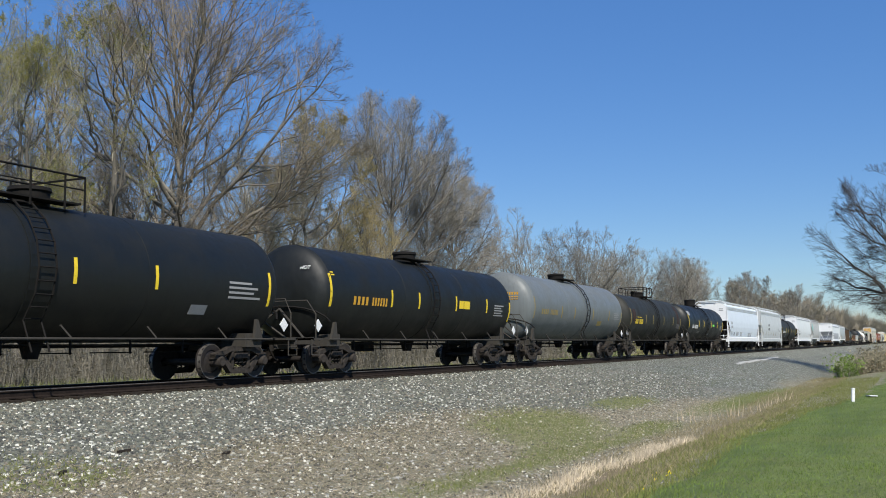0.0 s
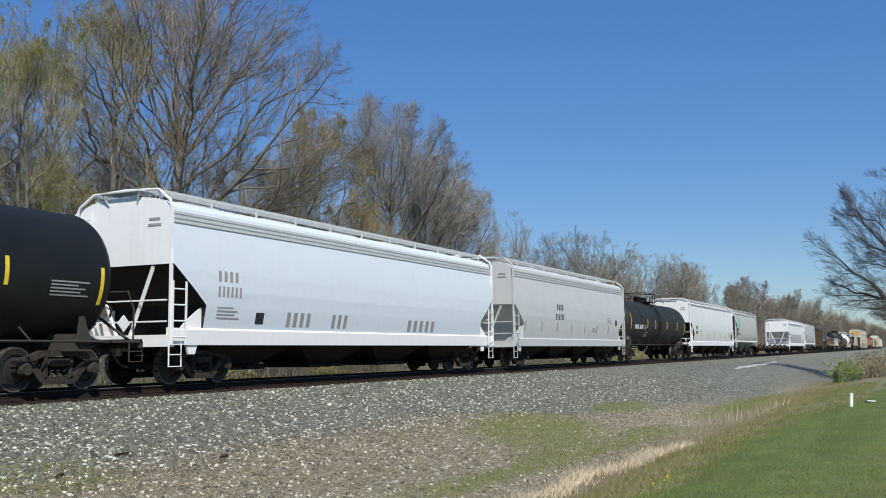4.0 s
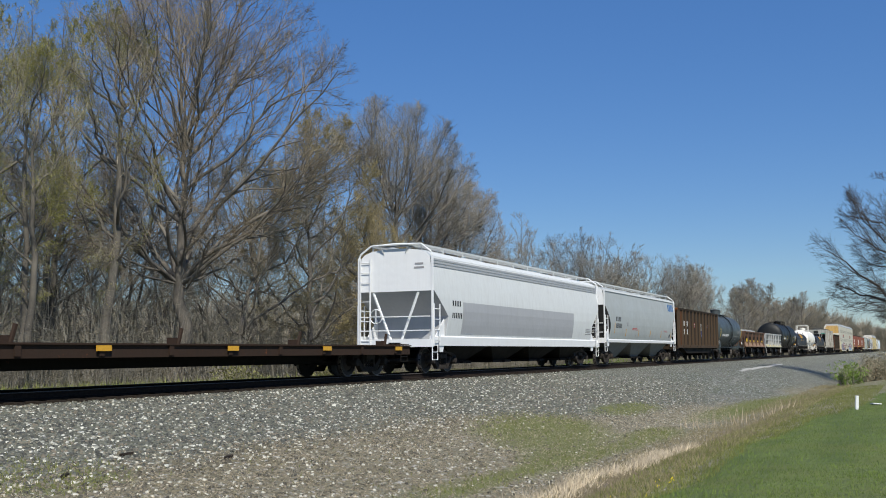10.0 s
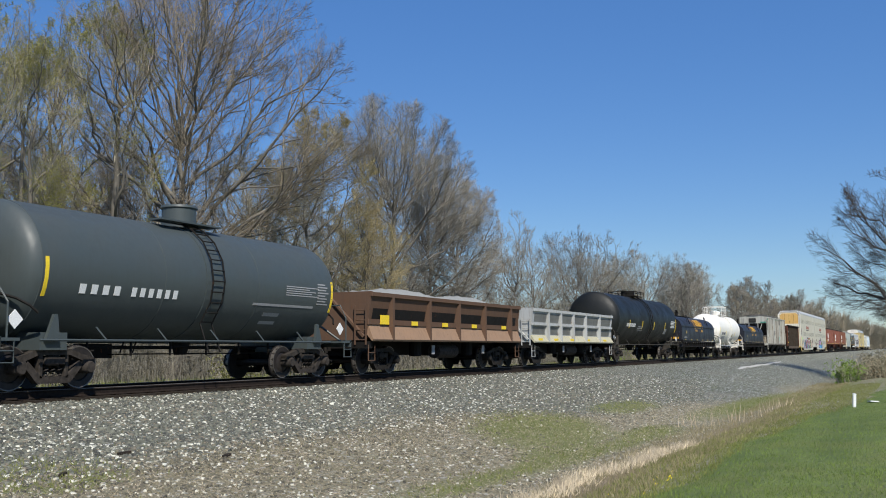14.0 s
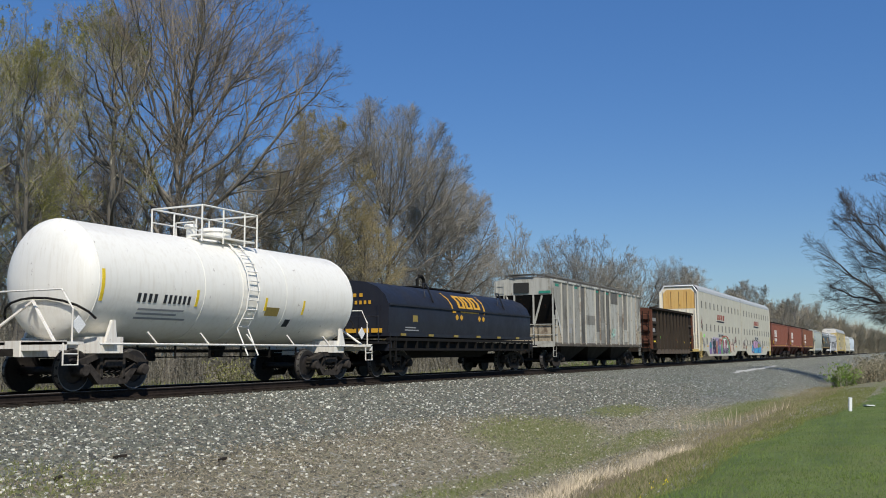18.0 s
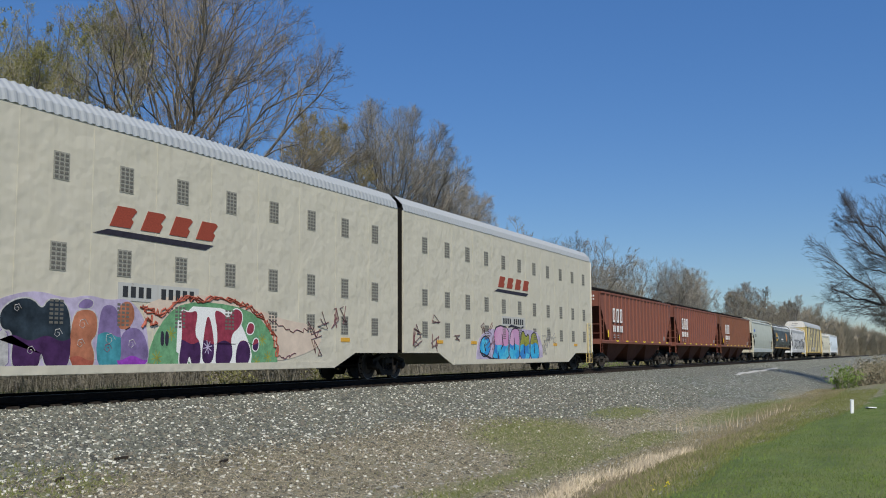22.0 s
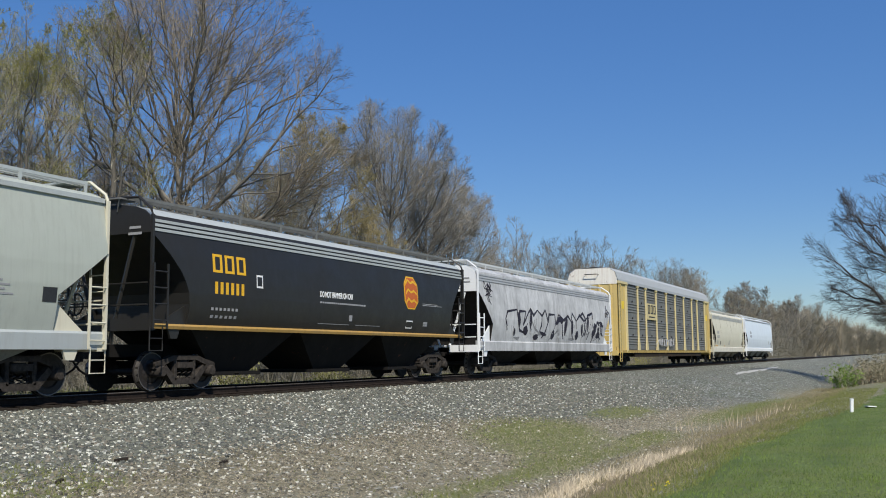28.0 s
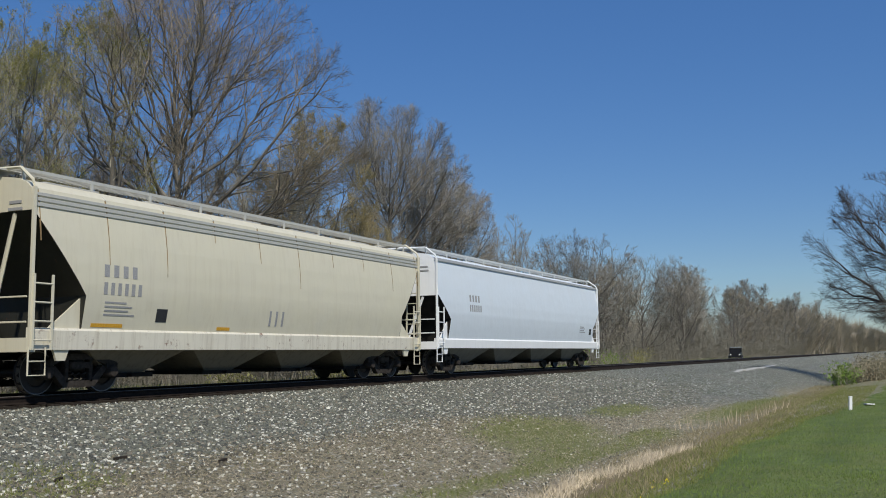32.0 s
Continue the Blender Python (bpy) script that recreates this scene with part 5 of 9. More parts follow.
def gear_meshes():
    side = Build()
    side.prism([(-1.06, 0.56), (-0.74, 0.60), (-0.40, 0.72), (0.40, 0.72), (0.74, 0.60), (1.06, 0.56), (1.06, 0.66), (0.72, 0.74), (0.42, 0.84), (-0.42, 0.84), (-0.72, 0.74), (-1.06, 0.66)], -0.09, 0.09, "y")
    side.prism([(-0.76, 0.50), (-0.66, 0.60), (-0.32, 0.28), (0.32, 0.28), (0.66, 0.60), (0.76, 0.50), (0.42, 0.14), (-0.42, 0.14)], -0.08, 0.08, "y")
    for k in (-1, 1):
        side.box(k * 0.33, 0, 0.50, 0.10, 0.16, 0.50, 0.02)
        side.prism([(k * 0.74, 0.52), (k * 1.06, 0.52), (k * 1.06, 0.64), (k * 0.74, 0.64)], -0.11, 0.11, "y")
        side.lathe([(-0.15, 0.05), (-0.15, 0.11), (-0.12, 0.135), (0.08, 0.14), (0.08, 0.05)], "y", (k * 0.89, -0.04, 0.455), 14)
        side.lathe([(-0.08, 0.05), (-0.08, 0.135), (0.12, 0.135), (0.15, 0.11), (0.15, 0.05)], "y", (k * 0.89, 0.04, 0.455), 14)
    side.box(0, 0, 0.60, 0.54, 0.24, 0.14, 0.03)
    spring = Build()
    for s in (-0.17, 0.0, 0.17):
        coil = [(s + 0.065 * math.cos(a * 1.3), 0.065 * math.sin(a * 1.3), 0.22 + 0.0235 * a) for a in range(12)]
        spring.tube(coil, 0.017, 4)
    bolster = Build().box(0, 0, 0.60, 0.36, 2.1, 0.22, 0.05).box(0, 0, 0.72, 0.5, 0.5, 0.10, 0.08)
    bolster.box(-0.55, 0, 0.40, 0.08, 1.5, 0.08).box(0.55, 0, 0.40, 0.08, 1.5, 0.08)
    wheel = Build()
    for s in (-0.755, 0.755):
        k = 1 if s < 0 else -1
        wheel.lathe([(s - k * 0.07, 0.30), (s - k * 0.075, 0.40), (s - k * 0.075, 0.452), (s + k * 0.02, WHEEL_R), (s + k * 0.03, 0.483), (s + k * 0.06, 0.483),
                     (s + k * 0.06, 0.40), (s + k * 0.01, 0.28), (s + k * 0.02, 0.12), (s - k * 0.09, 0.12), (s - k * 0.09, 0.17), (s - k * 0.04, 0.28), (s - k * 0.07, 0.30)], "y", (0, 0, 0), 16, False)
    wheel.tube([(0, -1.02, 0), (0, 1.02, 0)], 0.085, 10)
    for s in (-1.06, 1.06):
        for a in range(3):
            wheel.box(0.06 * math.cos(a * 2.094), s, 0.06 * math.sin(a * 2.094), 0.035, 0.05, 0.035)
    plain_faces = len(wheel.f)
    for s in (-0.755, 0.755):
        k = 1 if s < 0 else -1
        wheel.lathe([(s - k * 0.077, 0.425), (s - k * 0.080, 0.43), (s - k * 0.080, 0.448), (s + k * 0.02, 0.4585)], "y", (0, 0, 0), 24, False)
    rolling = wheel.mesh("wheelset", True)
    rolling.materials.append(M["wheel"])
    rolling.materials.append(M["tread"])
    for face in rolling.polygons[plain_faces:]:
        face.material_index = 1
    return side.mesh("side_frame", True), spring.mesh("spring_nest", True), bolster.mesh("truck", True), rolling


SIDE_FRAME, SPRING, BOLSTER, WHEELSET = gear_meshes()
DARK_GEAR = {}
for me, tone in ((SIDE_FRAME, "truck"), (SPRING, "truck"), (BOLSTER, "truck_dark")):
    me.materials.append(M[tone])
SIDE_DARK = SIDE_FRAME.copy()
SIDE_DARK.materials.clear()
SIDE_DARK.materials.append(M["truck_dark"])
COUPLER = Build().box(0.35, 0, 0.84, 0.7, 0.14, 0.16, 0.03).box(0.72, -0.03, 0.84, 0.16, 0.26, 0.28, 0.05).box(0.78, 0.11, 0.84, 0.14, 0.10, 0.28, 0.03)
COUPLER.tube([(0.2, -0.35, 0.80), (0.45, -0.36, 0.52), (0.7, -0.30, 0.42), (0.85, -0.22, 0.45)], 0.025, 6)
COUPLER = COUPLER.mesh("coupler", True)
COUPLER.materials.append(M["truck_dark"])


def truck(car, x, dark=False):
    t = part("truck", BOLSTER, "", car, at=pose(x, 0, 0))
    for s in (-1.0, 1.0):
        part("side_frame", SIDE_DARK if dark else SIDE_FRAME, "", t, at=pose(0, s, 0))
        part("spring_nest", SPRING, "", t, at=pose(0, s, 0))
    for s in (-0.89, 0.89):
        w = part("wheelset", WHEELSET, "", t, at=pose(s, 0, WHEEL_R))
        WHEELS.append((w, s))


def rail_car(name, label, x0, x1, trucks=1.75, group="", gear=True, dark=False, category="freight car"):
    """A car's base between its side corners x0 and x1 at 16 s, with trucks and couplers."""
    car = thing(name, label, category, group or "train of freight cars")
    half = (x1 - x0) / 2
    if gear:
        for s in (-1, 1):
            truck(car, s * (half - trucks), dark)
            part("coupler", COUPLER, "", car, at=pose(s * (half - 0.05), 0, 0, 0, 0, 0 if s > 0 else 180))
    CARS.append((car, (x0 + x1) / 2))
    return car, half


def ladder(x, y, z0, z1, width, rungs, along="x", r=0.016):
    b = Build()
    h = width / 2
    for s in (-h, h):
        p = (x + s, y) if along == "x" else (x, y + s)
        b.box(p[0], p[1], (z0 + z1) / 2, 0.05 if along == "x" else 0.03, 0.03 if along == "x" else 0.05, z1 - z0)
    for i in range(rungs):
        z = z0 + (i + 0.5) * (z1 - z0) / rungs
        a = (x - h, y, z) if along == "x" else (x, y - h, z)
        c = (x + h, y, z) if along == "x" else (x, y + h, z)
        b.tube([a, c], r, 6)
    return b


def step(x, y, z, width=0.4, drop=0.45):
    """A stirrup step under a corner."""
    b = Build()
    b.tube([(x - width / 2, y, z), (x - width / 2, y, z - drop), (x + width / 2, y, z - drop), (x + width / 2, y, z)], 0.02, 6)
    b.tube([(x - width / 2, y, z - drop / 2), (x + width / 2, y, z - drop / 2)], 0.016, 6)
    return b


def decal(b, half_width, x0, x1, z0, z1, side=-1, proud=0.007, lean=0.0):
    """Adds a painted patch that lies on a side whose half-width at height z is half_width(z)."""
    n = max(1, int((z1 - z0) / 0.16))
    verts, faces = [], []
    for i in range(n + 1):
        z = z0 + (z1 - z0) * i / n
        sh = lean * (z - z0)
        for d in (proud, -0.02):
            y = side * (half_width(z) + d)
            verts += [(x0 + sh, y, z), (x1 + sh, y, z)]
    for i in range(n):
        k = i * 4
        faces += [(k, k + 1, k + 5, k + 4), (k + 2, k + 6, k + 7, k + 3), (k, k + 4, k + 6, k + 2), (k + 1, k + 3, k + 7, k + 5)]
    faces += [(0, 2, 3, 1), (n * 4, n * 4 + 1, n * 4 + 3, n * 4 + 2)]
    b.add(verts, faces)
    return b


def rows(b, hw, x0, x1, z0, z1, n, side=-1):
    """Small print as n lines."""
    h = (z1 - z0) / n
    for i in range(n):
        decal(b, hw, x0, x1 - (x1 - x0) * (0.0, 0.22, 0.1, 0.3)[i % 4], z0 + i * h, z0 + i * h + h * 0.45, side)
    return b


def paint_marks(car, name, tone, items, hw):
    """Painted words as bars, small print as lines, and plain patches."""
    for kind, *v in items:
        if kind == "bars":
            x0, x1, z0, z1, n = v[:5]
            gap = v[5] if len(v) > 5 else 0.48
            w = (x1 - x0) / n
            for i in range(n):
                part(name, decal(Build(), hw, x0 + i * w, x0 + i * w + w * (1 - gap), z0, z1), tone, car)
        elif kind == "rows":
            x0, x1, z0, z1, n = v
            h = (z1 - z0) / n
            for i in range(n):
                part(name, decal(Build(), hw, x0, x1 - (x1 - x0) * (0.0, 0.22, 0.1, 0.3)[i % 4], z0 + i * h, z0 + i * h + h * 0.45), tone, car)
        else:
            part(name, decal(Build(), hw, *v), tone, car)


def below(points, z, keep_low):
    """The part of an outline under or over a height."""
    out = []
    for (x, c), (u, w) in zip(points, points[1:] + points[:1]):
        a, e = (c <= z) == keep_low or c == z, (w <= z) == keep_low or w == z
        if a:
            out.append((x, c))
        if a != e:
            t = (z - c) / (w - c)
            out.append((x + (u - x) * t, z))
    return out


def skin(hw, proud):
    """Where a painted shape lies on a bulging side."""
    return lambda z: -(hw(z) + proud)


def nudge(y, d):
    """A place on a side, flat or bulging, moved outward by d."""
    return (lambda z: y(z) - d) if callable(y) else y - d


def polygon(b, points, y):
    """A painted shape on an upright side at y, or cut into strips on a bulging side."""
    n = len(points)
    if callable(y):
        lo, hi = min(z for _, z in points), max(z for _, z in points)
        k = max(1, int((hi - lo) / 0.18))
        for i in range(k):
            strip = below(below(points, lo + (hi - lo) * (i + 1) / k, True), lo + (hi - lo) * i / k, False)
            m = len(strip)
            if m > 2:
                b.add([(x, y(z), z) for x, z in strip] + [(x, y(z) + 0.02, z) for x, z in strip],
                      [tuple(range(m)), tuple(range(2 * m - 1, m - 1, -1))] + [(j, (j + 1) % m, m + (j + 1) % m, m + j) for j in range(m)])
        return b
    b.add([(x, y, z) for x, z in points] + [(x, y + 0.02 * (1 if y < 0 else -1), z) for x, z in points],
          [tuple(range(n)), tuple(range(2 * n - 1, n - 1, -1))] + [(i, (i + 1) % n, n + (i + 1) % n, n + i) for i in range(n)])
    return b


def hollow(b, x, z, w, h, t, y):
    """A plain upright block with an open middle."""
    for a, c, dx, dz in ((x, z, t, h), (x + w - t, z, t, h), (x + t, z, w - 2 * t, h * 0.14), (x + t, z + h * 0.86, w - 2 * t, h * 0.14)):
        polygon(b, [(a, c), (a + dx, c), (a + dx, c + dz), (a, c + dz)], y)
    return b


def scrawl(car, x0, x1, z0, z1, n, tone, y, seed, thick=0.012):
    """Thin hand-drawn loops."""
    gen = random.Random(seed)
    for k in range(n):
        x, z = gen.uniform(x0, x1), gen.uniform(z0, z1)
        pts = [(x + gen.uniform(-0.35, 0.35), z + gen.uniform(-0.3, 0.3)) for _ in range(7)]
        pts = [(u, y(w) if callable(y) else y, w) for u, w in pts]
        part("scrawl", Build().tube(pts, thick, 4), tone, car)


def softened(points, rounds=2):
    """A closed outline with its corners cut round."""
    for _ in range(rounds):
        out = []
        for (x, z), (u, w) in zip(points, points[1:] + points[:1]):
            out += [(0.75 * x + 0.25 * u, 0.75 * z + 0.25 * w), (0.25 * x + 0.75 * u, 0.25 * z + 0.75 * w)]
        points = out
    return points


def grown(points, by):
    """An outline set outward."""
    area = sum(x * w - u * z for (x, z), (u, w) in zip(points, points[1:] + points[:1]))
    s = 1 if area > 0 else -1
    out, n = [], len(points)
    for i, (x, z) in enumerate(points):
        dx, dz = points[(i + 1) % n][0] - points[i - 1][0], points[(i + 1) % n][1] - points[i - 1][1]
        k = math.hypot(dx, dz) or 1.0
        out.append((x + s * by * dz / k, z - s * by * dx / k))
    return out


def fat_shape(car, points, up, low, split, rim, y, line=0.035, rounds=2, slope=0.0):
    """One fat painted letter form: a rim, its upper tone and its lower tone."""
    face = softened(points, rounds)
    part("graffiti_rim", polygon(Build(), grown(face, line), y), rim, car)
    part("graffiti_shape", polygon(Build(), face, nudge(y, 0.0012)), up, car)
    if low:
        part("graffiti_shade", polygon(Build(), [(x, min(z, split + slope * x % 0.2 + 0.05 * math.sin(x * 8))) for x, z in face], nudge(y, 0.0024)), low, car)


def wavy_line(car, points, tone, y, seed, thick=0.02, jitter=0.07):
    """A shaky sprayed line through a few spots."""
    g = random.Random(seed)
    pts = []
    for (x, z), (u, w) in zip(points, points[1:]):
        for i in range(6):
            t = i / 6
            pts.append((x + (u - x) * t + g.uniform(-jitter, jitter), y, z + (w - z) * t + g.uniform(-jitter, jitter)))
    part("graffiti_line", Build().tube(pts, thick, 4), tone, car)


def stroke(b, points, widths, y):
    """A sprayed line of changing width along a few spots."""
    for i in range(len(points) - 1):
        (x, z), (u, w) = points[i], points[i + 1]
        k = math.hypot(u - x, w - z) or 1.0
        dx, dz = -(w - z) / k, (u - x) / k
        a, c = widths[i % len(widths)] / 2, widths[(i + 1) % len(widths)] / 2
        ex, ez = dz * 0.02, -dx * 0.02
        polygon(b, [(x - dx * a - ex, z - dz * a - ez), (u - dx * c + ex, w - dz * c + ez), (u + dx * c + ex, w + dz * c + ez), (x + dx * a - ex, z + dz * a - ez)], nudge(y, 0.0003 * (i % 3)))
    return b


def star_mark(car, x, z, r, tone, y):
    b = Build()
    for k in range(4):
        a = k * 0.785 + 0.2
        c, d = math.cos(a), math.sin(a)
        polygon(b, [(x - r * c - 0.012 * d, z - r * d + 0.012 * c), (x + r * c - 0.012 * d, z + r * d + 0.012 * c), (x + r * c + 0.012 * d, z + r * d - 0.012 * c), (x - r * c + 0.012 * d, z - r * d - 0.012 * c)], y - 0.0004 * k)
    part("graffiti_star", b, tone, car)


# ---- tank cars ----
def tank_car(label, x0, x1, radius, centre, tone, ticks=(), marks=(), dome="rails", frame_tone="dusty_steel", ladder_x=0.0, inset=0.9, rods=True, ticks_tone="mark_yellow"):
    car, half = rail_car("tank_car", label, x0 - 1.1, x1 + 1.1, 1.1 + inset)
    h = half - 1.1

    def hw(z):
        return math.sqrt(max(radius ** 2 - (z - centre) ** 2, 0.02))

    head = [(0.52 * math.sin(a), radius * math.cos(a)) for a in (math.pi / 2 * i / 7 for i in range(7))]
    prof = [(-h - d, r) for d, r in reversed(head)] + [(-h, radius), (-h / 2, radius), (-0.35, radius), (0.35, radius), (h / 2, radius), (h, radius)] + [(h + d, r) for d, r in head]
    body = part("tank", Build().lathe(prof, "x", (0, 0, centre), 40), tone, car, smooth=True)
    for x in (-h, -h / 3, h / 3, h):
        part("weld_seam", Build().lathe([(x - 0.02, radius - 0.01), (x - 0.012, radius + 0.007), (x + 0.012, radius + 0.007), (x + 0.02, radius - 0.01)], "x", (0, 0, centre), 40, False), tone, body, smooth=True)
    part("jacket_band", Build().lathe([(ladder_x - 0.35, radius - 0.01), (ladder_x - 0.35, radius + 0.016), (ladder_x + 0.35, radius + 0.016), (ladder_x + 0.35, radius - 0.01)], "x", (0, 0, centre), 40, False), tone, body)
    for s in (-1, 1):
        x = s * (h - 0.55)
        fin = [(x - 0.08, 1.02), (x + 0.28, 1.02), (x + 0.24, 1.12), (x + 0.08, 1.55), (x + 0.0, 1.55), (x - 0.05, 1.2)]
        fin = [(x + (p - x) * s, c) for p, c in fin]
        for y in (-1.30, 1.22):
            part("saddle", Build().prism(fin, y, y + 0.08, "y"), frame_tone, car)
        part("bolster", Build().box(x, 0, 1.0, 0.7, 2.4, 0.36), frame_tone, car)
        for y in (-1, 1):
            part("head_brace", Build().tube([(s * (h + 0.56), 0, 1.95), (s * (half - 0.12), y * 1.15, 1.06)], 0.035, 5), frame_tone, car)
            strap = [(s * (h + 0.53 * math.cos(q) + 0.02), y * (radius + 0.01) * math.sin(q), 2.02 - 0.5 * (q / 1.5) ** 2) for q in (0.0, 0.3, 0.6, 0.9, 1.2, 1.45)]
            part("head_strap", Build().tube(strap, 0.028, 5), "steel", car)
        part("draft_sill", Build().box(s * (half - 1.3), 0, 0.92, 2.5, 0.5, 0.34, 0.03), frame_tone, car)
        part("end_platform", Build().box(s * (half - 0.32), 0, 1.03, 0.5, 3.0, 0.06).box(s * (half - 0.1), 0, 0.98, 0.06, 3.0, 0.2), frame_tone, car)
        rail = Build().tube([(s * (half - 0.3), -1.45, 1.03), (s * (half - 0.3), -1.45, 1.75), (s * (half - 0.22), -1.2, 2.15), (s * (half - 0.22), 1.2, 2.15), (s * (half - 0.3), 1.45, 1.75), (s * (half - 0.3), 1.45, 1.03)], 0.022, 6)
        part("end_handrail", rail, frame_tone, car)
        for y in (-1.48, 1.48):
            part("stirrup_step", step(s * (half - 0.25), y, 1.03), frame_tone, car)
        part("brake_pipe", Build().tube([(s * (half - 0.5), -0.75, 1.0), (s * (half - 1.8), -0.75, 0.62), (s * (half - 3.2), -0.7, 0.80)], 0.03, 6), "steel", car)
    for y in (-1.40, 1.40):
        rod = Build().tube([(-h, y, 1.02), (h, y, 1.02)], 0.03, 6)
        part("side_handrail", rod, frame_tone, car)
        if rods:
            for i in range(5):
                x = -h + (i + 0.85) * 2 * h / 5.7
                part("rail_bracket", Build().tube([(x + 0.22, y, 1.02), (x, y * 0.93, 1.30)], 0.028, 5), frame_tone, car)
    part("bottom_outlet", Build().lathe([(-0.35, 0.16), (-0.2, 0.2), (0.1, 0.3)], "z", (0.4, 0, centre - radius), 12), "steel", car)
    part("brake_rigging", Build().box(-2.2, 0.35, 0.80, 0.9, 0.5, 0.34, 0.1).tube([(-h * 0.8, 0.25, 0.86), (h * 0.8, 0.25, 0.86)], 0.03, 6).tube([(-h * 0.8, -0.25, 0.90), (h * 0.8, -0.25, 0.90)], 0.02, 6), "steel", car)
    for i in range(6):
        x = -h * 0.62 + i * h * 0.25
        part("pipe_hanger", Build().box(x, -0.6, 0.86, 0.03, 0.05, 0.35).box(x, 0.0, 0.72, 0.04, 1.3, 0.03), "steel", car)
    top = centre + radius
    for y in (-1, 1):
        arc = [(radius + 0.10) * 1.0]
        pts = [(y * arc[0] * math.cos(a), centre + arc[0] * math.sin(a)) for a in (math.radians(d) for d in (-42, -20, 0, 20, 40, 58, 72))]
        lad = Build()
        for s in (-0.22, 0.22):
            lad.tube([(ladder_x + s, yy, zz) for yy, zz in pts] , 0.022, 5)
            lad.tube([(ladder_x + s, pts[0][0], pts[0][1]), (ladder_x + s, y * 1.45, 0.75)], 0.022, 5)
        for a in range(-40, 71, 10):
            yy, zz = y * arc[0] * math.cos(math.radians(a)), centre + arc[0] * math.sin(math.radians(a))
            lad.tube([(ladder_x - 0.22, yy, zz), (ladder_x + 0.22, yy, zz)], 0.016, 5)
        part("side_ladder", lad, "steel" if tone != "tank_white" else tone, car)
    metal = tone if tone in ("tank_white", "tank_teal") else "steel"
    part("manway", Build().lathe([(-0.1, 0.42), (0.25, 0.42), (0.28, 0.46), (0.36, 0.44), (0.40, 0.2)] if dome != "housing" else [(-0.1, 0.44), (0.46, 0.44), (0.50, 0.48), (0.56, 0.46), (0.60, 0.2)], "z", (0.25, 0, top), 18), metal, car, smooth=True)
    part("walkway", Build().box(-0.2, -0.62, top + 0.02, 2.2, 0.45, 0.04).box(-0.2, 0.62, top + 0.02, 2.2, 0.45, 0.04), metal, car)
    if dome in ("rails", "low", "tall"):
        hgt = {"rails": 0.62, "low": 0.3, "tall": 0.78}[dome]
        for y in (-0.84, 0.84):
            rail = Build()
            for x in (-1.3, -0.45, 0.45, 1.0):
                rail.tube([(x, y, top - 0.15), (x, y, top + hgt)], 0.024, 5)
            rail.tube([(-1.3, y, top + hgt), (1.0, y, top + hgt)], 0.026, 5)
            rail.tube([(-1.3, y, top + hgt * 0.55), (1.0, y, top + hgt * 0.55)], 0.018, 5)
            part("platform_rail", rail, metal, car)
        for x in (-1.3, 1.0):
            part("platform_end_rail", Build().tube([(x, -0.84, top + hgt), (x, 0.84, top + hgt)], 0.026, 5), metal, car)
        part("valve", Build().lathe([(0.0, 0.12), (0.32, 0.12), (0.36, 0.18), (0.44, 0.16)], "z", (-0.75, 0, top - 0.05), 10), metal, car)
        part("valve_guard", Build().tube([(-0.98, -0.3, top), (-0.98, -0.3, top + 0.42), (-0.98, 0.3, top + 0.42), (-0.98, 0.3, top)], 0.022, 5), metal, car)
    for x, z0, z1 in ticks:
        part("reflector", decal(Build(), hw, x - 0.045, x + 0.045, z0, z1), ticks_tone, car, "yellow reflective strip")
    for name, tone2, b in marks:
        paint_marks(car, name, tone2, b, hw)
    for x in (-h - 0.02, h + 0.02):
        s = -1 if x < 0 else 1
        card = Build()
        card.prism([(0, 0.19), (0.19, 0), (0, -0.19), (-0.19, 0)], -0.01, 0.01, "y")
        part("placard", card, "mark_white", car, "white diamond placard", at=pose(x + s * 0.55, -1.38, 1.42))
    return car


def five(h):
    return [(-h, 2.0, 3.0), (-h * 0.47, 2.1, 2.66), (-h * 0.19, 2.1, 2.66), (h * 0.24, 2.1, 2.66), (h * 0.65, 2.1, 2.66), (h - 0.05, 1.8, 2.6)]


def lettering(text, size, tone, bold=0.0):
    """A mesh of readable words."""
    words = bpy.data.curves.new("words", "FONT")
    words.body, words.size, words.extrude, words.offset = text, size, 0.004, bold
    tmp = bpy.data.objects.new("words", words)
    scene.collection.objects.link(tmp)
    me = bpy.data.meshes.new_from_object(tmp.evaluated_get(bpy.context.evaluated_depsgraph_get()))
    bpy.data.objects.remove(tmp)
    me.materials.clear()
    me.materials.append(M[tone])
    return me


def head_lettering(car, h, radius, centre, tone):
    """Small unreadable print on the leading tank head."""
    for z, n, tall in ((0.56, 8, 0.12), (0.40, 5, 0.05), (0.30, 4, 0.04)):
        for k in range(n):
            y = -0.9 + 0.115 * k
            x = -h - 0.52 * math.sqrt(1 - (y * y + z * z) / radius ** 2)
            part("end_lettering", Build().box(x, y, centre + z, 0.035, 0.07, tall), tone, car)


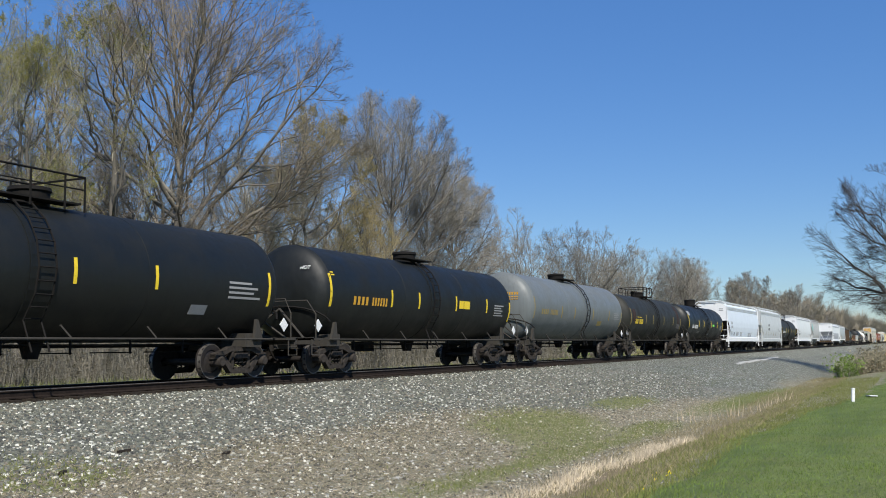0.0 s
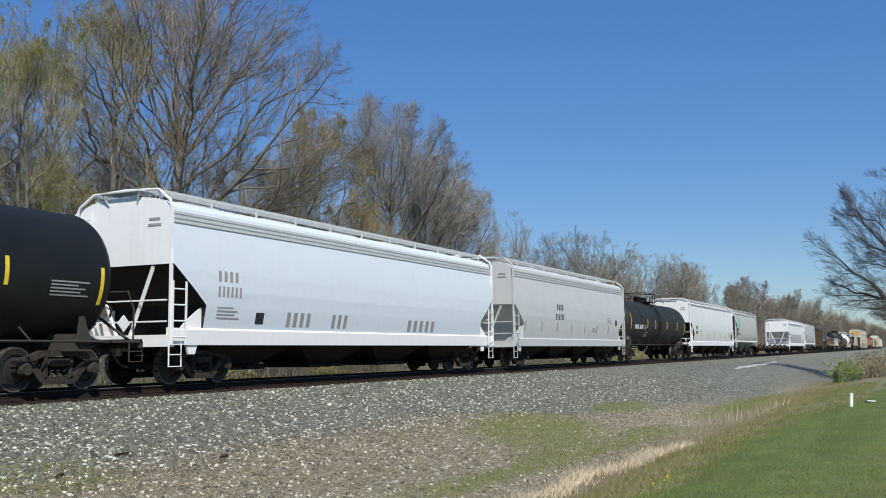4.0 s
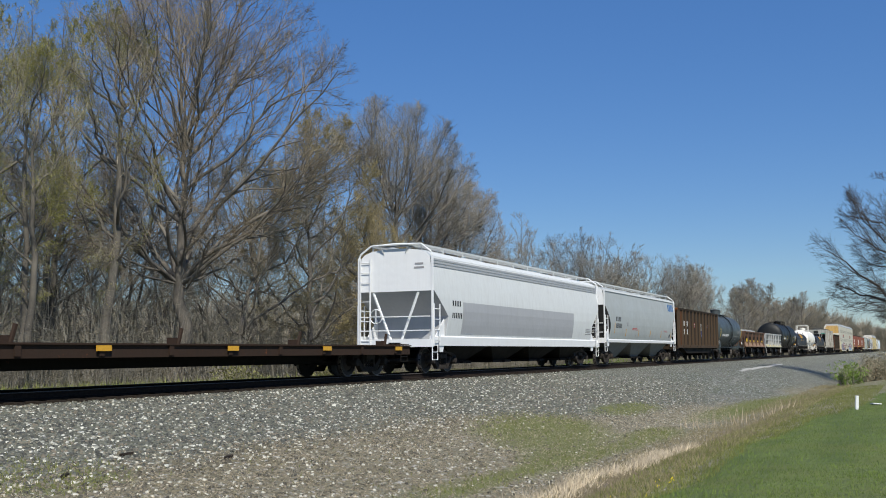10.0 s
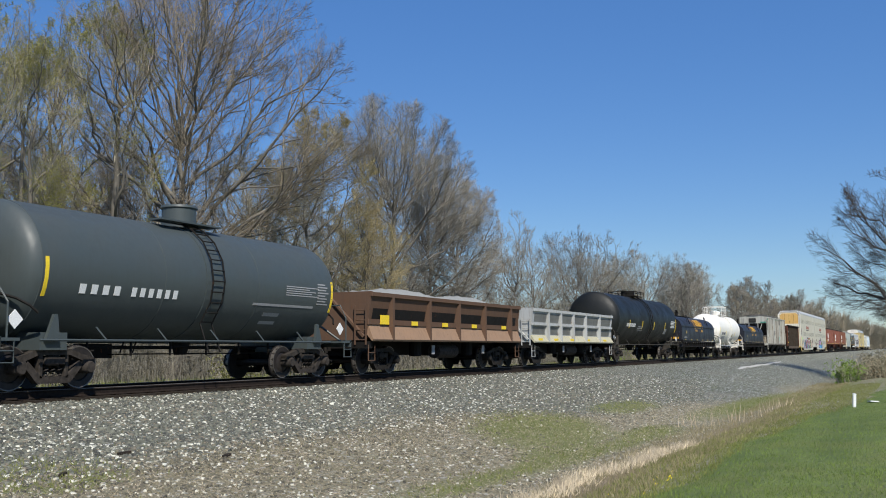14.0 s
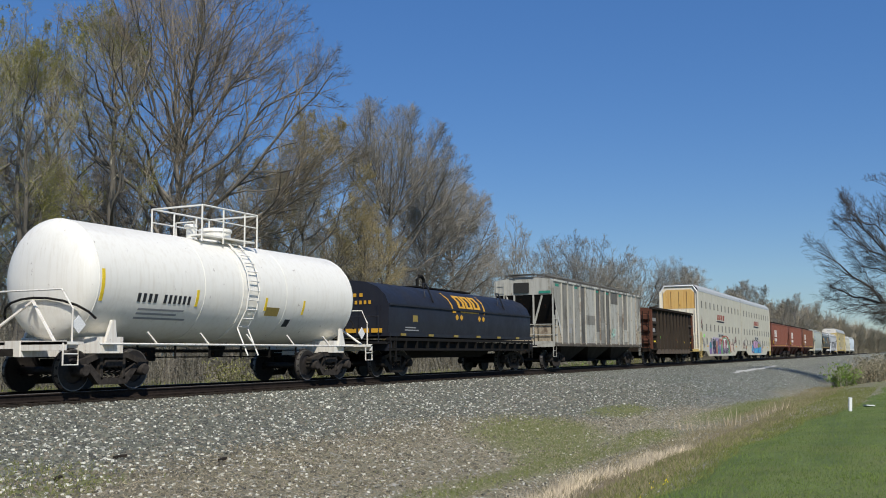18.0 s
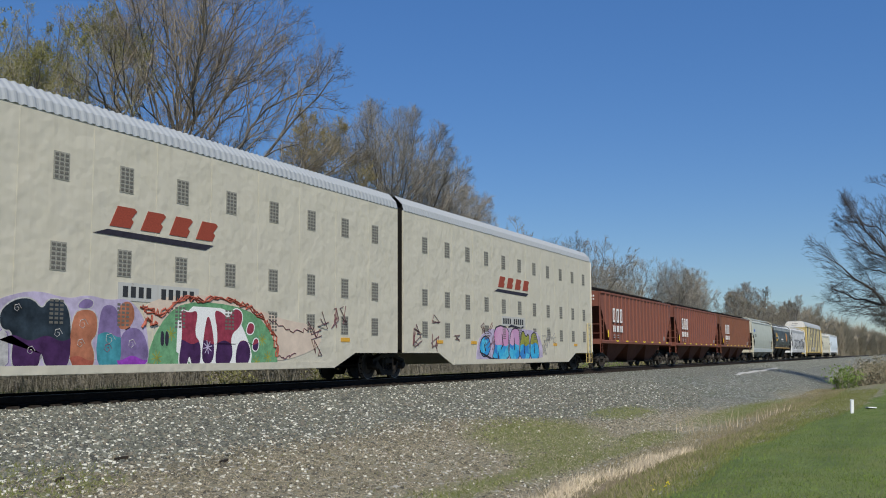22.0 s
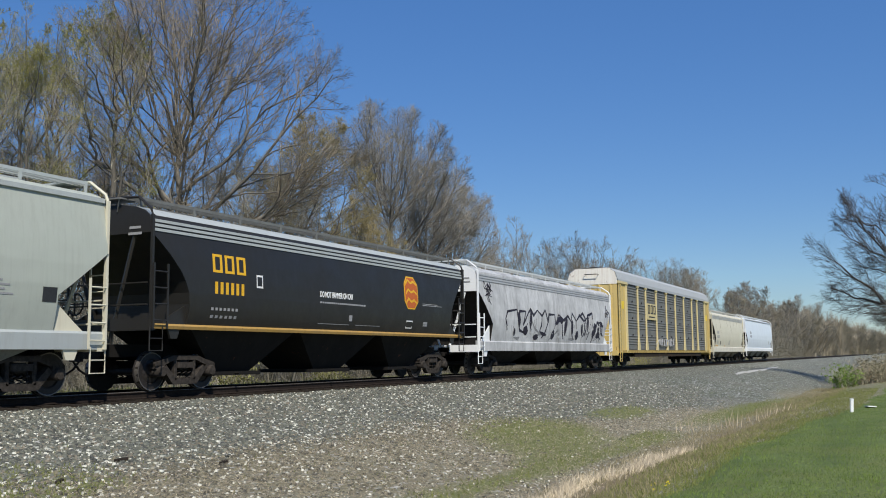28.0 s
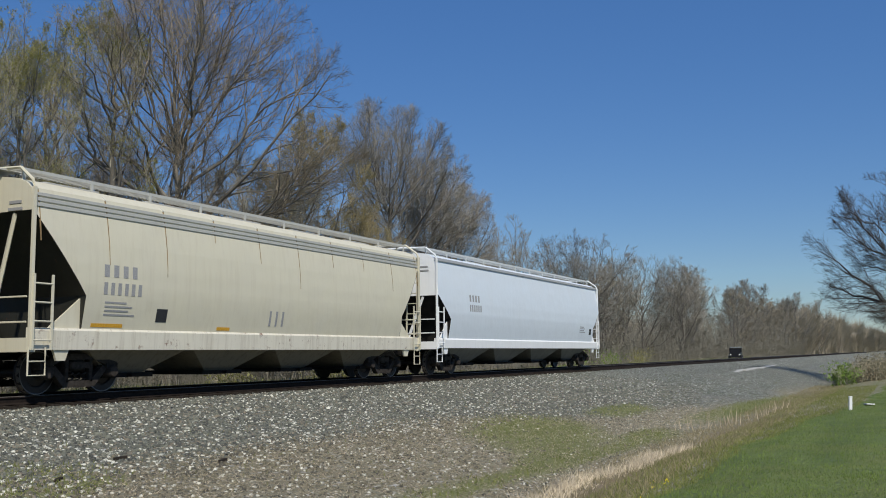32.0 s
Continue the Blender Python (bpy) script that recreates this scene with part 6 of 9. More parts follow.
def tank_cars():
    tank_car("matt black tank car with yellow reflectors", -285.2, -270.95, 1.49, 2.44, "black", [(x, 2.15, 2.7) for x in (-6.8, -3.2, 0.2, 2.6)] + [(6.9, 1.9, 2.8)],
             [("lettering", "mark_grey", [("rows", 5.2, 6.5, 2.05, 2.55, 4)]), ("stencil_box", "mark_grey", [("patch", 3.9, 4.5, 1.62, 1.85)])], ladder_x=-0.6)
    car = tank_car("matt black tank car with faded amber lettering", -268.1, -254.0, 1.475, 2.45, "black", five(7.04),
             [("reporting_mark", "mark_amber", [("bars", -5.74, -4.75, 2.10, 2.36, 4), ("bars", -4.6, -3.56, 2.10, 2.36, 6)]), ("data_panel", "mark_grey", [("rows", 5.35, 6.3, 2.0, 2.5, 5)]),
              ("sticker", "mark_yellow", [("patch", 1.95, 2.9, 2.2, 2.5)]), ("end_mark", "mark_yellow", [("rows", -6.95, -6.75, 2.95, 3.1, 2)])], "flat", ladder_x=-0.1)
    part("end_lettering", lettering("HOT", 0.17, "mark_white"), "", car, "white warning word", at=pose(-7.47, -0.62, 3.12, 90, 0, -90) @ pose(0, 0, 0, -28, 0, 0))
    car = tank_car("grey tank car with yellow strips", -251.3, -236.9, 1.58, 2.58, "tank_grey", five(7.15),
             [("reporting_mark", "mark_olive", [("bars", -6.21, -5.2, 2.22, 2.46, 4, 0.5), ("bars", -5.0, -3.9, 2.22, 2.46, 6, 0.5)]), ("sticker", "mark_olive", [("patch", 2.7, 3.4, 1.8, 2.05)]),
              ("data_panel", "mark_grey", [("rows", 5.6, 6.7, 2.2, 2.6, 4)])], "flat", ladder_x=0.65, ticks_tone="mark_olive")
    head_lettering(car, 7.2, 1.58, 2.58, "mark_amber")
    car = tank_car("brownish-black tank car with bright yellow lettering", -234.5, -220.5, 1.48, 2.46, "black_brown", five(6.85),
             [("reporting_mark", "mark_yellow", [("bars", -5.88, -5.1, 2.06, 2.34, 4), ("bars", -4.9, -3.95, 2.06, 2.34, 6)]), ("small_print", "mark_yellow", [("rows", -5.5, -4.4, 2.45, 2.52, 1)]),
              ("repaint_patch", "patch_dull", [("patch", -6.45, -5.75, 2.2, 2.95)]), ("end_patch", "patch_dull", [("patch", 5.7, 6.3, 1.9, 3.5)]), ("data_panel", "mark_grey", [("rows", 5.6, 6.6, 1.9, 2.2, 4)])], "rails", ladder_x=-0.2, ticks_tone="mark_olive")
    head_lettering(car, 7.0, 1.48, 2.46, "mark_yellow")
    tank_car("black tank car with white lettering and yellow strips", -217.6, -203.2, 1.46, 2.42, "black", five(7.1),
             [("reporting_mark", "mark_white", [("bars", -5.8, -5.15, 1.98, 2.24, 3), ("bars", -5.0, -3.7, 1.98, 2.24, 6)]), ("small_print", "mark_grey", [("rows", -3.6, -2.6, 1.62, 1.8, 3), ("rows", 0.6, 1.8, 1.5, 1.62, 2)]),
              ("sticker", "mark_lime", [("patch", 2.3, 3.05, 2.2, 2.36)]), ("data_panel", "mark_grey", [("rows", 5.7, 6.7, 1.95, 2.3, 5)]), ("ghost_emblem", "mark_grey", [("patch", -7.0, -6.2, 2.95, 3.3)])], "housing", ladder_x=0.1)
    tank_car("black tank car with white lettering and amber strips", -160.4, -144.9, 1.49, 2.44, "black_brown", five(7.7),
             [("reporting_mark", "mark_white", [("bars", -6.72, -5.75, 2.03, 2.29, 4), ("bars", -5.6, -4.67, 2.03, 2.29, 5)]), ("stencil_box", "mark_grey", [("patch", -4.35, -4.05, 2.0, 2.28)]),
              ("sticker", "mark_grey", [("patch", -4.0, -3.2, 1.55, 1.85)])], "rails", ladder_x=-0.4)
    tank_car("slate-grey tank car with white lettering", -22.5, -11.9, 1.46, 2.5, "tank_teal", [(-5.2, 1.9, 2.7), (5.3, 1.9, 2.8)],
             [("reporting_mark", "mark_white", [("bars", -4.3, -3.0, 2.0, 2.2, 4), ("bars", -2.8, -1.2, 2.0, 2.2, 6)]), ("slogan", "mark_grey", [("rows", 1.6, 4.4, 1.98, 2.12, 1)]), ("data_panel", "mark_grey", [("rows", 3.0, 4.6, 2.3, 2.6, 5), ("rows", 4.55, 5.1, 2.1, 2.75, 8)]),
              ("stencil_box", "mark_grey", [("patch", 2.2, 2.9, 1.5, 1.8)])], "housing", "tank_teal", inset=0.7)
    tank_car("large black tank car with small white lettering", 18.7, 33.3, 1.56, 2.58, "black", [(x, 2.0, 2.5) for x in (-5, -2, 1, 4)] + [(7.2, 1.9, 2.8)],
             [("reporting_mark", "mark_white", [("bars", -5.6, -3.6, 2.1, 2.3, 9)]), ("small_print", "mark_grey", [("rows", -3.0, -1.8, 1.9, 2.2, 3)]), ("data_panel", "mark_white", [("rows", 5.6, 6.9, 2.2, 2.7, 5)]),
              ("stencil_box", "mark_grey", [("patch", 4.0, 4.6, 1.75, 2.1)])], "low")
    tank_car("white tank car with rusty saddles and high platform rails", 51.5, 61.9, 1.37, 2.45, "tank_white", [(-5.1, 1.95, 2.65), (-2.0, 1.95, 2.35), (0.8, 1.95, 2.3), (2.6, 1.9, 2.3)],
             [("reporting_mark", "mark_dark", [("bars", -4.01, -3.3, 1.98, 2.18, 4), ("bars", -3.15, -2.16, 1.98, 2.18, 6)]), ("small_print", "mark_grey", [("rows", -3.9, -2.2, 1.6, 1.9, 3)]), ("sticker", "mark_olive", [("patch", 0.85, 1.45, 1.82, 2.05)]),
              ("stencil_box", "mark_dark", [("patch", 1.9, 2.15, 1.55, 1.75)])], "tall", "rusty_white", 0.1, 0.75)


tank_cars()


# ---- covered hoppers ----
def hopper_car(label, x0, x1, tone, eave=4.25, sill=(1.32, 0.97), end_z=2.9, cut=1.7, outlets=3, band="", stripe="", flat=False, ribs=0, marks=(), ticks=(), ticks_tone="mark_amber",
               end_tone="", slope_tone="", walk_tone="light", gear=1.75, roof_tone="", scallop=False, belly="steel", peak=0.30, roof_cover=""):
    car, half = rail_car("covered_hopper_car", label, x0, x1, gear)
    zs = sill[1] + 0.02
    if flat:
        sec = [(1.50, zs), (1.53, sill[0]), (1.53, (sill[0] + eave) / 2), (1.53, eave), (1.40, eave + 0.06), (0.8, eave + peak * 0.7), (0, eave + peak)]
    else:
        sec = [(1.40, zs), (1.47, sill[0]), (1.565, 1.85), (1.605, 2.3), (1.60, 2.75), (1.565, 3.2), (1.50, 3.65), (1.41, eave), (1.27, eave + 0.12), (1.0, eave + peak * 0.72), (0.55, eave + peak * 0.93), (0, eave + peak)]
    zz, ww = [z for _, z in sec], [w for w, _ in sec]
    low_z = zs if flat else (2.05 if end_z > 2.85 else 1.92)      # foot of the end slope on the side

    def hw(z):
        return float(np.interp(z, zz, ww))

    def inset(z):
        if z >= end_z:
            return 0.06
        t = min(1.0, (end_z - z) / (end_z - low_z))
        return 0.06 + cut * (math.sin(t * math.pi / 2) if scallop else t)

    fine_z = [low_z + (end_z - low_z) * k / 6 for k in range(6)]
    rows_z = sorted(set(zz + [end_z, end_z - 0.001] + fine_z))
    b, n = Build(), len(rows_z)
    verts = []
    for z in rows_z:
        i, w = half - inset(z), hw(z)
        verts += [(-i, -w, z), (i, -w, z), (i, w, z), (-i, w, z)]
    faces = []
    for k in range(n - 1):
        p, q = k * 4, k * 4 + 4
        faces += [(p, p + 1, q + 1, q), (p + 1, p + 2, q + 2, q + 1), (p + 2, p + 3, q + 3, q + 2), (p + 3, p, q, q + 3)]
    faces.append((0, 3, 2, 1))
    b.add(verts, faces)
    body = part("body", b, tone, car, smooth=True)
    if roof_cover:
        rim = [(w + 0.006, z + 0.004) for w, z in sec if z >= eave - 0.01]
        ring = rim + [(-w, z) for w, z in reversed(rim[:-1])]
        part("roof_sheet", Build().prism(ring + [(-rim[0][0] + 0.1, eave - 0.02), (rim[0][0] - 0.1, eave - 0.02)], -half + 0.08, half - 0.08, "x"), roof_cover, body, "galvanised roof sheet", smooth=True)
    # upper end sheet and end slope, a hair outside the shell
    e = end_tone or tone
    zt = eave + peak + 0.12
    edge_y = 1.5 if flat else 1.53
    for s in (-1, 1):
        x = s * (half - 0.05)
        rim = [(w, z) for w, z in sec if z > end_z]
        sheet = [(-hw(end_z), end_z), (hw(end_z), end_z)] + rim + [(-w, z) for w, z in reversed(rim[:-1])]
        part("end_sheet", Build().prism(sheet, x, x + s * 0.012, "x"), e, body)
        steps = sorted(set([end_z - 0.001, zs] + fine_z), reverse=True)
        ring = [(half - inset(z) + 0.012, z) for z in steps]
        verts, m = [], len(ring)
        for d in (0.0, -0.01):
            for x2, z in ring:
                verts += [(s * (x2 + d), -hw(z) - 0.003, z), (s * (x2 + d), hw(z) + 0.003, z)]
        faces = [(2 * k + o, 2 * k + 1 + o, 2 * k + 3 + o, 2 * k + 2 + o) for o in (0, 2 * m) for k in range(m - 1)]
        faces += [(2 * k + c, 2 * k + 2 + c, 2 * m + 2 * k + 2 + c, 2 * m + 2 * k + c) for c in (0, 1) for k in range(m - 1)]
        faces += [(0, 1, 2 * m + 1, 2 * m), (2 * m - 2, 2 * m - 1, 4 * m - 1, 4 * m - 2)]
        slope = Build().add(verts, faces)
        # near-black slope tones hold the shade of the car end in their colour
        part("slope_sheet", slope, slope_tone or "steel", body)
        for y in (-0.55, 0.55):
            part("slope_brace", Build().tube([(s * (half - 0.10), y * 1.7, end_z - 0.03), (s * (half - 0.14), y * 0.35, 1.12)], 0.05, 5), e, car)
        part("end_sill", Build().box(s * (half - 0.10), 0, sill[1] + 0.1, 0.2, 3.0, 0.28).box(s * (half - 0.9), 0, sill[1] + 0.05, 1.7, 2.6, 0.05), e, car)
        part("centre_sill", Build().box(s * (half - 1.5), 0, 0.95, 3.0, 0.5, 0.3), "steel", car)
        for y in (-1, 1):
            part("corner_post", Build().box(s * (half - 0.04), y * edge_y, (sill[1] + eave) / 2, 0.07, 0.06, eave - sill[1]), e, car)
            part("side_ladder", ladder(s * (half - 0.29), y * (edge_y + 0.05), sill[1], sill[1] + 1.5, 0.46, 4, r=0.02), e, car)
            if y * s < 0:
                part("end_ladder", ladder(s * (half + 0.02), y * 1.22, sill[1], eave, 0.42, 9, "y"), e, car)
            part("stirrup_step", step(s * (half - 0.22), y * edge_y, sill[1] + 0.05, 0.42, 0.55), e, car)
            if not flat:
                g = half - 0.06 - cut
                part("corner_gusset", Build().prism([(s * (g - 0.04), low_z - 0.02), (s * (g - 0.06), sill[0]), (s * (g + cut * 0.62), sill[0]), (s * (g + cut * 0.42), sill[0] + 0.20)], y * (hw(sill[0] + 0.1) - 0.10), y * (hw(sill[0] + 0.1) - 0.06), "y"), e, car)
                part("jacking_pad", Build().prism([(s * (half - 1.0), sill[1] - 0.22), (s * (half - 0.78), sill[1] - 0.22), (s * (half - 0.68), sill[1] + 0.02), (s * (half - 1.1), sill[1] + 0.02)], y * 1.40, y * 1.46, "y"), e, car)
                bend = Build().tube([(s * (half - 0.04), y * edge_y, eave - 0.05), (s * (half - 0.05), y * 1.46, eave + 0.14), (s * (half - 0.10), y * 1.05, zt + 0.02), (s * (half - 0.10), 0, zt + 0.06)], 0.035, 6)
                part("corner_handrail", bend, e, car)
        rail = Build()
        for z in (sill[1] + 0.55, sill[1] + 1.05):
            rail.tube([(s * (half + 0.0), -1.45, z), (s * (half + 0.0), 1.45, z)], 0.02, 5)
        part("end_handrail", rail, e, car)
        part("crossover_platform", Build().box(s * (half - 0.18), 0, zt, 0.58, 1.32, 0.035, 0.03), walk_tone, car)
        for y in (-1, 1):
            part("platform_brace", Build().tube([(s * (half + 0.08), y * 0.6, zt - 0.01), (s * (half - 0.02), y * 0.45, eave + peak * 0.4)], 0.02, 4), walk_tone, car)
        if not flat:
            for z, w in ((eave - 0.28, 0.34), (eave - 0.42, 0.40)):
                part("end_mark", Build().box(s * (half - 0.03), -1.0, z, 0.012, w, 0.06), "mark_grey", body)
        part("brake_wheel", Build().lathe([(0.0, 0.26), (0.03, 0.28), (0.06, 0.26), (0.03, 0.24), (0.0, 0.26)], "x", (s * (half + 0.06), 0.75, 2.05), 14, False).box(s * (half + 0.05), 0.75, 2.05, 0.03, 0.5, 0.03).box(s * (half + 0.05), 0.75, 2.05, 0.03, 0.03, 0.5), e, car) if s < 0 else None
    for y in (-1, 1):
        ww2 = hw(sill[0]) + 0.025
        part("side_sill", Build().prism([(y * (ww2 - 0.10), sill[1]), (y * ww2, sill[1]), (y * (ww2 + 0.02), sill[0] - 0.05), (y * (ww2 - 0.02), sill[0]), (y * (ww2 - 0.10), sill[0])], -half + 0.06, half - 0.06, "x"), stripe or tone, car)
        if band:
            for k in range(3):
                z = eave - 0.34 + 0.11 * k
                part("roof_rib", Build().box(0, y * (hw(z) + 0.012), z, 2 * half - 0.14, 0.04, 0.065, 0.01), band, car)
        else:
            part("eave_rail", Build().box(0, y * (hw(eave) + 0.02), eave, 2 * half - 0.1, 0.08, 0.10, 0.02), roof_tone or tone, car)
        # running board of grating on posts along the roof edge
        board = Build().box(0, y * 1.00, zt, 2 * half - 0.3, 0.035, 0.07).box(0, y * 0.52, zt, 2 * half - 0.3, 0.03, 0.05)
        for k in range(int(2 * half / 0.12)):
            board.box(-half + 0.2 + k * 0.12, y * 0.76, zt, 0.05, 0.46, 0.028)
        part("running_board", board, walk_tone, car)
        for k in range(int(2 * half / 1.75) + 1):
            x = -half + 0.2 + k * (2 * half - 0.4) / int(2 * half / 1.75)
            foot = Build().box(x, y * 1.01, (eave + zt) / 2 + 0.06, 0.07, 0.03, zt - eave - 0.08)
            part("board_bracket", foot.tube([(x, y * 1.01, eave + 0.16), (x, y * 1.26, eave + 0.10), (x, y * (hw(eave) + 0.01), eave - 0.02)], 0.02, 4), walk_tone, car)
    for k in range(max(1, ribs)):
        if not ribs:
            break
        x = -half + cut * 0.55 + k * (2 * half - cut * 1.1) / (ribs - 1)
        lo = sill[0] if abs(x) < half - cut else max(sill[0], end_z - (abs(x) - (half - cut)) / cut * (zs - end_z) * -1)
        d = half - 0.06 - abs(x)
        lo = sill[0] if d > cut else end_z - (d / cut) * (end_z - zs) + 0.04
        lo = max(lo, sill[0])
        for y in (-1, 1):
            part("rib", Build().prism([(x - 0.06, y * 1.52), (x + 0.06, y * 1.52), (x + 0.035, y * 1.60), (x - 0.035, y * 1.60)], lo, eave - 0.03, "z"), tone, body)
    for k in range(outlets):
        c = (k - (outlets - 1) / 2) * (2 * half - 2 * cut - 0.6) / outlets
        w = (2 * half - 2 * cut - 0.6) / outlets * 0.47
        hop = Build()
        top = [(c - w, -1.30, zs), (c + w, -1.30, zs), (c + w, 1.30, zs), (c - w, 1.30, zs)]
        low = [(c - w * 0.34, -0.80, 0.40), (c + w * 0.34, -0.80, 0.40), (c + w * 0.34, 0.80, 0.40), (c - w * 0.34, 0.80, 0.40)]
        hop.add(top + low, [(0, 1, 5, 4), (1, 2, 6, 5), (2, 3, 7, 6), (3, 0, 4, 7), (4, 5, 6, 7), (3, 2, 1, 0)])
        # shade under the car is put into the belly colour
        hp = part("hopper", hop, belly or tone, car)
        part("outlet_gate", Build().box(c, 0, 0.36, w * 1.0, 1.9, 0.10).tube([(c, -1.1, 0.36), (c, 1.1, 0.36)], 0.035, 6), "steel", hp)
    for k in range(5):
        part("roof_hatch", Build().box((k - 2) * 2 * half / 5.4, 0, eave + peak + 0.05, 1.6, 0.6, 0.12, 0.05), walk_tone, car)
    for x, z0, z1 in ticks:
        part("reflector", decal(Build(), hw, x - 0.04, x + 0.04, z0, z1), ticks_tone, car, "amber reflective strip")
    for name, tone2, items in marks:
        paint_marks(car, name, tone2, items, hw)
    return car, half, hw


def hopper_ticks(half, n, z=1.62):
    return [(-half + 1.3 + k * (2 * half - 2.6) / (n - 1), z, z + 0.42) for k in range(n)]


def small_marks(x, z, tone="mark_grey"):
    return [("small_print", tone, [("rows", x, x + 0.9, z, z + 0.35, 4)]), ("stencil_box", "mark_dark", [("patch", x + 1.6, x + 1.95, z - 0.1, z + 0.2)])]


def reporting(x0, x1, z, tone="mark_dark", h=0.26):
    return [("reporting_mark", tone, [("bars", x0, x1 - 0.12, z + 0.38, z + 0.38 + h, 4)]), ("car_number", tone, [("bars", x0, x1, z, z + h, 6)])]


def covered_hoppers():
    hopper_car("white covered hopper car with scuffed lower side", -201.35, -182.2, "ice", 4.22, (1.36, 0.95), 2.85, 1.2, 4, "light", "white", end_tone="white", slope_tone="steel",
               marks=reporting(-7.9, -6.9, 2.15, "mark_grey") + small_marks(-7.9, 1.6) + [("scrawl", "mark_grey", [("bars", -4.9, -3.6, 1.45, 1.85, 4), ("bars", -2.6, -1.6, 1.45, 1.85, 3), ("bars", 2.2, 4.4, 1.42, 1.8, 5)])])
    hopper_car("light grey covered hopper car with amber strips", -179.9, -162.2, "light", 4.36, (1.30, 0.93), 2.75, 1.15, 4, "light", "light", end_tone="light", ticks=hopper_ticks(8.85, 8), ticks_tone="mark_olive",
               marks=[("reporting_mark", "mark_dark", [("bars", -3.3, -2.3, 2.66, 2.95, 4)]), ("car_number", "mark_dark", [("bars", -3.5, -2.2, 2.2, 2.48, 6)])] + small_marks(5.1, 2.2) + [("warning_label", "mark_grey", [("rows", 2.4, 3.2, 1.7, 1.95, 2)]), ("sill_print", "mark_grey", [("bars", -1.6, -0.2, 1.05, 1.15, 8), ("rows", 2.0, 2.6, 1.0, 1.22, 3)])], slope_tone="light")
    # the shadow under the eave is painted as this car's grey eave rail
    hopper_car("chalky white covered hopper car with amber strips", -143.25, -124.0, "chalk", 4.20, (1.34, 0.98), 2.77, 1.25, 4, "", "white", end_tone="white", ticks=hopper_ticks(9.6, 7), ticks_tone="mark_olive", roof_tone="patch_grey",
               marks=reporting(-7.76, -6.87, 1.90) + [("stencil_box", "mark_grey", [("patch", -6.0, -5.75, 2.05, 2.3)])] + small_marks(7.0, 1.8))
    car, half, hw = hopper_car("dull grey covered hopper car with teal emblem", -122.4, -108.6, "warm_grey", 4.12, (1.48, 1.34), 3.85, 0.95, 3, "", "white", end_tone="light", ticks_tone="mark_olive", ticks=[(-5.9, 1.65, 2.3), (-3.4, 1.6, 1.95), (0.9, 1.6, 1.9), (3.9, 1.6, 1.85)], walk_tone="patch_grey", belly="panel_grey", scallop=True,
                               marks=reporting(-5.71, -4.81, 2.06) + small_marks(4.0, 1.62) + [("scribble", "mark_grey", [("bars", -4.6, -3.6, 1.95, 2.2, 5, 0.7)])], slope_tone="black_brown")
    at = skin(hw, 0.008)
    for k, bar in enumerate(([(-5.62, 2.72), (-5.30, 2.72), (-4.86, 3.72), (-4.92, 3.86), (-5.10, 3.86)], [(-4.98, 3.86), (-4.62, 3.86), (-4.42, 2.72), (-4.72, 2.72), (-4.84, 3.55)], [(-5.20, 2.72), (-5.00, 2.72), (-4.78, 3.30), (-4.82, 3.52)])):
        part("emblem_stripe", polygon(Build(), bar, nudge(at, 0.001 * k)), "mark_teal", car, "teal slanted emblem stripe")
    hopper_car("white covered hopper car with grey repainted panels", -78.3, -58.6, "chalk", 4.22, (1.34, 0.98), 2.95, 1.15, 4, "patch_grey", "white", end_tone="white", slope_tone="patch_grey",
               marks=[("repaint_patch", "patch_grey", [("patch", -7.4, 5.6, 1.42, 2.62)]), ("reporting_mark", "mark_dark", [("bars", -8.3, -7.5, 2.45, 2.65, 4), ("bars", -8.3, -7.4, 2.0, 2.2, 6)])] + small_marks(7.6, 1.6))
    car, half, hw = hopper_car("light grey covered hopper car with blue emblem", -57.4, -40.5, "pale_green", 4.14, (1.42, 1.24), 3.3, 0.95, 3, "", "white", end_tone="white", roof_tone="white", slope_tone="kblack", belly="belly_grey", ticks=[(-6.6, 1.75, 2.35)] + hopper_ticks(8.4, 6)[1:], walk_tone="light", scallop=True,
                               marks=reporting(-6.35, -5.15, 2.06) + [("notice", "mark_red", [("rows", -2.9, -1.6, 2.0, 2.15, 2), ("rows", 5.0, 6.0, 2.0, 2.12, 2)]), ("stencil_box", "mark_grey", [("patch", -4.1, -3.85, 2.2, 2.42)]), ("door_box", "mark_dark", [("patch", 6.5, 6.8, 1.65, 1.85)])])
    for k in range(4):
        block = polygon(Build(), [(6.55 + 0.42 * k, 3.45), (6.82 + 0.42 * k, 3.45), (6.98 + 0.42 * k, 3.92), (6.68 + 0.42 * k, 3.92)], skin(hw, 0.008))
        part("emblem_block", block, "mark_steelblue", car, "blue slanted emblem block")
    # boxy ribbed hoppers
    car, half, hw = hopper_car("weathered ribbed grey covered hopper car with peeling paint", 80.2, 96.7, "dirty", 4.28, (1.28, 1.10), 3.6, 1.25, 3, "", "peel_sill", flat=True, end_tone="peel_w", slope_tone="steel", walk_tone="peel_d", gear=1.6, peak=0.2)
    posts = (-7.1, -6.15, -5.2, -4.15, -3.25, -1.5, -0.65, 0.45, 1.35, 3.05, 4.05, 5.05, 6.05, 7.05)
    tones = "mlldwdmdwlmww"
